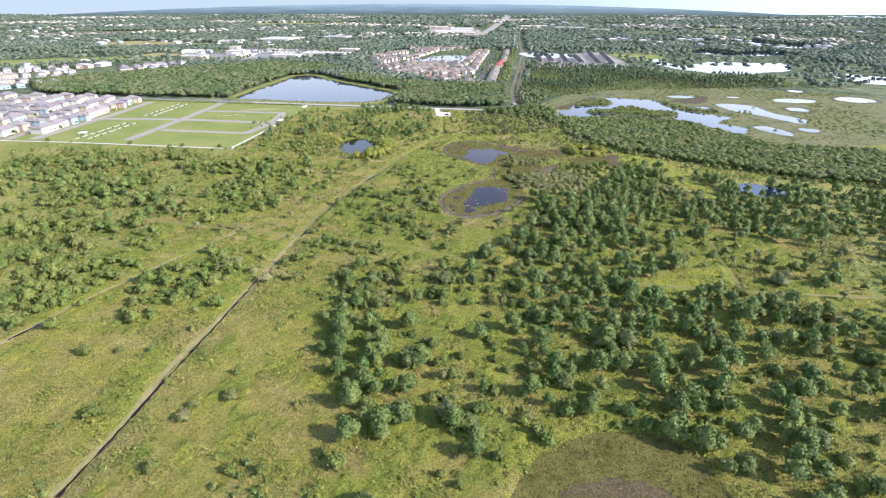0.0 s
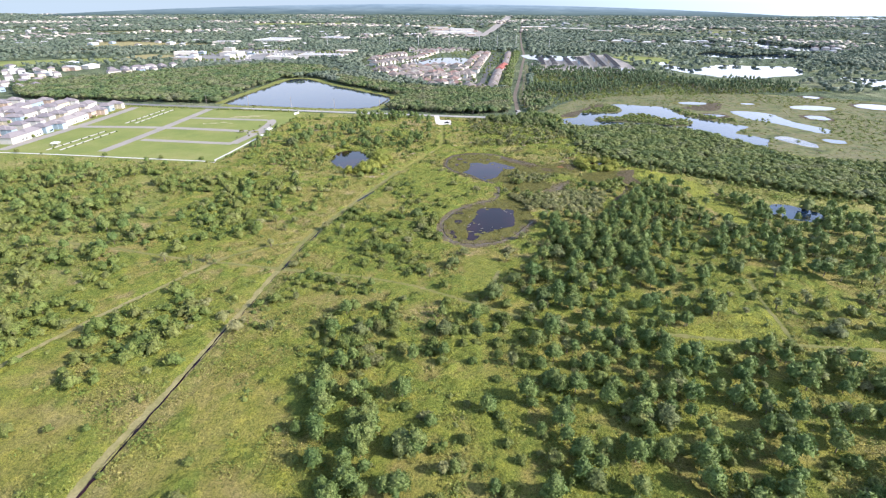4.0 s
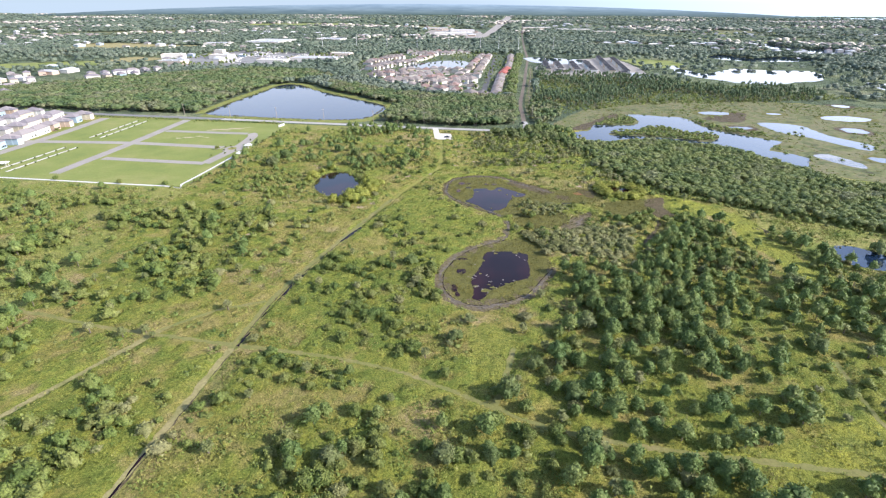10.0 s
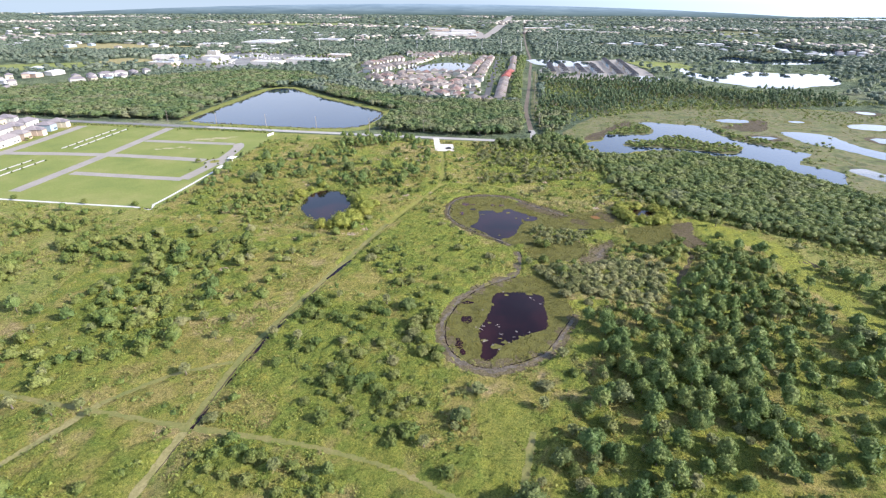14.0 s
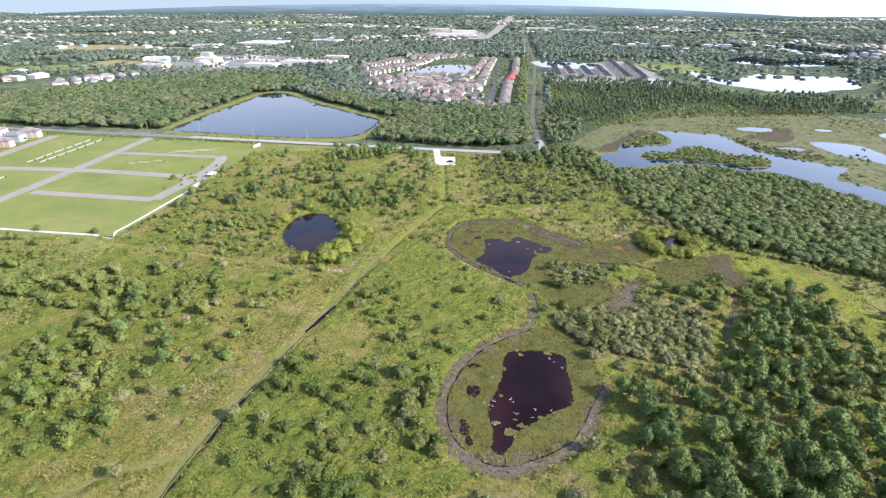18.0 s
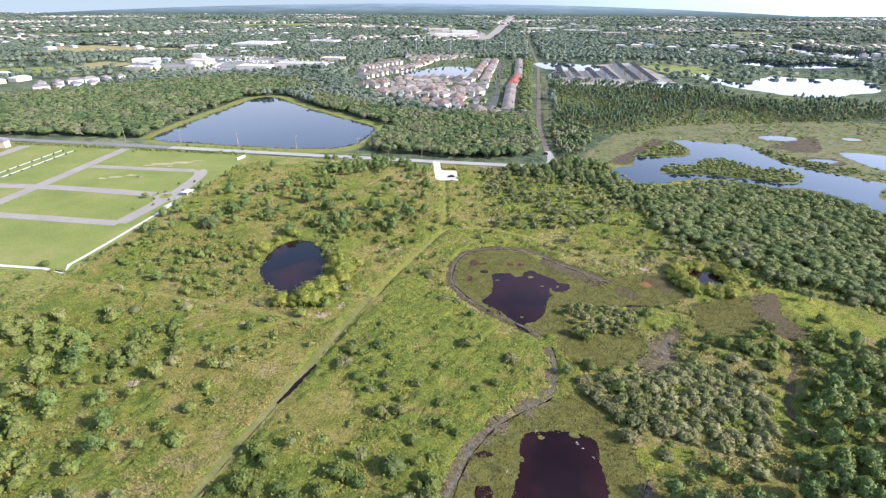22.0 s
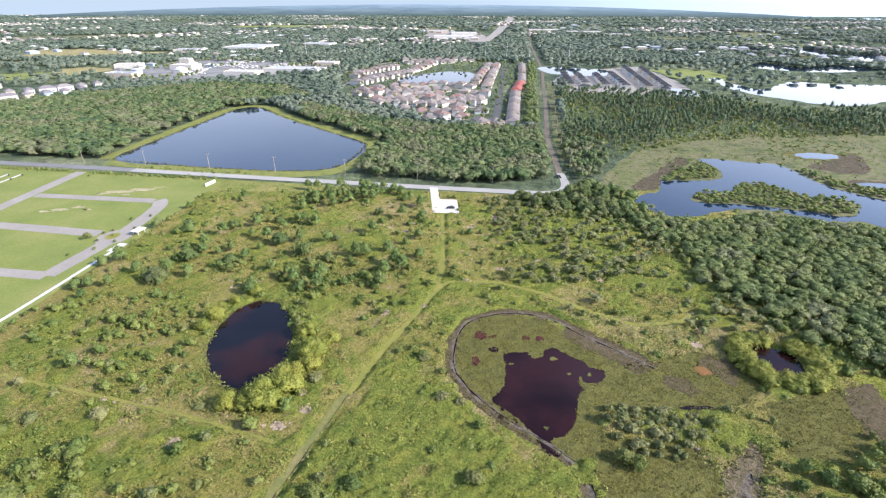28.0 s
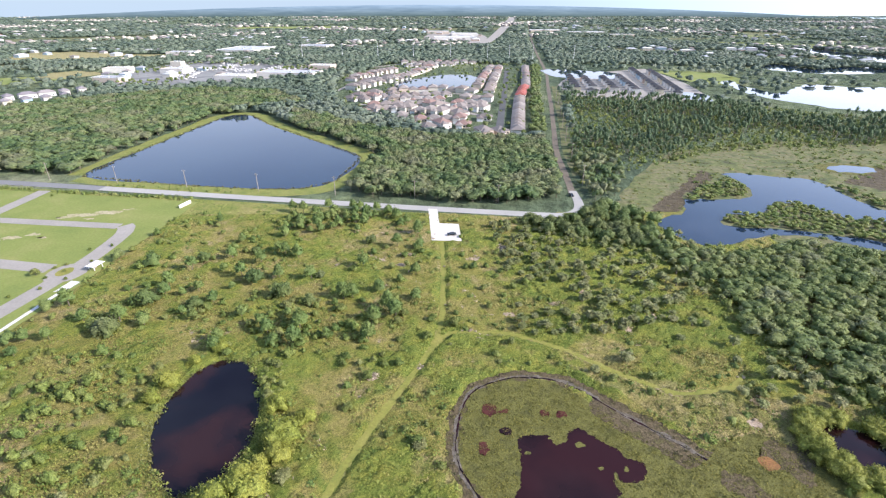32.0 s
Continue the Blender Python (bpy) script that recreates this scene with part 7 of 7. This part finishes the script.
M_CARPAINT = material("dark_car_paint", 0.25, 0.3, 0.5)[0]
M_CARPAINT.node_tree.nodes["Principled BSDF"].inputs["Base Color"].default_value = (0.02, 0.022, 0.026, 1)
M_TYRE = mottled("tyre_rubber", [(0.02, 0.02, 0.02), (0.035, 0.035, 0.035)], 3, 20, 0.9)


def car(x, y, a):
    e = tagged(new("car"), "dark parked car on pale ground", "car")
    bm = bmesh.new()
    prof = [(-2.25, 0.35), (-2.3, 0.75), (-2.1, 0.95), (-1.0, 1.02), (1.75, 1.05), (2.2, 0.9), (2.25, 0.35)]
    sides = [[bm.verts.new((px, s * 0.9, pz)) for px, pz in prof] for s in (-1, 1)]
    bm.faces.new(sides[0])
    bm.faces.new(sides[1][::-1])
    for i in range(len(prof)):
        j = (i + 1) % len(prof)
        bm.faces.new((sides[0][i], sides[0][j], sides[1][j], sides[1][i]))
    body = part("body", bm, M_CARPAINT, e)
    for ly in (-0.62, 0.62):
        part("headlight", block(bmesh.new(), -2.33, ly - 0.18, 0.66, -2.27, ly + 0.18, 0.8), M_WHITE, body, "clear headlight")
    bm = bmesh.new()
    low = [bm.verts.new(q) for q in ((-1.2, -0.82, 1.025), (1.6, -0.82, 1.05), (1.6, 0.82, 1.05), (-1.2, 0.82, 1.025))]
    top = [bm.verts.new(q) for q in ((-0.4, -0.65, 1.48), (1.1, -0.65, 1.48), (1.1, 0.65, 1.48), (-0.4, 0.65, 1.48))]
    bm.faces.new(top)
    for i in range(4):
        bm.faces.new((low[i], low[(i + 1) % 4], top[(i + 1) % 4], top[i]))
    part("windows", bm, M_PANE, e)
    part("roof_panel", block(bmesh.new(), -0.38, -0.63, 1.483, 1.08, 0.63, 1.51), M_CARPAINT, e)
    for wx in (-1.4, 1.4):
        for wy in (-0.95, 0.95):
            v, t = tube((wx, wy - 0.1, 0.33), (wx, wy + 0.1, 0.33), 0.33, 0.33, 12)
            k = len(v) // 2
            v = np.concatenate([v, [(wx, wy - 0.1, 0.33), (wx, wy + 0.1, 0.33)]])
            i = np.arange(k)
            t = np.concatenate([t, np.stack([i, np.full(k, 2 * k), (i + 1) % k], 1), np.stack([i + k, (i + 1) % k + k, np.full(k, 2 * k + 1)], 1)])
            wheel = part("wheel", mesh_of("wheel", v, t, [M_TYRE]), None, e)
            v, t = tube((wx, wy - 0.112, 0.33), (wx, wy + 0.112, 0.33), 0.2, 0.2, 10)
            v = np.concatenate([v, [(wx, wy - 0.118, 0.33), (wx, wy + 0.118, 0.33)]])
            i = np.arange(10)
            t = np.concatenate([t, np.stack([i, np.full(10, 20), (i + 1) % 10], 1), np.stack([i + 10, (i + 1) % 10 + 10, np.full(10, 21)], 1)])
            part("rim", mesh_of("rim", v, t, [M_POLE]), None, wheel, "silver wheel rim")
    e.matrix_basis = pose(x, y, 0.152, 0, 0, a)


car(11, 526, 5)
car(84, 581, 95)
